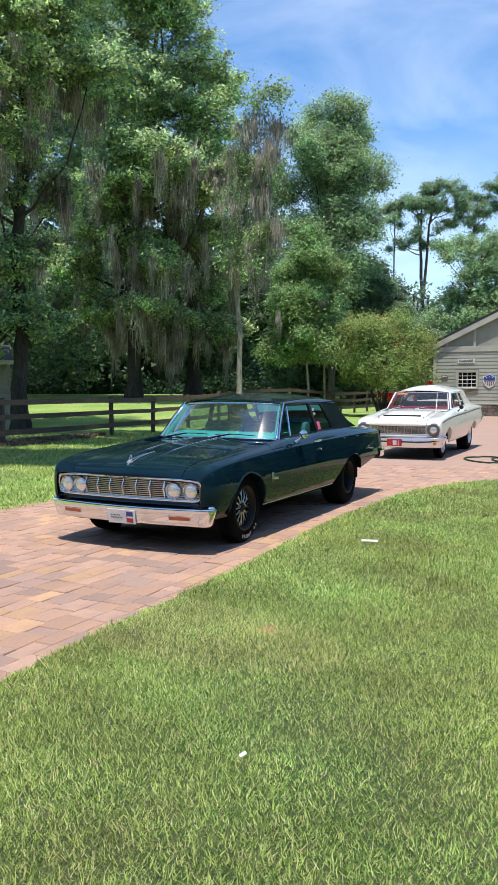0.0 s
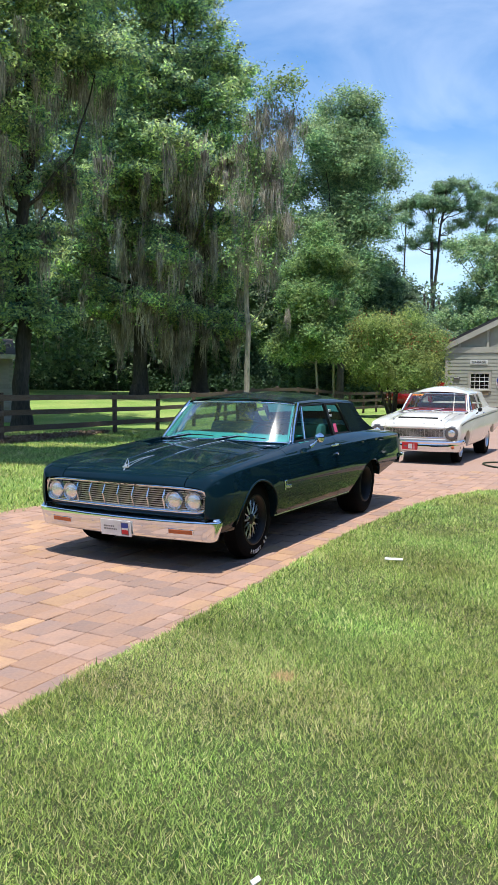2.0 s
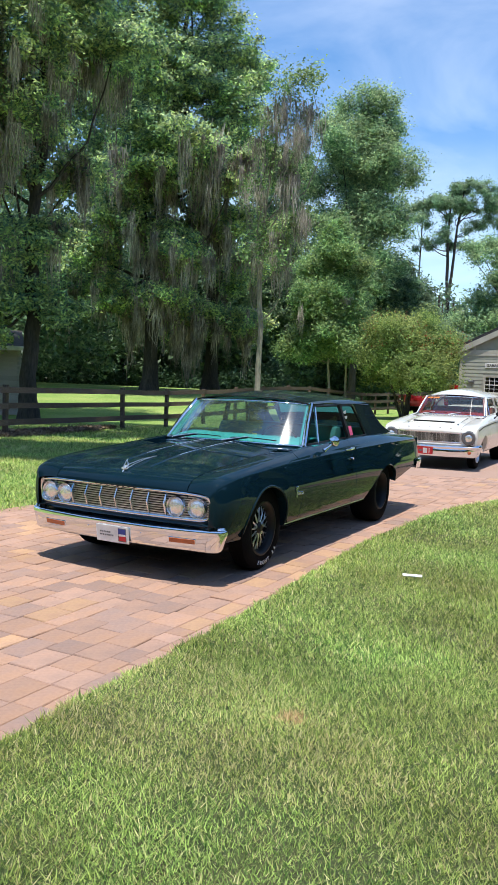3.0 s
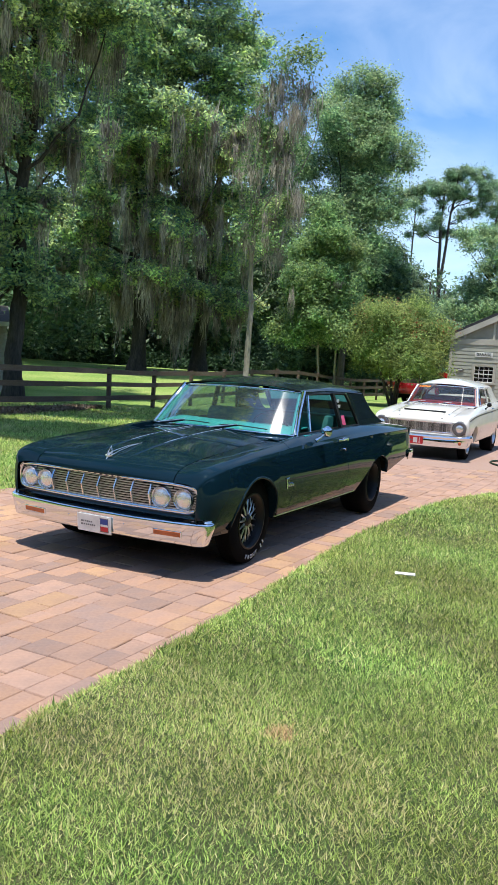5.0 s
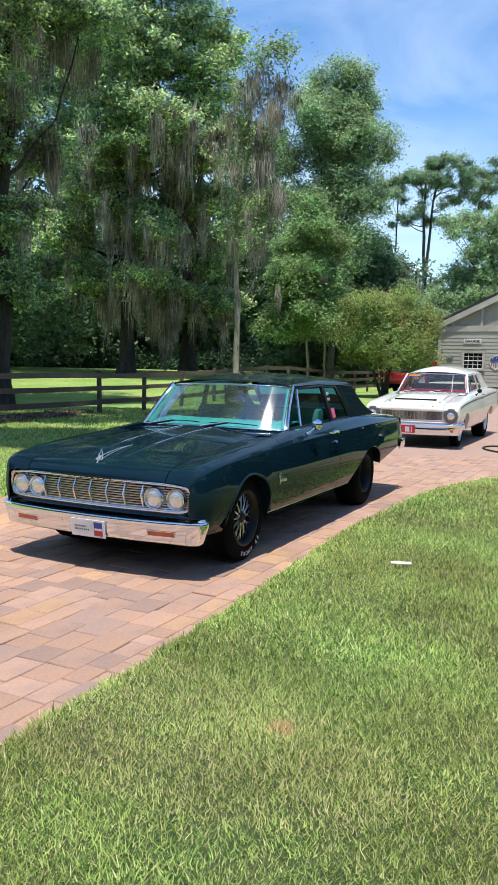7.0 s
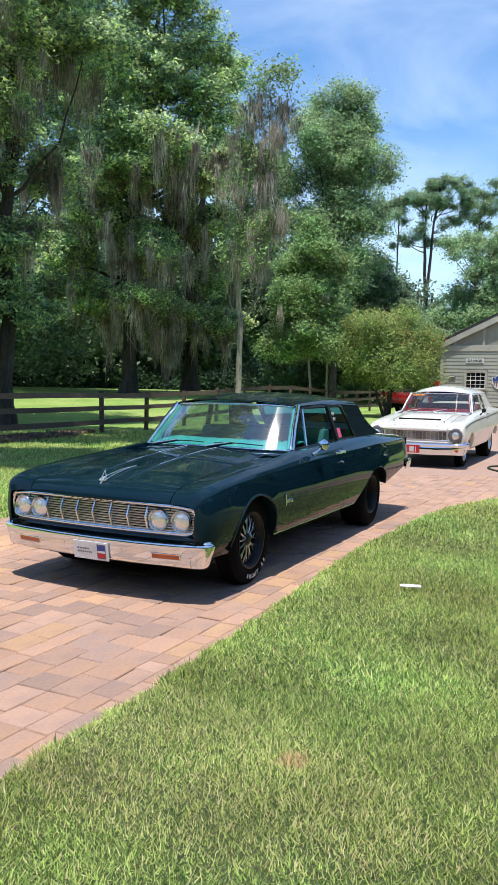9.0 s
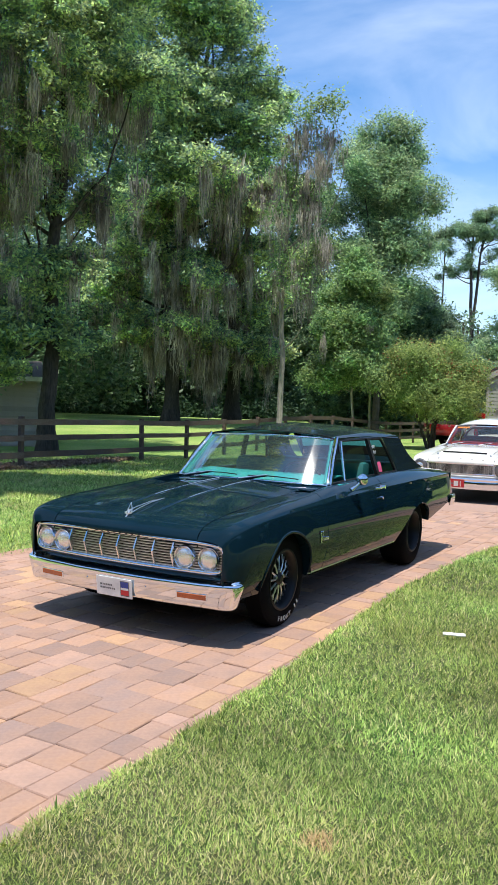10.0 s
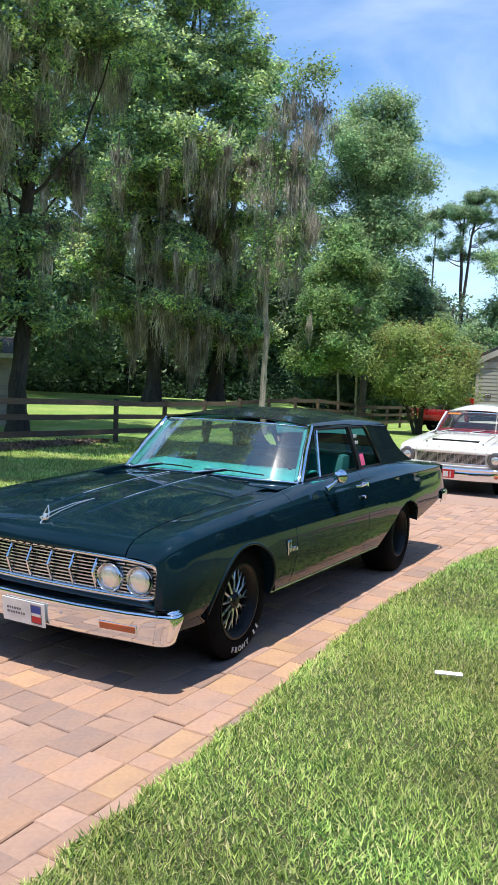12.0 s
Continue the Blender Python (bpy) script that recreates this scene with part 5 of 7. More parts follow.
    for nm, b in (("window_frame", (wx0 - 0.10, wx0, wz0 - 0.02, wz1 + 0.10)), ("window_frame", (wx1, wx1 + 0.10, wz0 - 0.02, wz1 + 0.10)), ("window_frame", (wx0, wx1, wz1, wz1 + 0.10)), ("window_sill", (wx0 - 0.13, wx1 + 0.13, wz0 - 0.10, wz0 - 0.02))):
        part(nm, boxed(b[0], b[1], -0.045 if nm == "window_frame" else -0.075, 0.03, b[2], b[3], bevel=0.005), M_TRIM, win)
    part("meeting_rail", boxed(wx0, wx1, -0.02, 0.012, (wz0 + wz1) / 2 - 0.022, (wz0 + wz1) / 2 + 0.022), M_WIN, win)
    for z in (wz0, wz1):
        part("sash", boxed(wx0, wx1, -0.02, 0.012, z - 0.028, z + 0.028), M_WIN, win)
    for x in (wx0, wx1):
        part("sash", boxed(x - 0.022, x + 0.022, -0.02, 0.012, wz0, wz1), M_WIN, win)
    for k in range(1, 4):
        x = wx0 + (wx1 - wx0) * k / 4
        part("glazing_bar", boxed(x - 0.011, x + 0.011, -0.016, 0.0, wz0, wz1), M_WIN, win)
    for k in (1, 3):
        z = wz0 + (wz1 - wz0) * k / 4
        part("glazing_bar", boxed(wx0, wx1, -0.016, 0.0, z - 0.011, z + 0.011), M_WIN, win)
    for i in range(4):
        for k in range(4):
            xa, za = wx0 + (wx1 - wx0) * i / 4, wz0 + (wz1 - wz0) * k / 4
            part("pane", boxed(xa, xa + 0.24, -0.004, 0.004, za, za + 0.2025), M_PANE, win)
    # stone base course
    rng = random.Random(4)
    z = 0.0
    for h in (0.21, 0.20, 0.20):
        x = x0
        while x < 0.92:
            w = rng.uniform(0.22, 0.42)
            q = min(x + w, 0.93)
            part("stone", boxed(x + 0.006, q - 0.006, -0.075 - rng.uniform(0, 0.02), 0.02, z + 0.005, z + h - 0.005, bevel=0.015), M_STONE, g)
            x += w
        z += h
    part("stone_cap", boxed(x0 - 0.03, 0.94, -0.10, 0.0, 0.61, 0.66, bevel=0.008), M_TRIM, g)
    # wide door with its trim
    dr = new("garage_door")
    dr.parent = g
    part("door_trim", boxed(0.94, 1.08, -0.04, 0.05, 0.0, 3.40, bevel=0.005), M_TRIM, dr)
    for k in range(4):
        part("door_panel", boxed(1.085, 4.2, -0.008, 0.03, 0.02 + k * 0.80, 0.02 + (k + 1) * 0.80 - 0.015, bevel=0.008), M_PANEL, dr)
    part("door_handle", boxed(1.14, 1.30, -0.05, -0.008, 0.84, 0.87, bevel=0.008), M_BLACK, dr)
    part("door_strap", boxed(1.09, 1.5, -0.016, -0.008, 2.85, 2.89), M_BLACK, dr)

    rot = lambda x, z: Matrix.Translation((x, -0.045, z)) @ Matrix.Rotation(radians(90), 4, "X")
    sg = thing("garage_sign", pose(11.5, 40.8, 0.17, 0, 0, -25.19), "white painted wooden sign with black letters on the garage wall", "sign")
    part("sign_board", boxed(-1.35, -0.46, -0.040, -0.012, 2.79, 3.03, bevel=0.012), M_WIN, sg)
    text_part("sign_letters", "GARAGE", 0.185, rot(-0.905, 2.91), M_BLACK, sg, "black letters")
    sh = thing("shield_sign", pose(11.5, 40.8, 0.17, 0, 0, -25.19), "shield-shaped sign in red, white and blue", "sign")
    outline = [(-0.31, 2.12), (-0.31, 1.78), (-0.22, 1.60), (0.0, 1.46), (0.22, 1.60), (0.31, 1.78), (0.31, 2.12), (0.20, 2.10), (0.0, 2.24), (-0.20, 2.10)]

    def plate(name, pts, y, mat, par):
        n = len(pts)
        v = [(0.31 + x, y, z) for x, z in pts] + [(0.31 + x, y + 0.012, z) for x, z in pts]
        return part(name, (v, [tuple(range(n)), tuple(range(2 * n - 1, n - 1, -1))] + [(i, n + i, n + (i + 1) % n, (i + 1) % n) for i in range(n)]), mat, par)
    plate("shield_board", outline, -0.040, M_WIN, sh)
    plate("shield_top", [(-0.28, 2.09), (-0.29, 1.90), (0.29, 1.90), (0.28, 2.09), (0.18, 2.07), (0.0, 2.20), (-0.18, 2.07)], -0.048, M_BLUE, sh)
    for k in range(-2, 3):
        lo = 1.56 + abs(k) * 0.055
        plate("stripe", [(k * 0.105 - 0.026, lo), (k * 0.105 + 0.026, lo), (k * 0.105 + 0.026, 1.80), (k * 0.105 - 0.026, 1.80)], -0.048, M_STRIPE, sh)
    plate("letter_band", [(-0.27, 1.82), (0.27, 1.82), (0.27, 1.89), (-0.27, 1.89)], -0.0485, M_GREY_PRINT, sh)
    for k in (-1, 0, 1):
        plate("star", [(k * 0.15 + (0.035 if i % 2 == 0 else 0.015) * math.sin(i * math.pi / 5), 2.03 + (0.04 if k == 0 else 0) + (0.035 if i % 2 == 0 else 0.015) * math.cos(i * math.pi / 5)) for i in range(10)], -0.054, M_WIN, sh)
    pl = thing("wall_plaque", pose(11.5, 40.8, 0.17, 0, 0, -25.19), "small dark oval plaque on the garage wall", "plaque")
    n = 20
    v = [(-2.03 + 0.19 * math.cos(2 * math.pi * i / n), -0.04, 2.10 + 0.075 * math.sin(2 * math.pi * i / n)) for i in range(n)]
    part("plaque_board", (v + [(x, -0.012, z) for x, _, z in v], [tuple(range(n)), tuple(range(2 * n - 1, n - 1, -1))] + [(i, n + i, n + (i + 1) % n, (i + 1) % n) for i in range(n)]), M_GREY_PRINT, pl)
    part("plaque_bar", boxed(-2.15, -1.91, -0.046, -0.04, 2.085, 2.115), M_WIN, pl)
    part("plaque_shelf", boxed(-2.19, -1.87, -0.05, -0.012, 1.98, 2.01), M_STONE, pl)
    tn = thing("tan_sign", pose(11.5, 40.8, 0.17, 0, 0, -25.19), "long tan wooden sign under the garage window", "sign")
    part("sign_board", boxed(-0.90, -0.36, -0.045, -0.012, 1.23, 1.39, bevel=0.01), material("tan_wood", (0.36, 0.27, 0.17), rough=0.8), tn)
    for k in range(5):
        part("print_bar", boxed(-0.84 + k * 0.09, -0.78 + k * 0.09, -0.050, -0.045, 1.28, 1.34), M_STONE, tn)


build_garage()


# ---- ranch fence along the drive ----
def build_fence():
    f = thing("rail_fence", Matrix.Identity(4), "weathered dark brown three-rail ranch fence", "fence")
    pts = [(-12.6, 4.4), (-10.7, 9.6), (-8.82, 14.9), (-6.95, 20.1)] + [(-5.07 + 1.052 * k, 25.3 + 2.2 * k) for k in range(0, 16)]
    rng = random.Random(7)
    for i, (x, y) in enumerate(pts):
        z = gz(x, y)
        h = 1.29 + rng.uniform(-0.02, 0.02)
        ob = part("post", boxed(-0.055, 0.055, -0.055, 0.055, -0.1, h, bevel=0.008), M_FENCE, f)
        ob.matrix_basis = pose(x, y, z, rng.uniform(-1.2, 1.2), rng.uniform(-1.2, 1.2), -25 + rng.uniform(-5, 5))
        if i + 1 < len(pts):
            a, b = Vector((x, y, z)), Vector((*pts[i + 1], gz(*pts[i + 1])))
            d = b - a
            side = Vector((d.y, -d.x, 0)).normalized() * 0.075
            n = 2 if d.length > 4 else 1
            for zr, hh in ((1.16, 0.15), (0.76, 0.14), (0.34, 0.15)):
                sag = rng.uniform(-0.015, 0.015)
                e = d.normalized() * 0.06
                path = [a + side + Vector((0, 0, zr + rng.uniform(-0.012, 0.012))) - e, (a + b) / 2 + side + Vector((0, 0, zr + sag)), b + side + Vector((0, 0, zr + rng.uniform(-0.012, 0.012))) + e]
                part("rail", strip(path, hh, 0.035), M_FENCE, f)


build_fence()


# ---- pale house beyond the fence ----
def build_house():
    h = thing("pale_house", pose(-10.05, 30.0, -0.48, 0, 0, 21), "pale clapboard outbuilding with white eave and brown roof", "house")
    part("wall", joined([box_data(-12, 0, 0.02, 0.2, 0, 3.05), box_data(-0.2, 0, 0.2, 7, 0, 3.05), box_data(-12, -11.8, 0.2, 7, 0, 3.05), box_data(-12, 0, 6.8, 7, 0, 3.05)]), M_HOUSE, h)
    me = None
    for k in range(16):
        ob = new("clapboard", me) if me else part("clapboard", ([(-12, -0.055, 0), (0.0, -0.055, 0), (0.0, 0.016, 0.185), (-12, 0.016, 0.185), (-12, 0.02, 0), (0.0, 0.02, 0), (0.0, 0.02, 0.185), (-12, 0.02, 0.185)], [(0, 1, 2, 3), (5, 4, 7, 6), (4, 5, 1, 0), (3, 2, 6, 7), (4, 0, 3, 7), (1, 5, 6, 2)]), M_HOUSE, h)
        me = ob.data
        ob.parent, ob.location = h, (0, -0.004, 0.04 + k * 0.18)
    me = None
    for k in range(16):
        ob = new("clapboard", me) if me else part("clapboard", ([(0.055, 0.08, 0), (0.055, 7, 0), (-0.016, 7, 0.185), (-0.016, 0.08, 0.185), (-0.02, 0.08, 0), (-0.02, 7, 0), (-0.02, 7, 0.185), (-0.02, 0.08, 0.185)], [(0, 1, 2, 3), (5, 4, 7, 6), (4, 5, 1, 0), (3, 2, 6, 7), (4, 0, 3, 7), (1, 5, 6, 2)]), M_HOUSE, h)
        me = ob.data
        ob.parent, ob.location = h, (0.024, 0, 0.04 + k * 0.18)
    part("corner_board", boxed(-0.10, 0.02, -0.03, 0.08, 0, 3.05, bevel=0.005), M_TRIM, h)
    part("fascia", boxed(-12.4, 0.4, -0.45, -0.40, 2.98, 3.14, bevel=0.006), M_WIN, h, "white fascia")
    v = [(-12.4, -0.42, 3.10), (0.15, -0.42, 3.10), (0.15, 3.5, 3.95), (-12.4, 3.5, 3.95), (-12.4, 7.4, 3.10), (0.15, 7.4, 3.10)]
    part("roof", thick((v, [(0, 1, 2, 3), (3, 2, 5, 4)]), 0.12), material("brown_shingle", (0.085, 0.072, 0.062), rough=0.95, vary=0.3, scale=3, bump=0.4, bump_scale=30), h, "brown shingle roof")
    part("gable", ([(0, 0.02, 3.05), (0, 7, 3.05), (0, 3.5, 3.87), (-0.15, 0.02, 3.05), (-0.15, 7, 3.05), (-0.15, 3.5, 3.87)], [(0, 1, 2), (5, 4, 3), (0, 3, 4, 1), (1, 4, 5, 2), (2, 5, 3, 0)]), M_HOUSE, h)


build_house()


# ---- red pickup, far cars, hose and small finds ----
def simple_wheel(par, x, y, r, w):
    t = part("wheel", lathe([(0.001, w / 2 - 0.03), (r * 0.55, w / 2 - 0.03), (r * 0.6, w / 2), (r * 0.9, w / 2), (r, w * 0.3), (r, -w * 0.3), (r * 0.9, -w / 2), (0.001, -w / 2)], 24), M_RUBBER, par, smooth=40)
    t.location = (x, y, r)
    part("hub", tube([(0, w / 2 - 0.02, 0), (0, w / 2 + 0.01, 0)], [r * 0.5, r * 0.4], 14), M_ALLOY, t, smooth=40)
    part("inner_hub", tube([(0, -w / 2 + 0.02, 0), (0, -w / 2 - 0.01, 0)], [r * 0.5, r * 0.4], 14), M_ALLOY, t, smooth=40)


def build_pickup():
    p = thing("pickup_truck", pose(6.75, 45.0, gz(7, 45), 0, 0, 6), "red pickup truck with black rear bumper parked beside the garage", "truck")
    part("bed_side", boxed(0.0, 2.55, 0.86, 0.96, 0.62, 1.22, bevel=0.03), M_RED, p, smooth=40)
    part("bed_side", boxed(0.0, 2.55, -0.96, -0.86, 0.62, 1.22, bevel=0.03), M_RED, p, smooth=40)
    part("bed_floor", boxed(0.0, 2.6, -0.9, 0.9, 0.58, 0.72), M_BLACK, p)
    tg = part("tailgate", boxed(-0.08, 0.0, -0.86, 0.86, 0.66, 1.22, bevel=0.025), M_RED, p, smooth=40)
    part("tailgate_mark", boxed(-0.088, -0.08, 0.10, 0.55, 0.95, 1.05), M_PLATE_W, tg, "pale marking")
    part("tailgate_handle", boxed(-0.10, -0.08, -0.12, 0.12, 1.08, 1.15, bevel=0.006), M_BLACK, tg)
    part("rear_bumper", boxed(-0.26, -0.08, -0.92, 0.92, 0.46, 0.64, bevel=0.03), M_BLACK, p, smooth=40)
    for s in (1, -1):
        part("tail_lamp", boxed(-0.05, 0.04, 0.87 * s - 0.05, 0.87 * s + 0.05, 0.80, 1.16, bevel=0.015), M_TAIL, p)
    bm = boxed(2.6, 4.2, -0.93, 0.93, 0.60, 1.25, bevel=0.05)
    part("cab_body", bm, M_RED, p, smooth=40)
    bm = boxed(2.65, 4.1, -0.82, 0.82, 1.22, 1.92, bevel=0.08)
    for v in bm.verts:
        if v.co.z > 1.5:
            v.co.x = 3.4 + (v.co.x - 3.4) * 0.78
            v.co.y *= 0.9
    part("cab_roof", bm, M_RED, p, smooth=40)
    part("rear_glass", boxed(2.69, 2.71, -0.6, 0.6, 1.30, 1.72, bevel=0.005, m=Matrix.Rotation(radians(4), 4, "Y") @ Matrix.Translation((-0.08, 0, 0.16))), M_PANE, p)
    for s in (1, -1):
        part("side_glass", boxed(2.9, 3.85, 0.80 * s - 0.012, 0.80 * s + 0.012, 1.30, 1.75, bevel=0.005), M_PANE, p)
    part("engine_cover", boxed(4.15, 5.4, -0.92, 0.92, 0.6, 1.18, bevel=0.08), M_RED, p, smooth=40)
    part("chassis", boxed(0.1, 5.3, -0.7, 0.7, 0.38, 0.62), M_UNDER, p)
    for x in (1.2, 4.7):
        for s in (1, -1):
            simple_wheel(p, x, 0.82 * s, 0.38, 0.26)


build_pickup()


def far_car(m, label, paint):
    c = thing("far_car", m, label, "car", "far parked cars")
    bm = boxed(-2.2, 2.2, -0.9, 0.9, 0.32, 0.86, bevel=0.10)
    part("body", bm, paint, c, smooth=40)
    bm = boxed(-1.4, 1.1, -0.78, 0.78, 0.82, 1.45, bevel=0.08)
    for v in bm.verts:
        if v.co.z > 1.1:
            v.co.x *= 0.72
            v.co.y *= 0.88
    part("cabin", bm, M_PANE, c, "dark glass cabin", smooth=40)
    part("roof", boxed(-0.95, 0.75, -0.66, 0.66, 1.44, 1.48, bevel=0.015), paint, c)
    for x in (-1.35, 1.4):
        for s in (1, -1):
            simple_wheel(c, x, 0.80 * s, 0.32, 0.2)


far_car(pose(9.7, 70, gz(9.7, 70), 0, 0, 20), "white car parked far off beyond the fence", M_PAINT_W)
far_car(pose(-5.6, 86, gz(-5, 86), 0, 0, 82), "silver car parked far off under the trees", M_SILVER)


def build_hose():
    rng = random.Random(3)
    pts = []
    for i in range(120):
        t = i / 119
        a = t * 2 * math.pi * 2.3
        pts.append((4.75 + 0.62 * math.cos(a) * (1 - 0.25 * t) + 1.1 * t, 16.0 + 0.85 * math.sin(a) * (1 - 0.2 * t) + 0.10 * math.sin(7 * t), 0.016 + 0.012 * (math.sin(a * 1.7) > 0.6)))
    pts += [(6.6 + 0.4 * k, 16.35 + 0.15 * k + 0.08 * math.sin(k), 0.014) for k in range(12)]
    h = part("garden_hose", tube(pts, 0.019, 6), M_HOSE, smooth=60)
    tagged(h, "dark green garden hose lying in loose loops on the driveway", "hose")


build_hose()

stick = part("white_stick", boxed(-0.076, 0.076, -0.013, 0.013, -0.004, 0.004, bevel=0.002), M_CLOUD)
stick.matrix_basis = pose(1.138, 6.945, 0.050, 28, 1, -4)
tagged(stick, "short flat white plastic strip lying in the lawn grass", "stick")
bm = bmesh.new()
box(bm, -0.013, 0.013, -0.009, 0.009, 0.0, 0.006, bevel=0.002)
for v in bm.verts:
    v.co.z += 0.006 * math.sin(v.co.x * 120)
scrap = part("paper_scrap", bm, M_CLOUD)
scrap.matrix_basis = pose(0.075, 2.56, 0.055, 10, 5, 30)
tagged(scrap, "small crumpled white scrap of paper on the lawn", "litter")


# ---- trees ----
def leaf_blades(rng, centres, normals, length, width, spread=0.55):
    """Small pointed leaves at the centres; normals bias how they lie."""
    n = len(centres)
    nrm = normals + rng.normal(0, spread, (n, 3))
    nrm /= np.linalg.norm(nrm, axis=1, keepdims=True) + 1e-9
    a = np.cross(nrm, rng.normal(0, 1, (n, 3)))
    a /= np.linalg.norm(a, axis=1, keepdims=True) + 1e-9
    b = np.cross(nrm, a)
    ln = (length * rng.uniform(0.65, 1.3, n))[:, None]
    wd = (width * rng.uniform(0.7, 1.3, n))[:, None]
    v = np.stack([centres - a * ln / 2 - b * wd / 2, centres - a * ln / 2 + b * wd / 2, centres + a * ln / 2], axis=1)
    return v.reshape(-1, 3)


def crown_points(rng, blobs, n, clump, per, deep=1.0, solid=0.86, flat=0.5):
    """Leaf places: twigs full of leaves, scattered through uneven masses that break into smaller ones."""
    small = []
    for x, y, z, a, h in blobs:
        small.append((x, y, z, a * solid, h * solid))
        for _ in range(7):
            d = rng.normal(0, 1, 3)
            d /= np.linalg.norm(d)
            q = rng.uniform(0.22, 0.44)
            rr = rng.uniform(0.70, 1.12)
            small.append((x + d[0] * a * rr, y + d[1] * a * rr * deep, z + d[2] * h * rr, a * q, max(a, h) * q * 0.75))
    blobs = small
    vol = np.array([b[3] * b[4] for b in blobs])
    k = max(n // per, 1)
    which = rng.choice(len(blobs), k, p=vol / vol.sum())
    B = np.array(blobs, float)[which]
    d = rng.normal(0, 1, (k, 3))
    d /= np.linalg.norm(d, axis=1, keepdims=True)
    r = rng.uniform(0.05, 1.0, k) ** 0.42 * (1 + rng.normal(0, 0.13, k))
    twig = B[:, :3] + d * r[:, None] * np.stack([B[:, 3], B[:, 3] * deep, B[:, 4]], axis=1)
    out = np.repeat(twig, per, axis=0)
    size = np.repeat(rng.uniform(0.55, 1.35, k), per)[:, None] * clump
    off = rng.normal(0, 0.5, (k * per, 3)) * size * np.array([1, 1, flat])
    nrm = np.repeat(d * 0.35, per, axis=0) + np.array([0, -0.45, 0.75])
    return out + off, nrm, twig


def moss_strips(rng, anchors, longest, width, per=80, spread=0.23):
    """Hanging grey bunches: wavy tapering ribbons, longest in the middle, as quads."""
    n = len(anchors) * per
    bunch = np.repeat(anchors, per, axis=0)
    ln = np.repeat(longest * rng.uniform(0.25, 1.0, len(anchors)) ** 1.7, per)
    wide = np.repeat(spread * (0.5 + ln[::per] / longest), per)
    run, side = rng.normal(0, 1, n) * wide, rng.normal(0, 0.28, n) * wide
    along = np.repeat(rng.uniform(0, math.pi, len(anchors)), per)
    off = np.stack([run * np.cos(along) - side * np.sin(along), run * np.sin(along) + side * np.cos(along), rng.normal(0, 0.13, n) * ln - 0.10 * ln], axis=1)
    l1 = ln * np.exp(-(np.abs(run) / (1.9 * wide)) ** 2) * rng.uniform(0.15, 1.0, n) ** 0.8
    p = bunch + off
    th = rng.uniform(0, math.pi, n)
    ax = np.stack([np.cos(th), np.sin(th), np.zeros(n)], axis=1)
    sx, sy = rng.normal(0, 0.055, n) * l1, rng.normal(0, 0.055, n) * l1
    w0 = 0.54 * width * rng.uniform(0.4, 1.6, n)
    seg = 3
    quads = []
    for s in range(seg):
        ends = []
        for t in (s / seg, (s + 1) / seg):
            q = p + np.stack([sx * np.sin(5 * t + off[:, 1] * 9), sy * np.sin(4 * t + off[:, 0] * 9), -l1 * t], axis=1)
            w = (w0 * (1 - t * 0.8) * (0.75 + 0.5 * np.sin(9 * t + th * 5) ** 2))[:, None]
            ends += [q - ax * w, q + ax * w]
        quads.append(np.stack([ends[0], ends[1], ends[3], ends[2]], axis=1))
    return np.stack(quads, axis=1).reshape(-1, 3)


def limb(rng, a, b, r0, r1, bend=0.12, n=7):
    a, b = Vector(a), Vector(b)
    ln = (b - a).length
    pts, rad = [], []
    wob = Vector((rng.normal(0, 1), rng.normal(0, 1), rng.normal(0, 0.6))) * ln * bend
    for i in range(n):
        t = i / (n - 1)
        p = a.lerp(b, t) + wob * math.sin(math.pi * t) + Vector((0, 0, -0.10 * ln * math.sin(math.pi * t)))
        p += Vector((rng.normal(0, 1), rng.normal(0, 1), rng.normal(0, 1))) * ln * 0.012
        pts.append(p)
        rad.append(r0 + (r1 - r0) * t ** 0.8)
    return tube(pts, rad, 7)


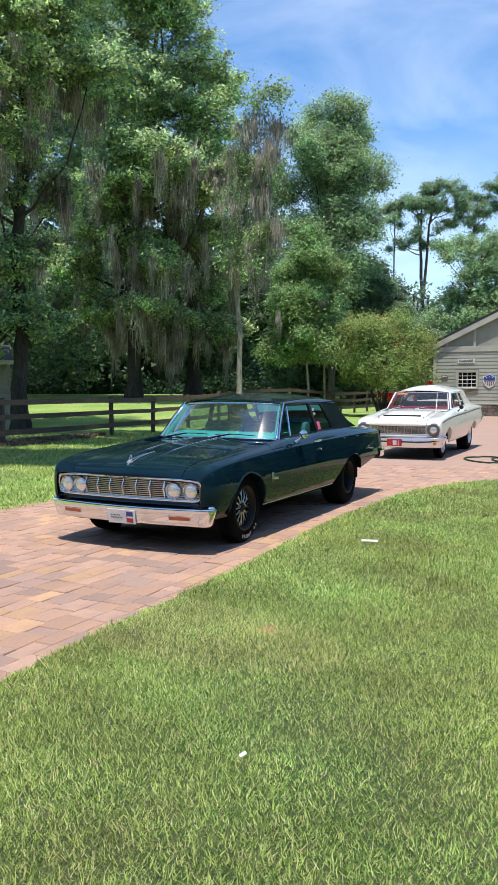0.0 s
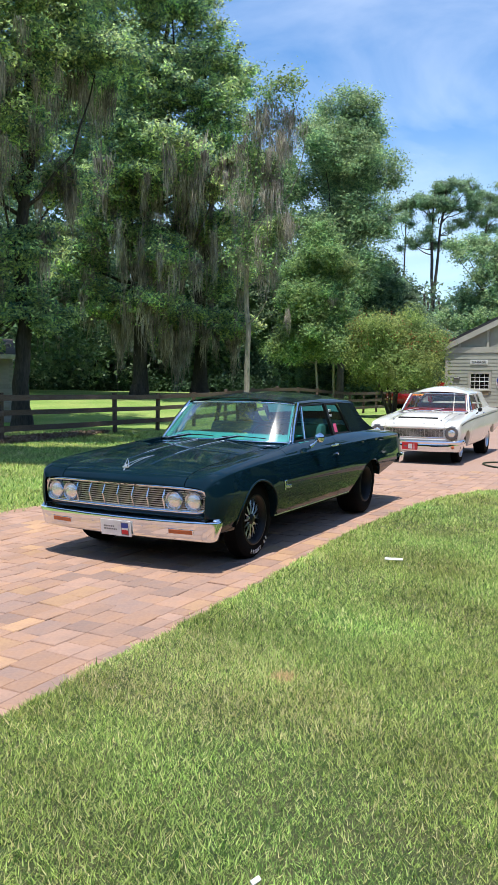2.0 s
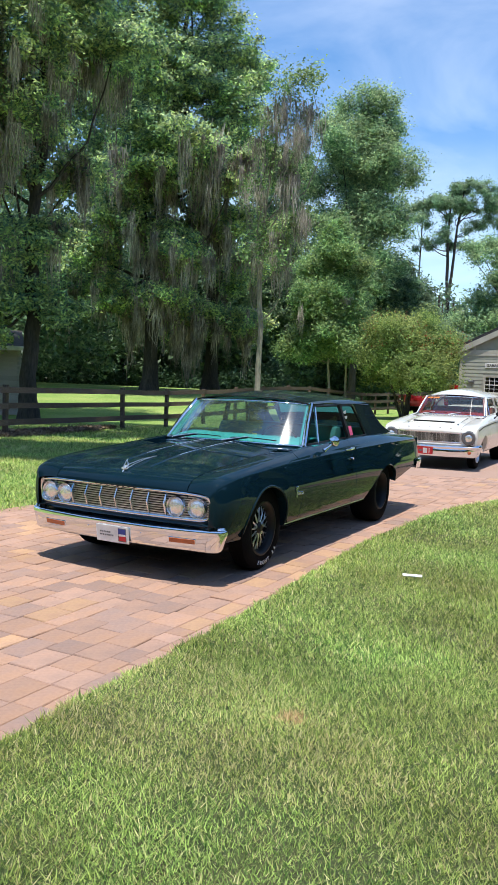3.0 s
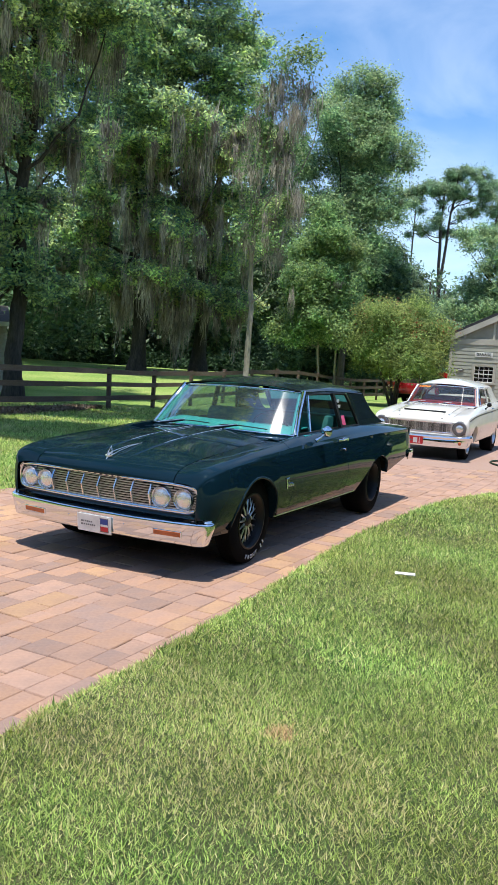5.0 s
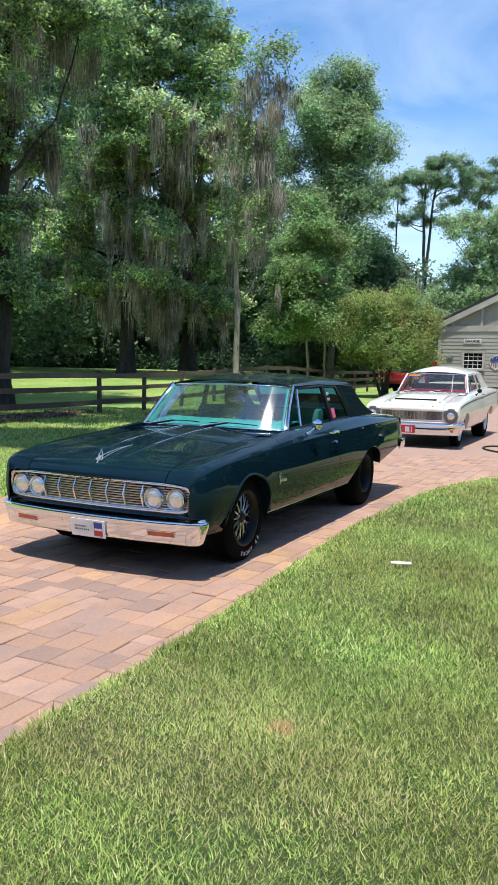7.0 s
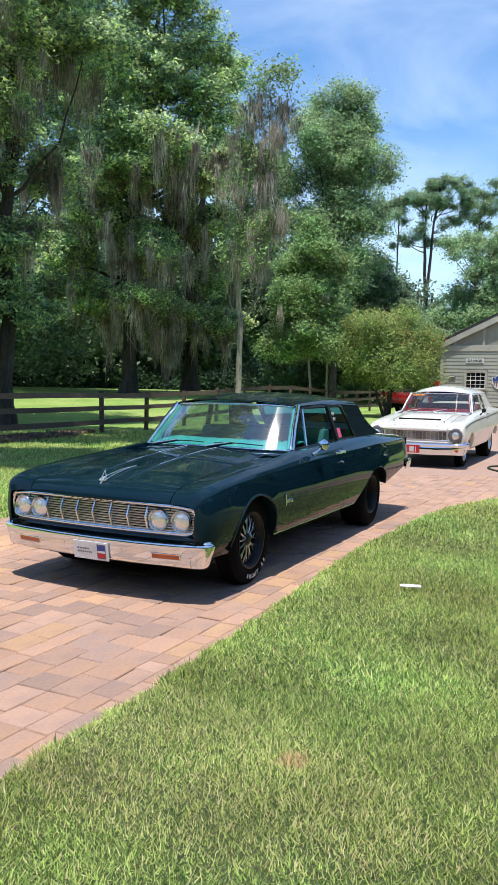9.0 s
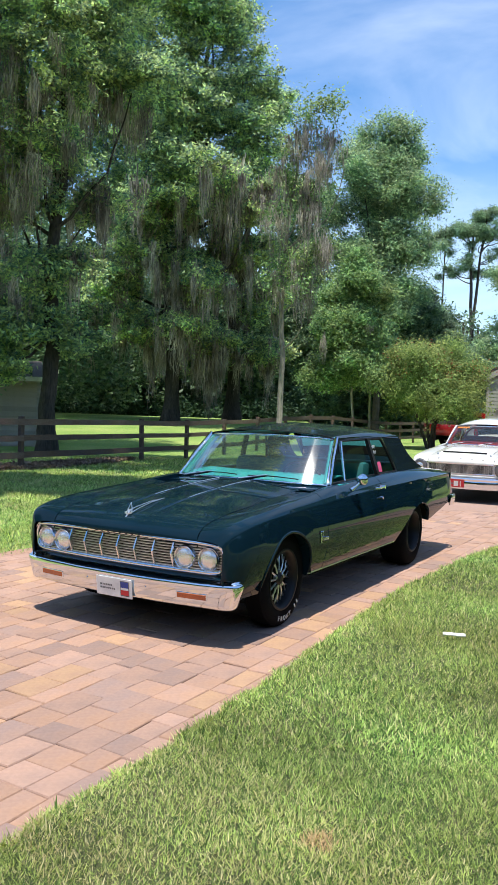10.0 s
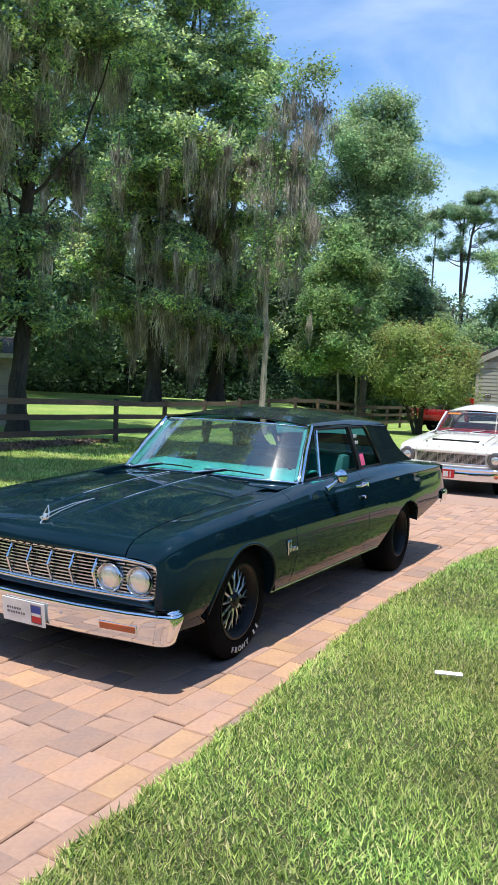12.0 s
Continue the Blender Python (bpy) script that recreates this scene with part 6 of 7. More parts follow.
def tree(seed, name, label, base, trunk_path, r0, blobs, n, leaf, clump, leafmat, barkmat, per=26, moss=None, limbs=True, deep=1.0, rust=0, extra_trunks=(), fork=(0.55, 0.8), solid=0.86, wide=0.46, flat=0.5):
    """A tree at base; trunk_path: offsets (dx, dy, z) up the stem; blobs: x, y, z, half width, half height."""
    rng = np.random.default_rng(seed)
    bx, by = base
    bz = gz(bx, by)
    t = thing(name, Matrix.Translation((bx, by, bz)), label, "tree")
    o = np.array([bx, by, bz])
    trunks = [trunk_path, *extra_trunks]
    for tp in trunks:
        pts = [Vector((dx, dy, z)) for dx, dy, z in tp]
        dense, rad = [], []
        for i in range(len(pts) - 1):
            for k in range(4):
                q = pts[i].lerp(pts[i + 1], k / 4)
                dense.append(q + Vector((rng.normal(0, 0.03), rng.normal(0, 0.03), 0)))
        dense.append(pts[-1])
        top = pts[-1].z
        for q in dense:
            f = max(q.z, 0) / top
            rad.append(r0 / len(trunks) ** 0.5 * ((1 - f) ** 0.7 * 0.8 + 0.2) + r0 * 0.55 * math.exp(-max(q.z, 0) / (r0 * 1.3 + 0.05)) / len(trunks))
        dense[0].z -= 0.15
        tv, tf = tube(dense, rad, 12)
        tv = [v + Vector((noise.noise(v * 1.7 + Vector((seed, 0, 0))), noise.noise(v * 1.7 + Vector((0, seed, 3))), 0)) * r0 * 0.16 for v in tv]
        part("trunk", (tv, tf), barkmat, t, smooth=80)
    loc = [(b[0] - o[0], b[1] + rng.normal(0, 0.5) * b[3] - o[1], b[2] - o[2], b[3], b[4]) for b in blobs]
    if limbs:
        pieces = []
        for b in loc:
            tp = trunks[int(rng.integers(len(trunks)))]
            zs = [q[2] for q in tp]
            za = min(max(b[2] * rng.uniform(*fork), zs[-1] * 0.3), zs[-1] * 0.97)
            st = (float(np.interp(za, zs, [q[0] for q in tp])), float(np.interp(za, zs, [q[1] for q in tp])), za)
            thin = 0.34 if r0 > 0.32 else 0.26
            pieces.append(limb(rng, st, b[:3], r0 * thin, r0 * 0.07))
            for _ in range(3):
                e = np.array(b[:3]) + rng.normal(0, 0.36, 3) * np.array([b[3], b[3], b[4]])
                pieces.append(limb(rng, b[:3], e, r0 * 0.10, r0 * 0.02, n=4))
        part("limb", joined(pieces), barkmat, t, smooth=80)
    c, nrm, twig = crown_points(rng, loc, n, clump, per, deep, solid, flat)
    v = leaf_blades(rng, c, nrm, leaf, leaf * wide)
    idx = None
    mats = [leafmat]
    if rust:
        mats = [leafmat, M_RUSTLEAF]
        idx = np.zeros(len(c), int)
        tops = np.repeat(rng.random(len(c) // per) < rust, per)
        idx[(tops[:len(c)]) & (c[:, 2] > np.median(c[:, 2]))] = 1
    quads_mesh("crown", v, leafmat, t, mats=mats, index=idx, per=3)
    if moss:
        count, longest, width, zlo, zhi = moss
        pool = twig[(twig[:, 2] > zlo - o[2]) & (twig[:, 2] < zhi - o[2])]
        if len(pool):
            an = pool[rng.integers(len(pool), size=count)] - np.array([0, 1, 0]) * rng.uniform(0.0, 0.9, (count, 1))
            quads_mesh("hanging_moss", moss_strips(rng, an, longest, width), M_MOSS, t, label="long grey hanging moss")
    return t


tree(11, "oak_tree", "large leaning oak with grey moss behind the fence", (-8.8, 27.3),
     [(0, 0, 0), (-0.05, 0, 1.5), (0.1, 0.1, 3.5), (-0.1, 0.3, 6.5), (0.3, 0.3, 10), (0.2, 0, 14)], 0.29,
     [(-10.5, 27.5, 14.0, 3.1, 2.2), (-8.1, 27.5, 14.4, 2.4, 1.8), (-6.5, 27.5, 12.6, 1.6, 1.0), (-8.8, 27.5, 11.7, 2.2, 1.2), (-10.2, 27.5, 8.8, 2.0, 1.2), (-9.4, 27.5, 10.2, 2.2, 1.5), (-11.5, 27.5, 11.6, 2.2, 1.6), (-9.0, 27.0, 6.0, 1.5, 1.0), (-9.3, 26.6, 4.4, 1.4, 0.7), (-10.4, 26.4, 4.0, 1.3, 0.7), (-7.9, 26.6, 3.9, 0.9, 0.6), (-11.8, 27.0, 3.9, 1.5, 0.8), (-10.5, 26.3, 3.4, 1.0, 0.5), (-7.6, 28.5, 8.8, 1.2, 0.7), (-12.6, 27.5, 5.6, 2.4, 1.8), (-10.9, 28.5, 4.7, 1.2, 0.8), (-9.9, 26.2, 3.1, 0.75, 0.6), (-10.8, 26.3, 2.7, 0.9, 0.6), (-12.0, 27.0, 17.0, 3.5, 2.0), (-7.5, 28.0, 17.0, 2.8, 1.6)],
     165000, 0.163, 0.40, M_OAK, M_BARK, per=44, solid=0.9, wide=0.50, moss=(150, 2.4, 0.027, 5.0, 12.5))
tree(10, "oak_tree", "wide oak overhanging the lawn beside the drive", (-13.5, 16.0),
     [(0, 0, 0), (0.2, 0, 3), (0.8, 0, 7), (1.5, 0, 11)], 0.4,
     [(-12.0, 16, 13.0, 3.0, 1.5), (-8.5, 17, 13.5, 2.6, 1.1), (-6.3, 14.5, 13.8, 2.0, 0.9), (-9.5, 12.0, 13.0, 2.5, 1.1), (-15.0, 14, 12.0, 3.0, 2.0), (-5.2, 18.5, 14.5, 1.8, 0.8), (-7.0, 11.0, 13.2, 2.0, 0.9), (-5.6, 16.0, 13.8, 1.7, 0.7), (-7.6, 19.5, 13.8, 2.0, 0.8), (-4.6, 13.2, 13.2, 1.5, 0.7), (-6.2, 22.5, 15.2, 2.0, 0.7), (-4.0, 20.6, 14.6, 1.4, 0.6), (-3.4, 22.8, 15.6, 1.3, 0.6)],
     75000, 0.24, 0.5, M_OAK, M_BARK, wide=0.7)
tree(12, "oak_tree", "tall spreading oak draped in grey moss in the pasture", (-7.95, 46.0),
     [(0, 0, 0), (0.1, 0, 3), (-0.2, 0, 7), (0.6, 0, 12), (1.2, 0, 18), (1.6, 0, 22)], 0.42,
     [(-9.4, 44, 21.9, 4.3, 3.0), (-5.9, 43, 22.8, 3.0, 2.3), (-4.3, 43, 20.2, 2.3, 1.7), (-6.9, 43, 17.7, 3.7, 2.0), (-3.2, 43, 16.4, 1.8, 1.7), (-10.5, 44, 14.3, 3.3, 1.7), (-6.6, 43, 13.3, 3.4, 1.7), (-2.9, 44, 12.6, 1.6, 1.2), (-8.9, 44, 10.1, 2.8, 1.2), (-6.0, 43, 8.5, 1.8, 1.0), (-11.2, 44, 8.8, 2.0, 1.3), (-13.0, 46, 18.0, 4.0, 3.0), (-9.6, 44, 6.3, 1.8, 1.0), (-7.0, 43.5, 6.2, 1.5, 0.8), (-8.5, 44, 18.2, 3.4, 2.4), (-8.4, 44, 13.0, 2.6, 1.8)],
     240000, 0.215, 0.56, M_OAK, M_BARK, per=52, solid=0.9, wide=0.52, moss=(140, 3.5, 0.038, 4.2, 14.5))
tree(13, "oak_tree", "old oak hung with grey moss in the pasture", (-4.75, 49.5),
     [(0, 0, 0), (0.1, 0, 4), (-0.3, 0, 9), (0.3, 0, 15)], 0.44,
     [(-5.0, 49, 15.4, 2.9, 2.2), (-1.9, 49, 15.0, 1.7, 1.7), (-4.7, 48, 11.2, 2.5, 1.4), (-7.6, 48, 7.0, 2.3, 1.0), (-5.1, 48, 5.8, 1.4, 0.8), (-12.7, 49, 7.2, 2.5, 1.0), (-2.7, 49, 20.6, 1.3, 0.9), (-1.0, 50, 11.0, 1.6, 1.8), (-3.0, 48, 5.6, 1.5, 0.8), (-6.2, 48, 4.6, 1.4, 0.7), (-3.4, 48.5, 8.4, 1.8, 1.2)],
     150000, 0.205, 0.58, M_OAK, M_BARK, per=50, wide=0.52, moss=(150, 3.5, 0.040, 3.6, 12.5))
tree(14, "snag_tree", "slender pale-barked tree with thick hanging moss at the fence", (-1.02, 32.2),
     [(0, 0, 0), (-0.06, 0, 3), (-0.14, 0, 6), (0.0, 0, 9), (0.35, 0, 11.5), (0.65, 0, 13.2)], 0.125,
     [(-0.1, 31.6, 13.2, 0.5, 0.4), (-0.8, 31.8, 12.1, 0.4, 0.5), (-0.3, 31.8, 9.9, 0.5, 0.5), (-1.5, 31.8, 9.3, 0.35, 0.4), (0.1, 31.8, 11.0, 0.4, 0.5), (0.5, 31.6, 13.4, 0.4, 0.3), (0.3, 31.8, 8.2, 0.4, 0.3), (-1.2, 31.8, 11.0, 0.4, 0.4), (-0.9, 31.8, 7.6, 0.5, 0.3), (-1.5, 31.8, 6.8, 0.4, 0.2), (-0.4, 31.8, 6.6, 0.35, 0.2), (0.6, 31.8, 12.2, 0.3, 0.4)],
     7000, 0.14, 0.5, M_LIGHT, M_PALEBARK, per=22, wide=0.55, solid=1.5, flat=0.9, moss=(58, 1.9, 0.018, 6.0, 13.0))
tree(15, "cypress_tree", "tall feathery green tree standing above the woods", (4.6, 55),
     [(0, 0, 0), (0.1, 0, 6), (0, 0, 12), (0.5, 0, 19)], 0.27,
     [(3.4, 55, 20.6, 1.0, 0.9), (5.3, 55, 21.0, 1.3, 0.9), (6.5, 55, 18.0, 0.9, 1.0), (4.4, 55, 18.9, 1.3, 1.2), (5.7, 55, 18.0, 1.2, 1.2), (3.2, 55, 17.4, 1.3, 1.3), (5.0, 55, 14.5, 2.4, 2.4), (4.9, 55, 11, 2.3, 2.5), (2.2, 55, 12.5, 1.5, 2.2), (1.6, 55, 9.5, 1.5, 2.0), (4.0, 55, 7.0, 2.4, 2.0), (2.3, 55, 19.1, 0.9, 1.2), (5.0, 55, 19.6, 1.1, 1.0), (6.4, 55, 19.6, 0.9, 1.0), (3.5, 55, 16.6, 2.2, 1.8), (5.8, 55, 16.2, 1.8, 1.8), (7.8, 55, 16.2, 1.1, 1.1), (6.7, 55, 13.1, 1.3, 1.7), (4.3, 55, 13.1, 2.2, 1.8), (1.1, 55, 15.8, 1.3, 1.6), (5.1, 55, 10.0, 2.0, 1.6), (6.7, 55, 10.3, 1.2, 1.2)],
     140000, 0.19, 0.66, M_CYP, M_BARK, per=34, wide=0.55, flat=1.0, solid=0.75, moss=(12, 1.5, 0.028, 8.0, 15.0))
tree(16, "sapling_tree", "young leafy green tree with thin stems behind the fence", (2.35, 42.3),
     [(0, 0, 0), (-0.05, 0, 2.5), (0.05, 0, 5), (0, 0, 8.6)], 0.11,
     [(2.3, 42, 8.3, 1.5, 1.2), (2.4, 42, 6.2, 1.7, 1.6), (2.4, 42, 9.6, 0.8, 0.7), (1.5, 42, 6.2, 1.5, 1.3), (3.2, 42, 6.5, 1.2, 1.3), (2.8, 42, 4.4, 1.7, 1.1), (1.1, 42, 4.0, 1.1, 1.2), (3.7, 42, 4.6, 0.8, 1.0)],
     95000, 0.145, 0.46, M_LIGHT, M_PALEBARK, per=44, wide=0.55, flat=0.9, moss=(14, 1.6, 0.02, 3.5, 7.0), extra_trunks=([(0.9, 0.2, 0), (0.85, 0.2, 3), (0.5, 0, 6)],))
tree(17, "crape_myrtle", "rounded olive-green crape myrtle with several stems beside the drive", (6.1, 40.2),
     [(0, 0, 0), (-0.15, 0, 1.2), (-0.7, 0, 3.8)], 0.17,
     [(6.1, 40, 4.4, 1.7, 1.0), (4.8, 40, 3.6, 1.2, 1.1), (7.5, 40, 3.6, 1.2, 1.1), (6.1, 40, 3.1, 1.9, 0.9), (8.0, 40, 3.9, 0.8, 0.8), (6.3, 40, 3.9, 2.1, 1.2), (5.2, 40, 4.8, 0.8, 0.5), (4.4, 40, 3.0, 0.6, 0.6), (7.0, 40, 2.8, 1.2, 0.6), (5.1, 40, 2.4, 1.1, 0.7), (7.4, 40, 2.3, 1.0, 0.6), (6.2, 39.5, 2.5, 1.2, 0.6)],
     72000, 0.115, 0.46, M_MYRTLE, M_BARK, per=30, wide=0.5, solid=0.95, flat=0.9, rust=0.05, extra_trunks=([(0.1, 0, 0), (0.25, 0.1, 1.3), (1.0, 0, 4.0)], [(-0.1, 0.1, 0), (-0.5, 0, 1.1), (-1.3, 0, 3.2)], [(0.05, -0.1, 0), (0.1, -0.1, 1.5), (0.1, 0, 4.4)]))


def needle_tree(seed, base, stem, r0, tufts, label, full=1000):
    """A tall bare-stemmed pine; stem: (dx, z) up the trunk; tufts: x, z, half width of each needle mass."""
    by = base[1]
    rng = random.Random(seed)
    blobs = [(x, by + rng.uniform(-1.2, 1.2), z, w * 1.05, w * 0.66) for x, z, w in tufts]
    return tree(seed, "pine_tree", label, base, [(dx, 0, z) for dx, z in stem], r0, blobs, full * len(blobs), 0.42, 0.55, M_PINE, M_PINEBARK, per=40, fork=(0.88, 0.97), solid=0.80, wide=0.20, flat=0.7)


needle_tree(21, (17.9, 89), [(0, 0), (-0.2, 10), (-0.6, 17), (-0.4, 22.8)], 0.27,
            [(16.5, 22.7, 1.1), (17.7, 23.2, 1.2), (15.9, 23.0, 0.8), (17.2, 21.2, 0.6), (16.7, 18.9, 0.9), (15.7, 18.2, 0.8), (17.9, 18.4, 0.7), (14.9, 18.5, 0.6), (17.0, 20.0, 0.4), (18.4, 22.2, 0.8)],
            "tall longleaf pine with a bare trunk against the sky")
needle_tree(22, (17.6, 89.5), [(0, 0), (0.1, 10), (0.7, 18), (1.3, 23.6)], 0.27,
            [(19.3, 24.7, 1.2), (20.8, 24.1, 1.2), (18.2, 24.3, 1.0), (20.0, 22.9, 1.1), (21.7, 22.4, 0.9), (18.8, 22.6, 0.7), (20.8, 21.0, 0.9), (19.5, 19.8, 0.6), (22.2, 23.2, 0.6), (21.6, 21.2, 0.5), (18.9, 18.3, 0.5)],
            "tall longleaf pine with spreading crown against the sky")
needle_tree(23, (14.7, 90), [(0, 0), (-0.2, 14), (-0.1, 18), (-0.1, 22.6)], 0.15,
            [(14.5, 22.8, 0.7), (13.6, 22.4, 0.6), (15.5, 23.2, 0.6), (14.0, 20.8, 0.4), (15.2, 20.5, 0.4), (13.9, 17.8, 0.35), (14.9, 21.6, 0.4)],
            "slim young pine beside taller pines", full=800)
needle_tree(27, (23.9, 91), [(0, 0), (-0.2, 10), (-0.2, 18), (0.4, 23.0)], 0.20,
            [(23.2, 24.0, 1.1), (24.7, 23.9, 1.1), (22.4, 22.6, 0.9), (25.7, 24.8, 0.9), (23.9, 22.0, 1.0), (25.2, 22.1, 0.9), (22.8, 21.0, 0.8), (26.4, 22.9, 0.8), (24.4, 20.4, 0.8), (23.3, 19.2, 0.6)],
            "tall pine rising behind the garage")
needle_tree(29, (28.9, 91), [(0, 0), (-0.1, 12), (-0.3, 19), (-0.4, 25.0)], 0.22,
            [(27.6, 26.1, 1.1), (28.8, 25.6, 1.1), (26.9, 24.9, 0.8), (28.4, 23.8, 1.1), (29.8, 24.4, 1.0), (27.3, 22.4, 0.7), (29.2, 21.6, 0.9), (28.0, 20.2, 0.7)],
            "tall crooked pine beside other pines over the garage")
tree(24, "woodland_tree", "broad light-green tree behind the garage", (17.6, 62),
     [(0, 0, 0), (0, 0, 5), (-0.3, 0, 9), (-0.6, 0, 12.5)], 0.26,
     [(14.3, 62, 12.9, 0.8, 0.6), (16.1, 62, 13.2, 1.0, 0.7), (17.8, 62, 13.3, 1.1, 0.8), (14.0, 62, 11.9, 0.7, 0.4), (15.7, 62, 12.0, 0.8, 0.5), (17.5, 62, 12.0, 0.9, 0.6), (19.3, 62, 12.6, 1.0, 1.0), (19.0, 62, 10.8, 1.0, 0.9), (15.0, 62, 8.8, 1.3, 0.9), (16.8, 62, 9.2, 1.4, 1.1), (18.5, 62, 8.4, 1.5, 1.1), (15.4, 62, 7.0, 1.6, 1.1), (13.5, 62, 7.0, 1.0, 0.8), (17.4, 62, 6.6, 1.8, 1.2), (20.9, 62, 10.0, 2.0, 2.6), (13.8, 62, 5.2, 1.4, 1.0), (16.9, 62, 10.9, 1.2, 0.8), (18.4, 62, 10.2, 1.2, 0.9), (15.6, 62, 10.4, 0.8, 0.6)],
     62000, 0.20, 0.6, M_CYP, M_BARK, per=40, wide=0.55, flat=0.9, solid=0.8)
tree(25, "woodland_tree", "dense mid-green tree at the edge of the woods", (8.6, 58),
     [(0, 0, 0), (0, 0, 5), (0, 0, 8.6)], 0.28,
     [(8.7, 58, 8.9, 1.4, 1.1), (7.3, 58, 8.4, 2.0, 1.8), (9.6, 58, 7.5, 1.1, 1.5), (8.8, 58, 5.4, 2.4, 2.0), (10.9, 58, 5.6, 1.4, 1.6), (13.2, 60, 4.4, 1.9, 1.5)],
     65000, 0.20, 0.55, M_FAR, M_BARK, per=40, wide=0.6)
tree(28, "woodland_tree", "tall mid-green tree deeper in the woods", (10.2, 66),
     [(0, 0, 0), (0, 0, 5), (-0.4, 0, 8.6)], 0.26,
     [(9.6, 66, 10.0, 1.9, 1.6), (7.8, 66, 9.2, 2.2, 2.2), (10.9, 67, 8.2, 1.3, 1.2), (13.6, 67, 5.0, 2.2, 1.6), (10.2, 66, 6.6, 2.4, 2.0)],
     50000, 0.23, 0.6, M_FAR, M_BARK, per=40, wide=0.6, flat=0.8)
tree(26, "woodland_tree", "dark leafy tree under the taller crowns", (3.0, 60),
     [(0, 0, 0), (0, 0, 4), (0, 0, 8)], 0.25,
     [(4.2, 61, 2.4, 2.2, 1.9), (6.8, 62, 3.0, 2.4, 2.4), (1.6, 61, 2.2, 1.8, 1.6), (5.4, 60, 7.1, 2.4, 2.4), (2.9, 60, 5.0, 2.1, 2.0), (0.3, 60, 5.8, 2.1, 2.4), (-1.5, 61, 9.0, 2.2, 2.5)],
     60000, 0.22, 0.6, M_FAR, M_BARK, per=40, wide=0.6)


def far_woods():
    """The closing belt of woods round the pasture, and an unseen belt added for reflections."""
    rng = np.random.default_rng(31)
    w = tagged(new("far_woods"), "dense green woods closing the far side of the pasture, plus an added unseen belt nearer", "woods", kind="stuff")
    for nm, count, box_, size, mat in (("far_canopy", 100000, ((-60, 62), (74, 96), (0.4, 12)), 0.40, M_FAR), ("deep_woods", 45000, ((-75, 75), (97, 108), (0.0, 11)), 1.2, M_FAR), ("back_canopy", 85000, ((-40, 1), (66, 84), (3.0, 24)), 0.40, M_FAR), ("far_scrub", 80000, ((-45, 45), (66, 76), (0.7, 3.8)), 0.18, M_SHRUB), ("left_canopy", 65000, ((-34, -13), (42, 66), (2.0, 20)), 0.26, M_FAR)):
        k = count // 40
        (xa, xb), (ya, yb), (za, zb) = box_
        x, y = rng.uniform(xa, xb, k), rng.uniform(ya, yb, k)
        hgt = zb * (0.72 + 0.28 * np.sin(x * 0.31 + 1.0) * np.cos(x * 0.13))
        if nm == "far_canopy":
            hgt = np.where((x > 11) & (x < 24), 11.2 + 0.8 * np.sin(x * 1.7), hgt)
        z = za + (hgt - za) * rng.uniform(0, 1, k) ** 0.75
        tw = np.stack([x, y, z], axis=1)
        c = np.repeat(tw, 40, axis=0) + rng.normal(0, 0.55, (k * 40, 3)) * np.array([1.2, 1.2, 0.8])
        nr = np.tile(np.array([0, -0.3, 0.7]), (len(c), 1))
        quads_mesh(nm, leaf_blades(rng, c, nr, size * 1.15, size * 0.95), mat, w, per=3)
    # added belt out of view, there to darken what the car sides mirror
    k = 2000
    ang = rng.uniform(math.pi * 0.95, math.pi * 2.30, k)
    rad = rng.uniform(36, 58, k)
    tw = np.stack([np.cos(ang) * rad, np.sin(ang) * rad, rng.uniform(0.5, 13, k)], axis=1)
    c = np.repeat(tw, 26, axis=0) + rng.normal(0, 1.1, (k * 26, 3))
    quads_mesh("unseen_reflection_canopy", leaf_blades(rng, c, np.tile(np.array([0, 0.3, 0.7]), (len(c), 1)), 3.0, 2.8), M_DEEP, w, per=3)
    pieces = []
    for k in range(60):
        x, y = rng.uniform(-45, 45), rng.uniform(70, 92)
        z = gz(x, y)
        pieces.append(tube([(x, y, z - 0.2), (x + rng.normal(0, 0.2), y, z + 5), (x + rng.normal(0, 0.5), y, z + 10)], [0.28, 0.2, 0.1], 6))
    part("far_trunks", joined(pieces), M_BARK, w)


far_woods()

# bed of fallen leaves along the fence under the near oak
def litter_half(s_):
    """Half width of the bed, s_ metres along the fence."""
    return 0.62 * max(1 - abs(s_ - 1.2) / 4.4, 0.0) ** 0.5 * (1 + 0.22 * math.sin(2.3 * s_) + 0.12 * math.sin(5.1 * s_ + 1))


LITTER_A, LITTER_D = Vector((-7.20, 20.2, 0)), Vector((0.339, 0.941, 0))
rows = []
for s_ in np.linspace(-3.1, 5.5, 36):
    o = LITTER_A + LITTER_D * float(s_)
    row = []
    for u in np.linspace(-1, 1, 9):
        q = o + Vector((LITTER_D.y, -LITTER_D.x, 0)) * float(u * litter_half(s_))
        row.append((q.x, q.y, gz(q.x, q.y) - 0.012 + 0.065 * (1 - u * u) + 0.012 * math.sin(q.x * 9) * math.sin(q.y * 7)))
    rows.append(row)
bed = tagged(part("leaf_bed", grid(rows), M_MULCH, smooth=60), "bed of brown fallen leaves and mulch along the fence", "ground", kind="structure")
rng = np.random.default_rng(77)
s_ = rng.uniform(-3.0, 5.4, 5200)
u = rng.uniform(-1.05, 1.05, 5200) * np.array([litter_half(q) for q in s_])
c = np.stack([LITTER_A.x + LITTER_D.x * s_ + LITTER_D.y * u, LITTER_A.y + LITTER_D.y * s_ - LITTER_D.x * u, rng.uniform(0.03, 0.085, 5200)], axis=1)
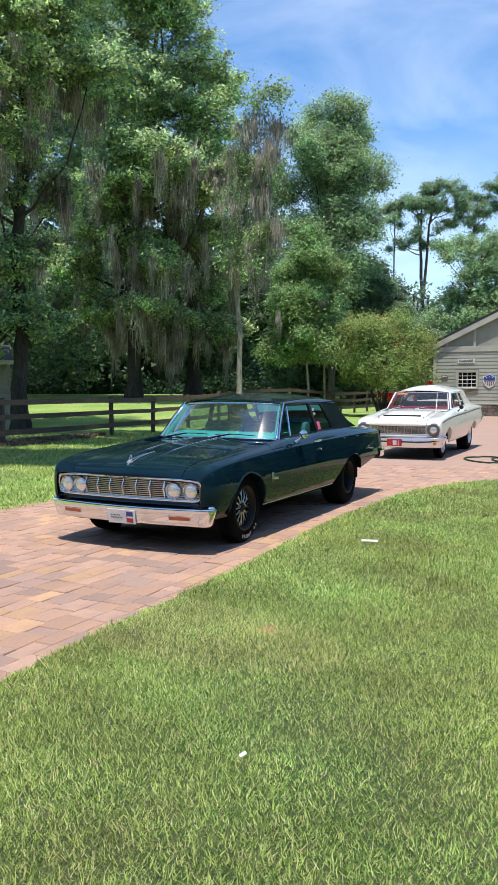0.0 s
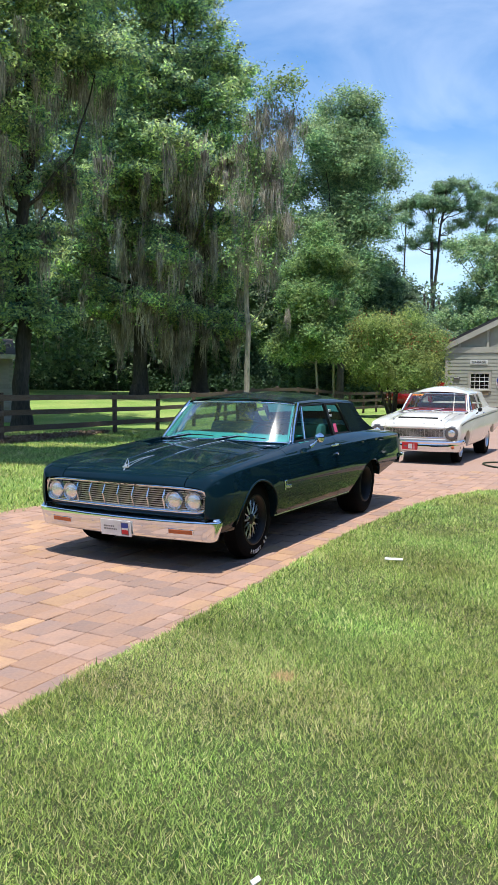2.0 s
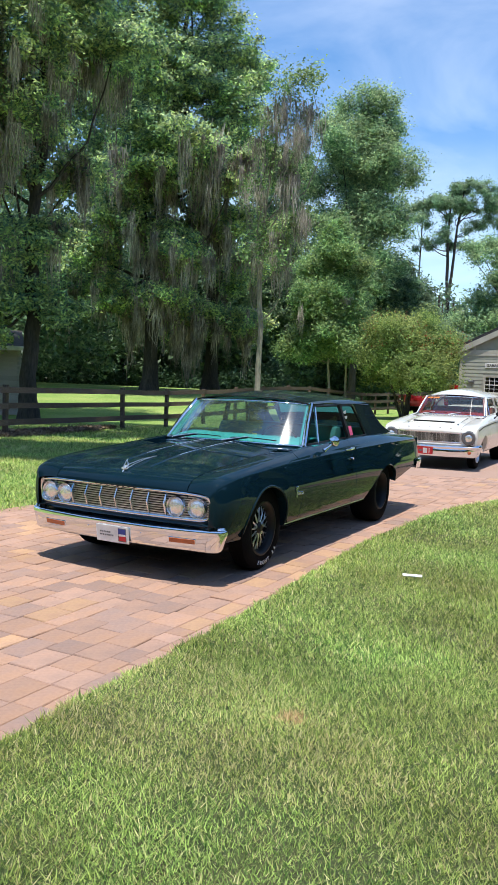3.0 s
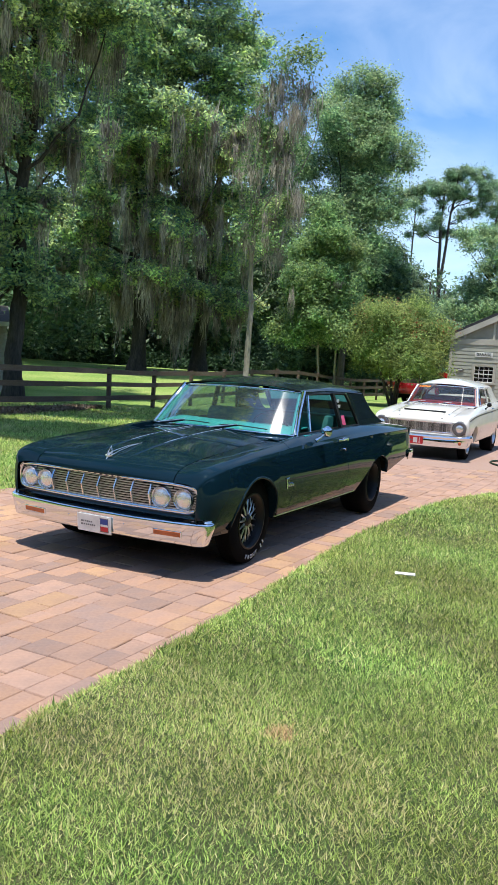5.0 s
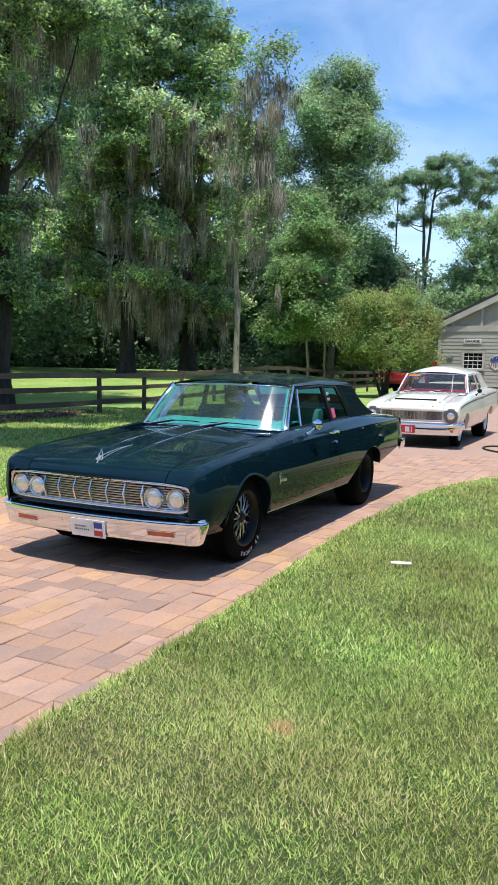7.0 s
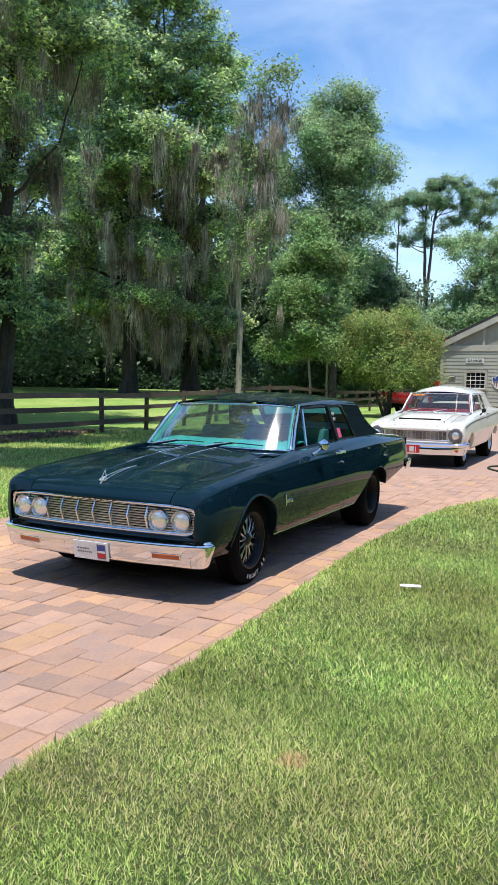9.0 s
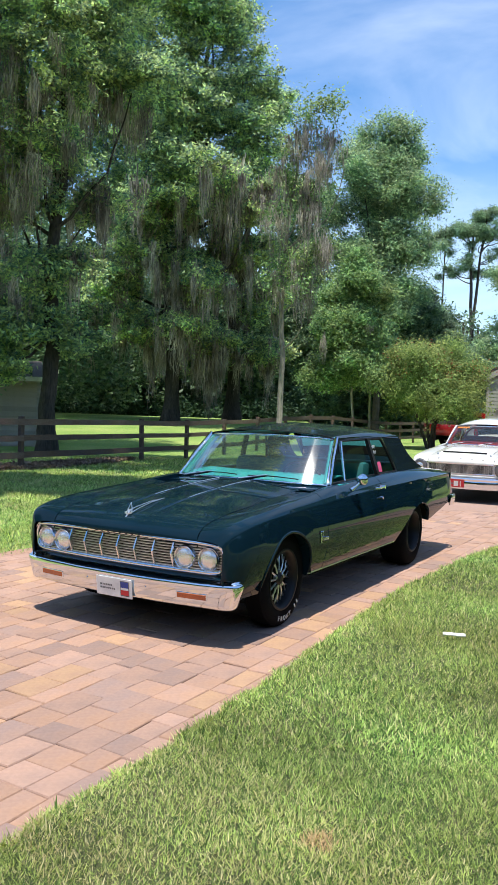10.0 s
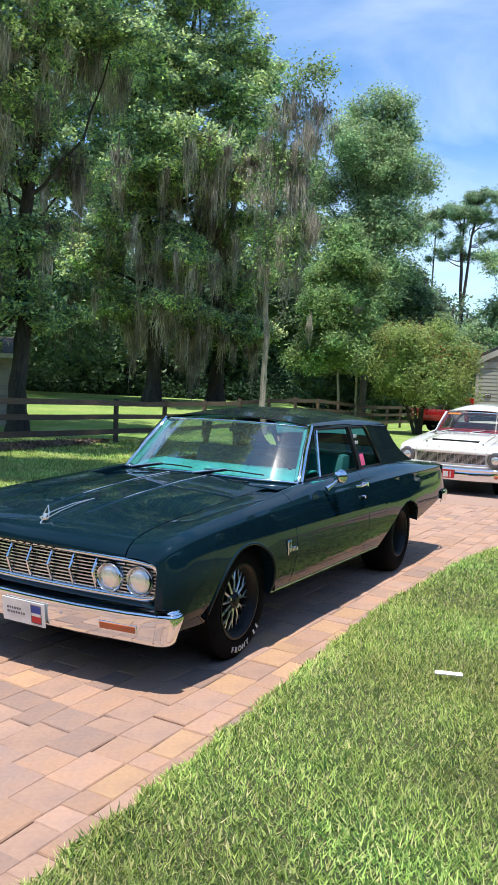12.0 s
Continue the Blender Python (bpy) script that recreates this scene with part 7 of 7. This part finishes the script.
quads_mesh("fallen_leaf", leaf_blades(rng, c, np.tile(np.array([0, -0.2, 0.8]), (len(c), 1)), 0.10, 0.05), M_LITTER, bed, per=3, label="loose brown oak leaves")


# ---- lawn grass ----
def build_grass():
    rng = np.random.default_rng(41)
    ey, ex = np.array(EDGE_Y), np.array(EDGE_X)
    ly, lx = np.array(LEFT_Y), np.array(LEFT_X)

    def blades(n, xr, yr, keep, ln, wd, root=-0.022):
        x, y = rng.uniform(*xr, n), rng.uniform(*yr, n)
        ok = keep(x, y)
        x, y = x[ok], y[ok]
        n = len(x)
        patch = np.sin(x * 2.1 + 0.7) * np.sin(y * 1.7) + 0.6 * np.sin(x * 5.3 + y * 3.1)
        l1 = ln * rng.uniform(0.45, 1.25, n) * (1 + 0.13 * patch)
        az = rng.uniform(0, 2 * math.pi, n)
        lean = rng.uniform(0.45, 1.50, n)
        d = np.stack([np.cos(az) * np.sin(lean), np.sin(az) * np.sin(lean), np.cos(lean)], axis=1)
        side = np.stack([-np.sin(az + rng.normal(0, 0.7, n)), np.cos(az + rng.normal(0, 0.7, n)), np.zeros(n)], axis=1)
        p = np.stack([x, y, np.array([gz(a, b) for a, b in zip(x, y)]) + root], axis=1)
        w = (wd * rng.uniform(0.6, 1.35, n))[:, None]
        tip = p + d * l1[:, None]
        v = np.stack([p - side * w / 2, p + side * w / 2, tip], axis=1).reshape(-1, 3)
        spot = np.hypot((x - 0.157) / 1.1, y - 4.26) < 0.062 + 0.016 * np.sin(40 * x)
        worn = (np.sin(x * 1.3 + 2) + np.sin(y * 1.9 + x)) > 1.35
        idx = ((rng.random(n) < 0.15) | (worn & (rng.random(n) < 0.25))).astype(int)
        idx[spot & (rng.random(n) < 0.85)] = 2
        return v, idx

    right = lambda x, y: x > np.interp(y, ey, ex) - 0.02 + 0.02 * np.sin(y * 9) * np.sin(y * 23)
    fan = lambda x, y: np.abs(x - 0.1) < 0.40 * (y + 0.8) + 0.5
    along = lambda x, y: (x - LITTER_A.x) * LITTER_D.x + (y - LITTER_A.y) * LITTER_D.y
    across = lambda x, y: np.abs((x - LITTER_A.x) * LITTER_D.y - (y - LITTER_A.y) * LITTER_D.x)
    bare = lambda x, y: across(x, y) > 0.6 * np.array([litter_half(q) for q in along(x, y)])
    left = lambda x, y: (x < np.interp(y, ly, lx) + 0.03) & bare(x, y)
    sets = [blades(560000, (-2.2, 2.6), (1.6, 5.0), lambda x, y: right(x, y) & fan(x, y), 0.042, 0.0057, 0.0),
            blades(330000, (-1.0, 4.2), (5.0, 8.5), lambda x, y: right(x, y) & fan(x, y), 0.048, 0.0086, 0.0),
            blades(200000, (0.3, 7.0), (8.5, 13.4), lambda x, y: right(x, y) & fan(x, y), 0.052, 0.0125, 0.0),
            blades(130000, (-1.8, 3.4), (1.6, 11.5), lambda x, y: right(x, y) & (x < np.interp(y, ey, ex) + 0.14), 0.060, 0.0095, 0.0),
            blades(140000, (-4.5, 9.0), (-5.5, 1.6), lambda x, y: right(x, y), 0.062, 0.026, 0.0),
            blades(130000, (-2.2, 9.0), (1.6, 13.3), lambda x, y: right(x, y) & ~fan(x, y), 0.060, 0.026, 0.0),
            blades(110000, (-9.0, -2.0), (7.5, 20.0), lambda x, y: left(x, y) & (x > -0.42 * y - 1.2), 0.075, 0.016),
            blades(60000, (-14.0, 2.0), (20.0, 27.0), lambda x, y: left(x, y) & (x > -0.42 * y - 1.2), 0.085, 0.030)]
    v = np.concatenate([s[0] for s in sets])
    idx = np.concatenate([s[1] for s in sets])
    g = quads_mesh("lawn_grass", v, M_GRASS, per=3, mats=[M_GRASS, M_STRAW, M_DRY], index=idx)
    tagged(g, "mown coarse green lawn grass with straw-coloured blades", "grass", kind="stuff")


build_grass()


# ---- driveway pavers ----
def build_pavers():
    rng = random.Random(52)
    ang = radians(64.5)
    a = Vector((math.cos(ang), math.sin(ang)))
    b = Vector((math.sin(ang), -math.cos(ang)))
    o = Vector((-2.0, 5.0))

    def inside(p):
        return drive_left(p.y) - 0.08 < p.x < drive_right(p.y) + 0.10

    spots = []
    row = -5.6
    k = 0
    while row < 8.5:
        w = (0.190, 0.190, 0.135, 0.190)[k % 4]
        k += 1
        s = -11.5 + rng.uniform(0, 0.2)
        while s < 12.0:
            ln = rng.choice((0.135, 0.190, 0.255, 0.255, 0.275))
            c = o + a * (s + ln / 2) + b * (row + w / 2)
            if -5.4 < c.y < 15.1 and inside(c):
                spots.append((c, ln, w))
            s += ln
        row += w
    near = sorted(range(len(spots)), key=lambda i: (spots[i][0] - Vector((-0.75, 5.2))).length)
    near = set(near[:300])
    meshes = {}

    def shape(ln, w, kind_no):
        wear = random.Random(kind_no * 7 + int(ln * 1000))
        hx, hy, ch = ln / 2 - 0.0035, w / 2 - 0.0035, 0.004
        v = [(x, y, z) for z, i in ((-0.03, 0.0), (-0.006, 0.0), (0.0, ch)) for x, y in ((-hx + i, -hy + i), (hx - i, -hy + i), (hx - i, hy - i), (-hx + i, hy - i))]
        jit = [(wear.uniform(-0.006, 0.002), wear.uniform(-0.006, 0.002)) for _ in range(4)]
        v = [(x + math.copysign(jit[j % 4][0], x), y + math.copysign(jit[j % 4][1], y), z) for j, (x, y, z) in enumerate(v)]
        f = [(8, 9, 10, 11)]
        for r in (0, 4):
            f += [(r + j, r + (j + 1) % 4, r + 4 + (j + 1) % 4, r + 4 + j) for j in range(4)]
        return v, f

    rest_v, rest_f, rest_m = [], [], []
    for i, (c, ln, w) in enumerate(spots):
        tone = rng.choices((0, 1, 2, 3), (0.34, 0.15, 0.20, 0.31) if c.y < 9.0 else (0.52, 0.03, 0.05, 0.40))[0]
        kind_no = rng.randrange(4)
        m = pose(c.x, c.y, rng.uniform(-0.004, 0.002), rng.uniform(-1.4, 1.4), rng.uniform(-1.4, 1.4), math.degrees(ang) + rng.uniform(-0.6, 0.6))
        if i in near:
            key = (ln, w, tone, kind_no)
            if key not in meshes:
                me = bpy.data.meshes.new("paver")
                v, f = shape(ln, w, kind_no)
                me.from_pydata(v, [], f)
                me.materials.append(M_PAVE[tone])
                meshes[key] = me
            ob = new("paver", meshes[key])
            ob.parent, ob.matrix_basis = GROUND_SLAB, m
        else:
            v, f = shape(ln, w, kind_no)
            q = len(rest_v)
            rest_v += [m @ Vector(p) for p in v]
            rest_f += [tuple(q + j for j in g) for g in f]
            rest_m += [tone] * len(f)
    me = bpy.data.meshes.new("more_pavers")
    me.from_pydata([tuple(v) for v in rest_v], [], rest_f)
    me.polygons.foreach_set("material_index", np.array(rest_m, dtype=np.int32))
    for mm in M_PAVE:
        me.materials.append(mm)
    ob = new("more_pavers", me)
    ob.parent = GROUND_SLAB
    tagged(ob, "pink, buff and mauve tumbled driveway pavers", kind="stuff")


build_pavers()
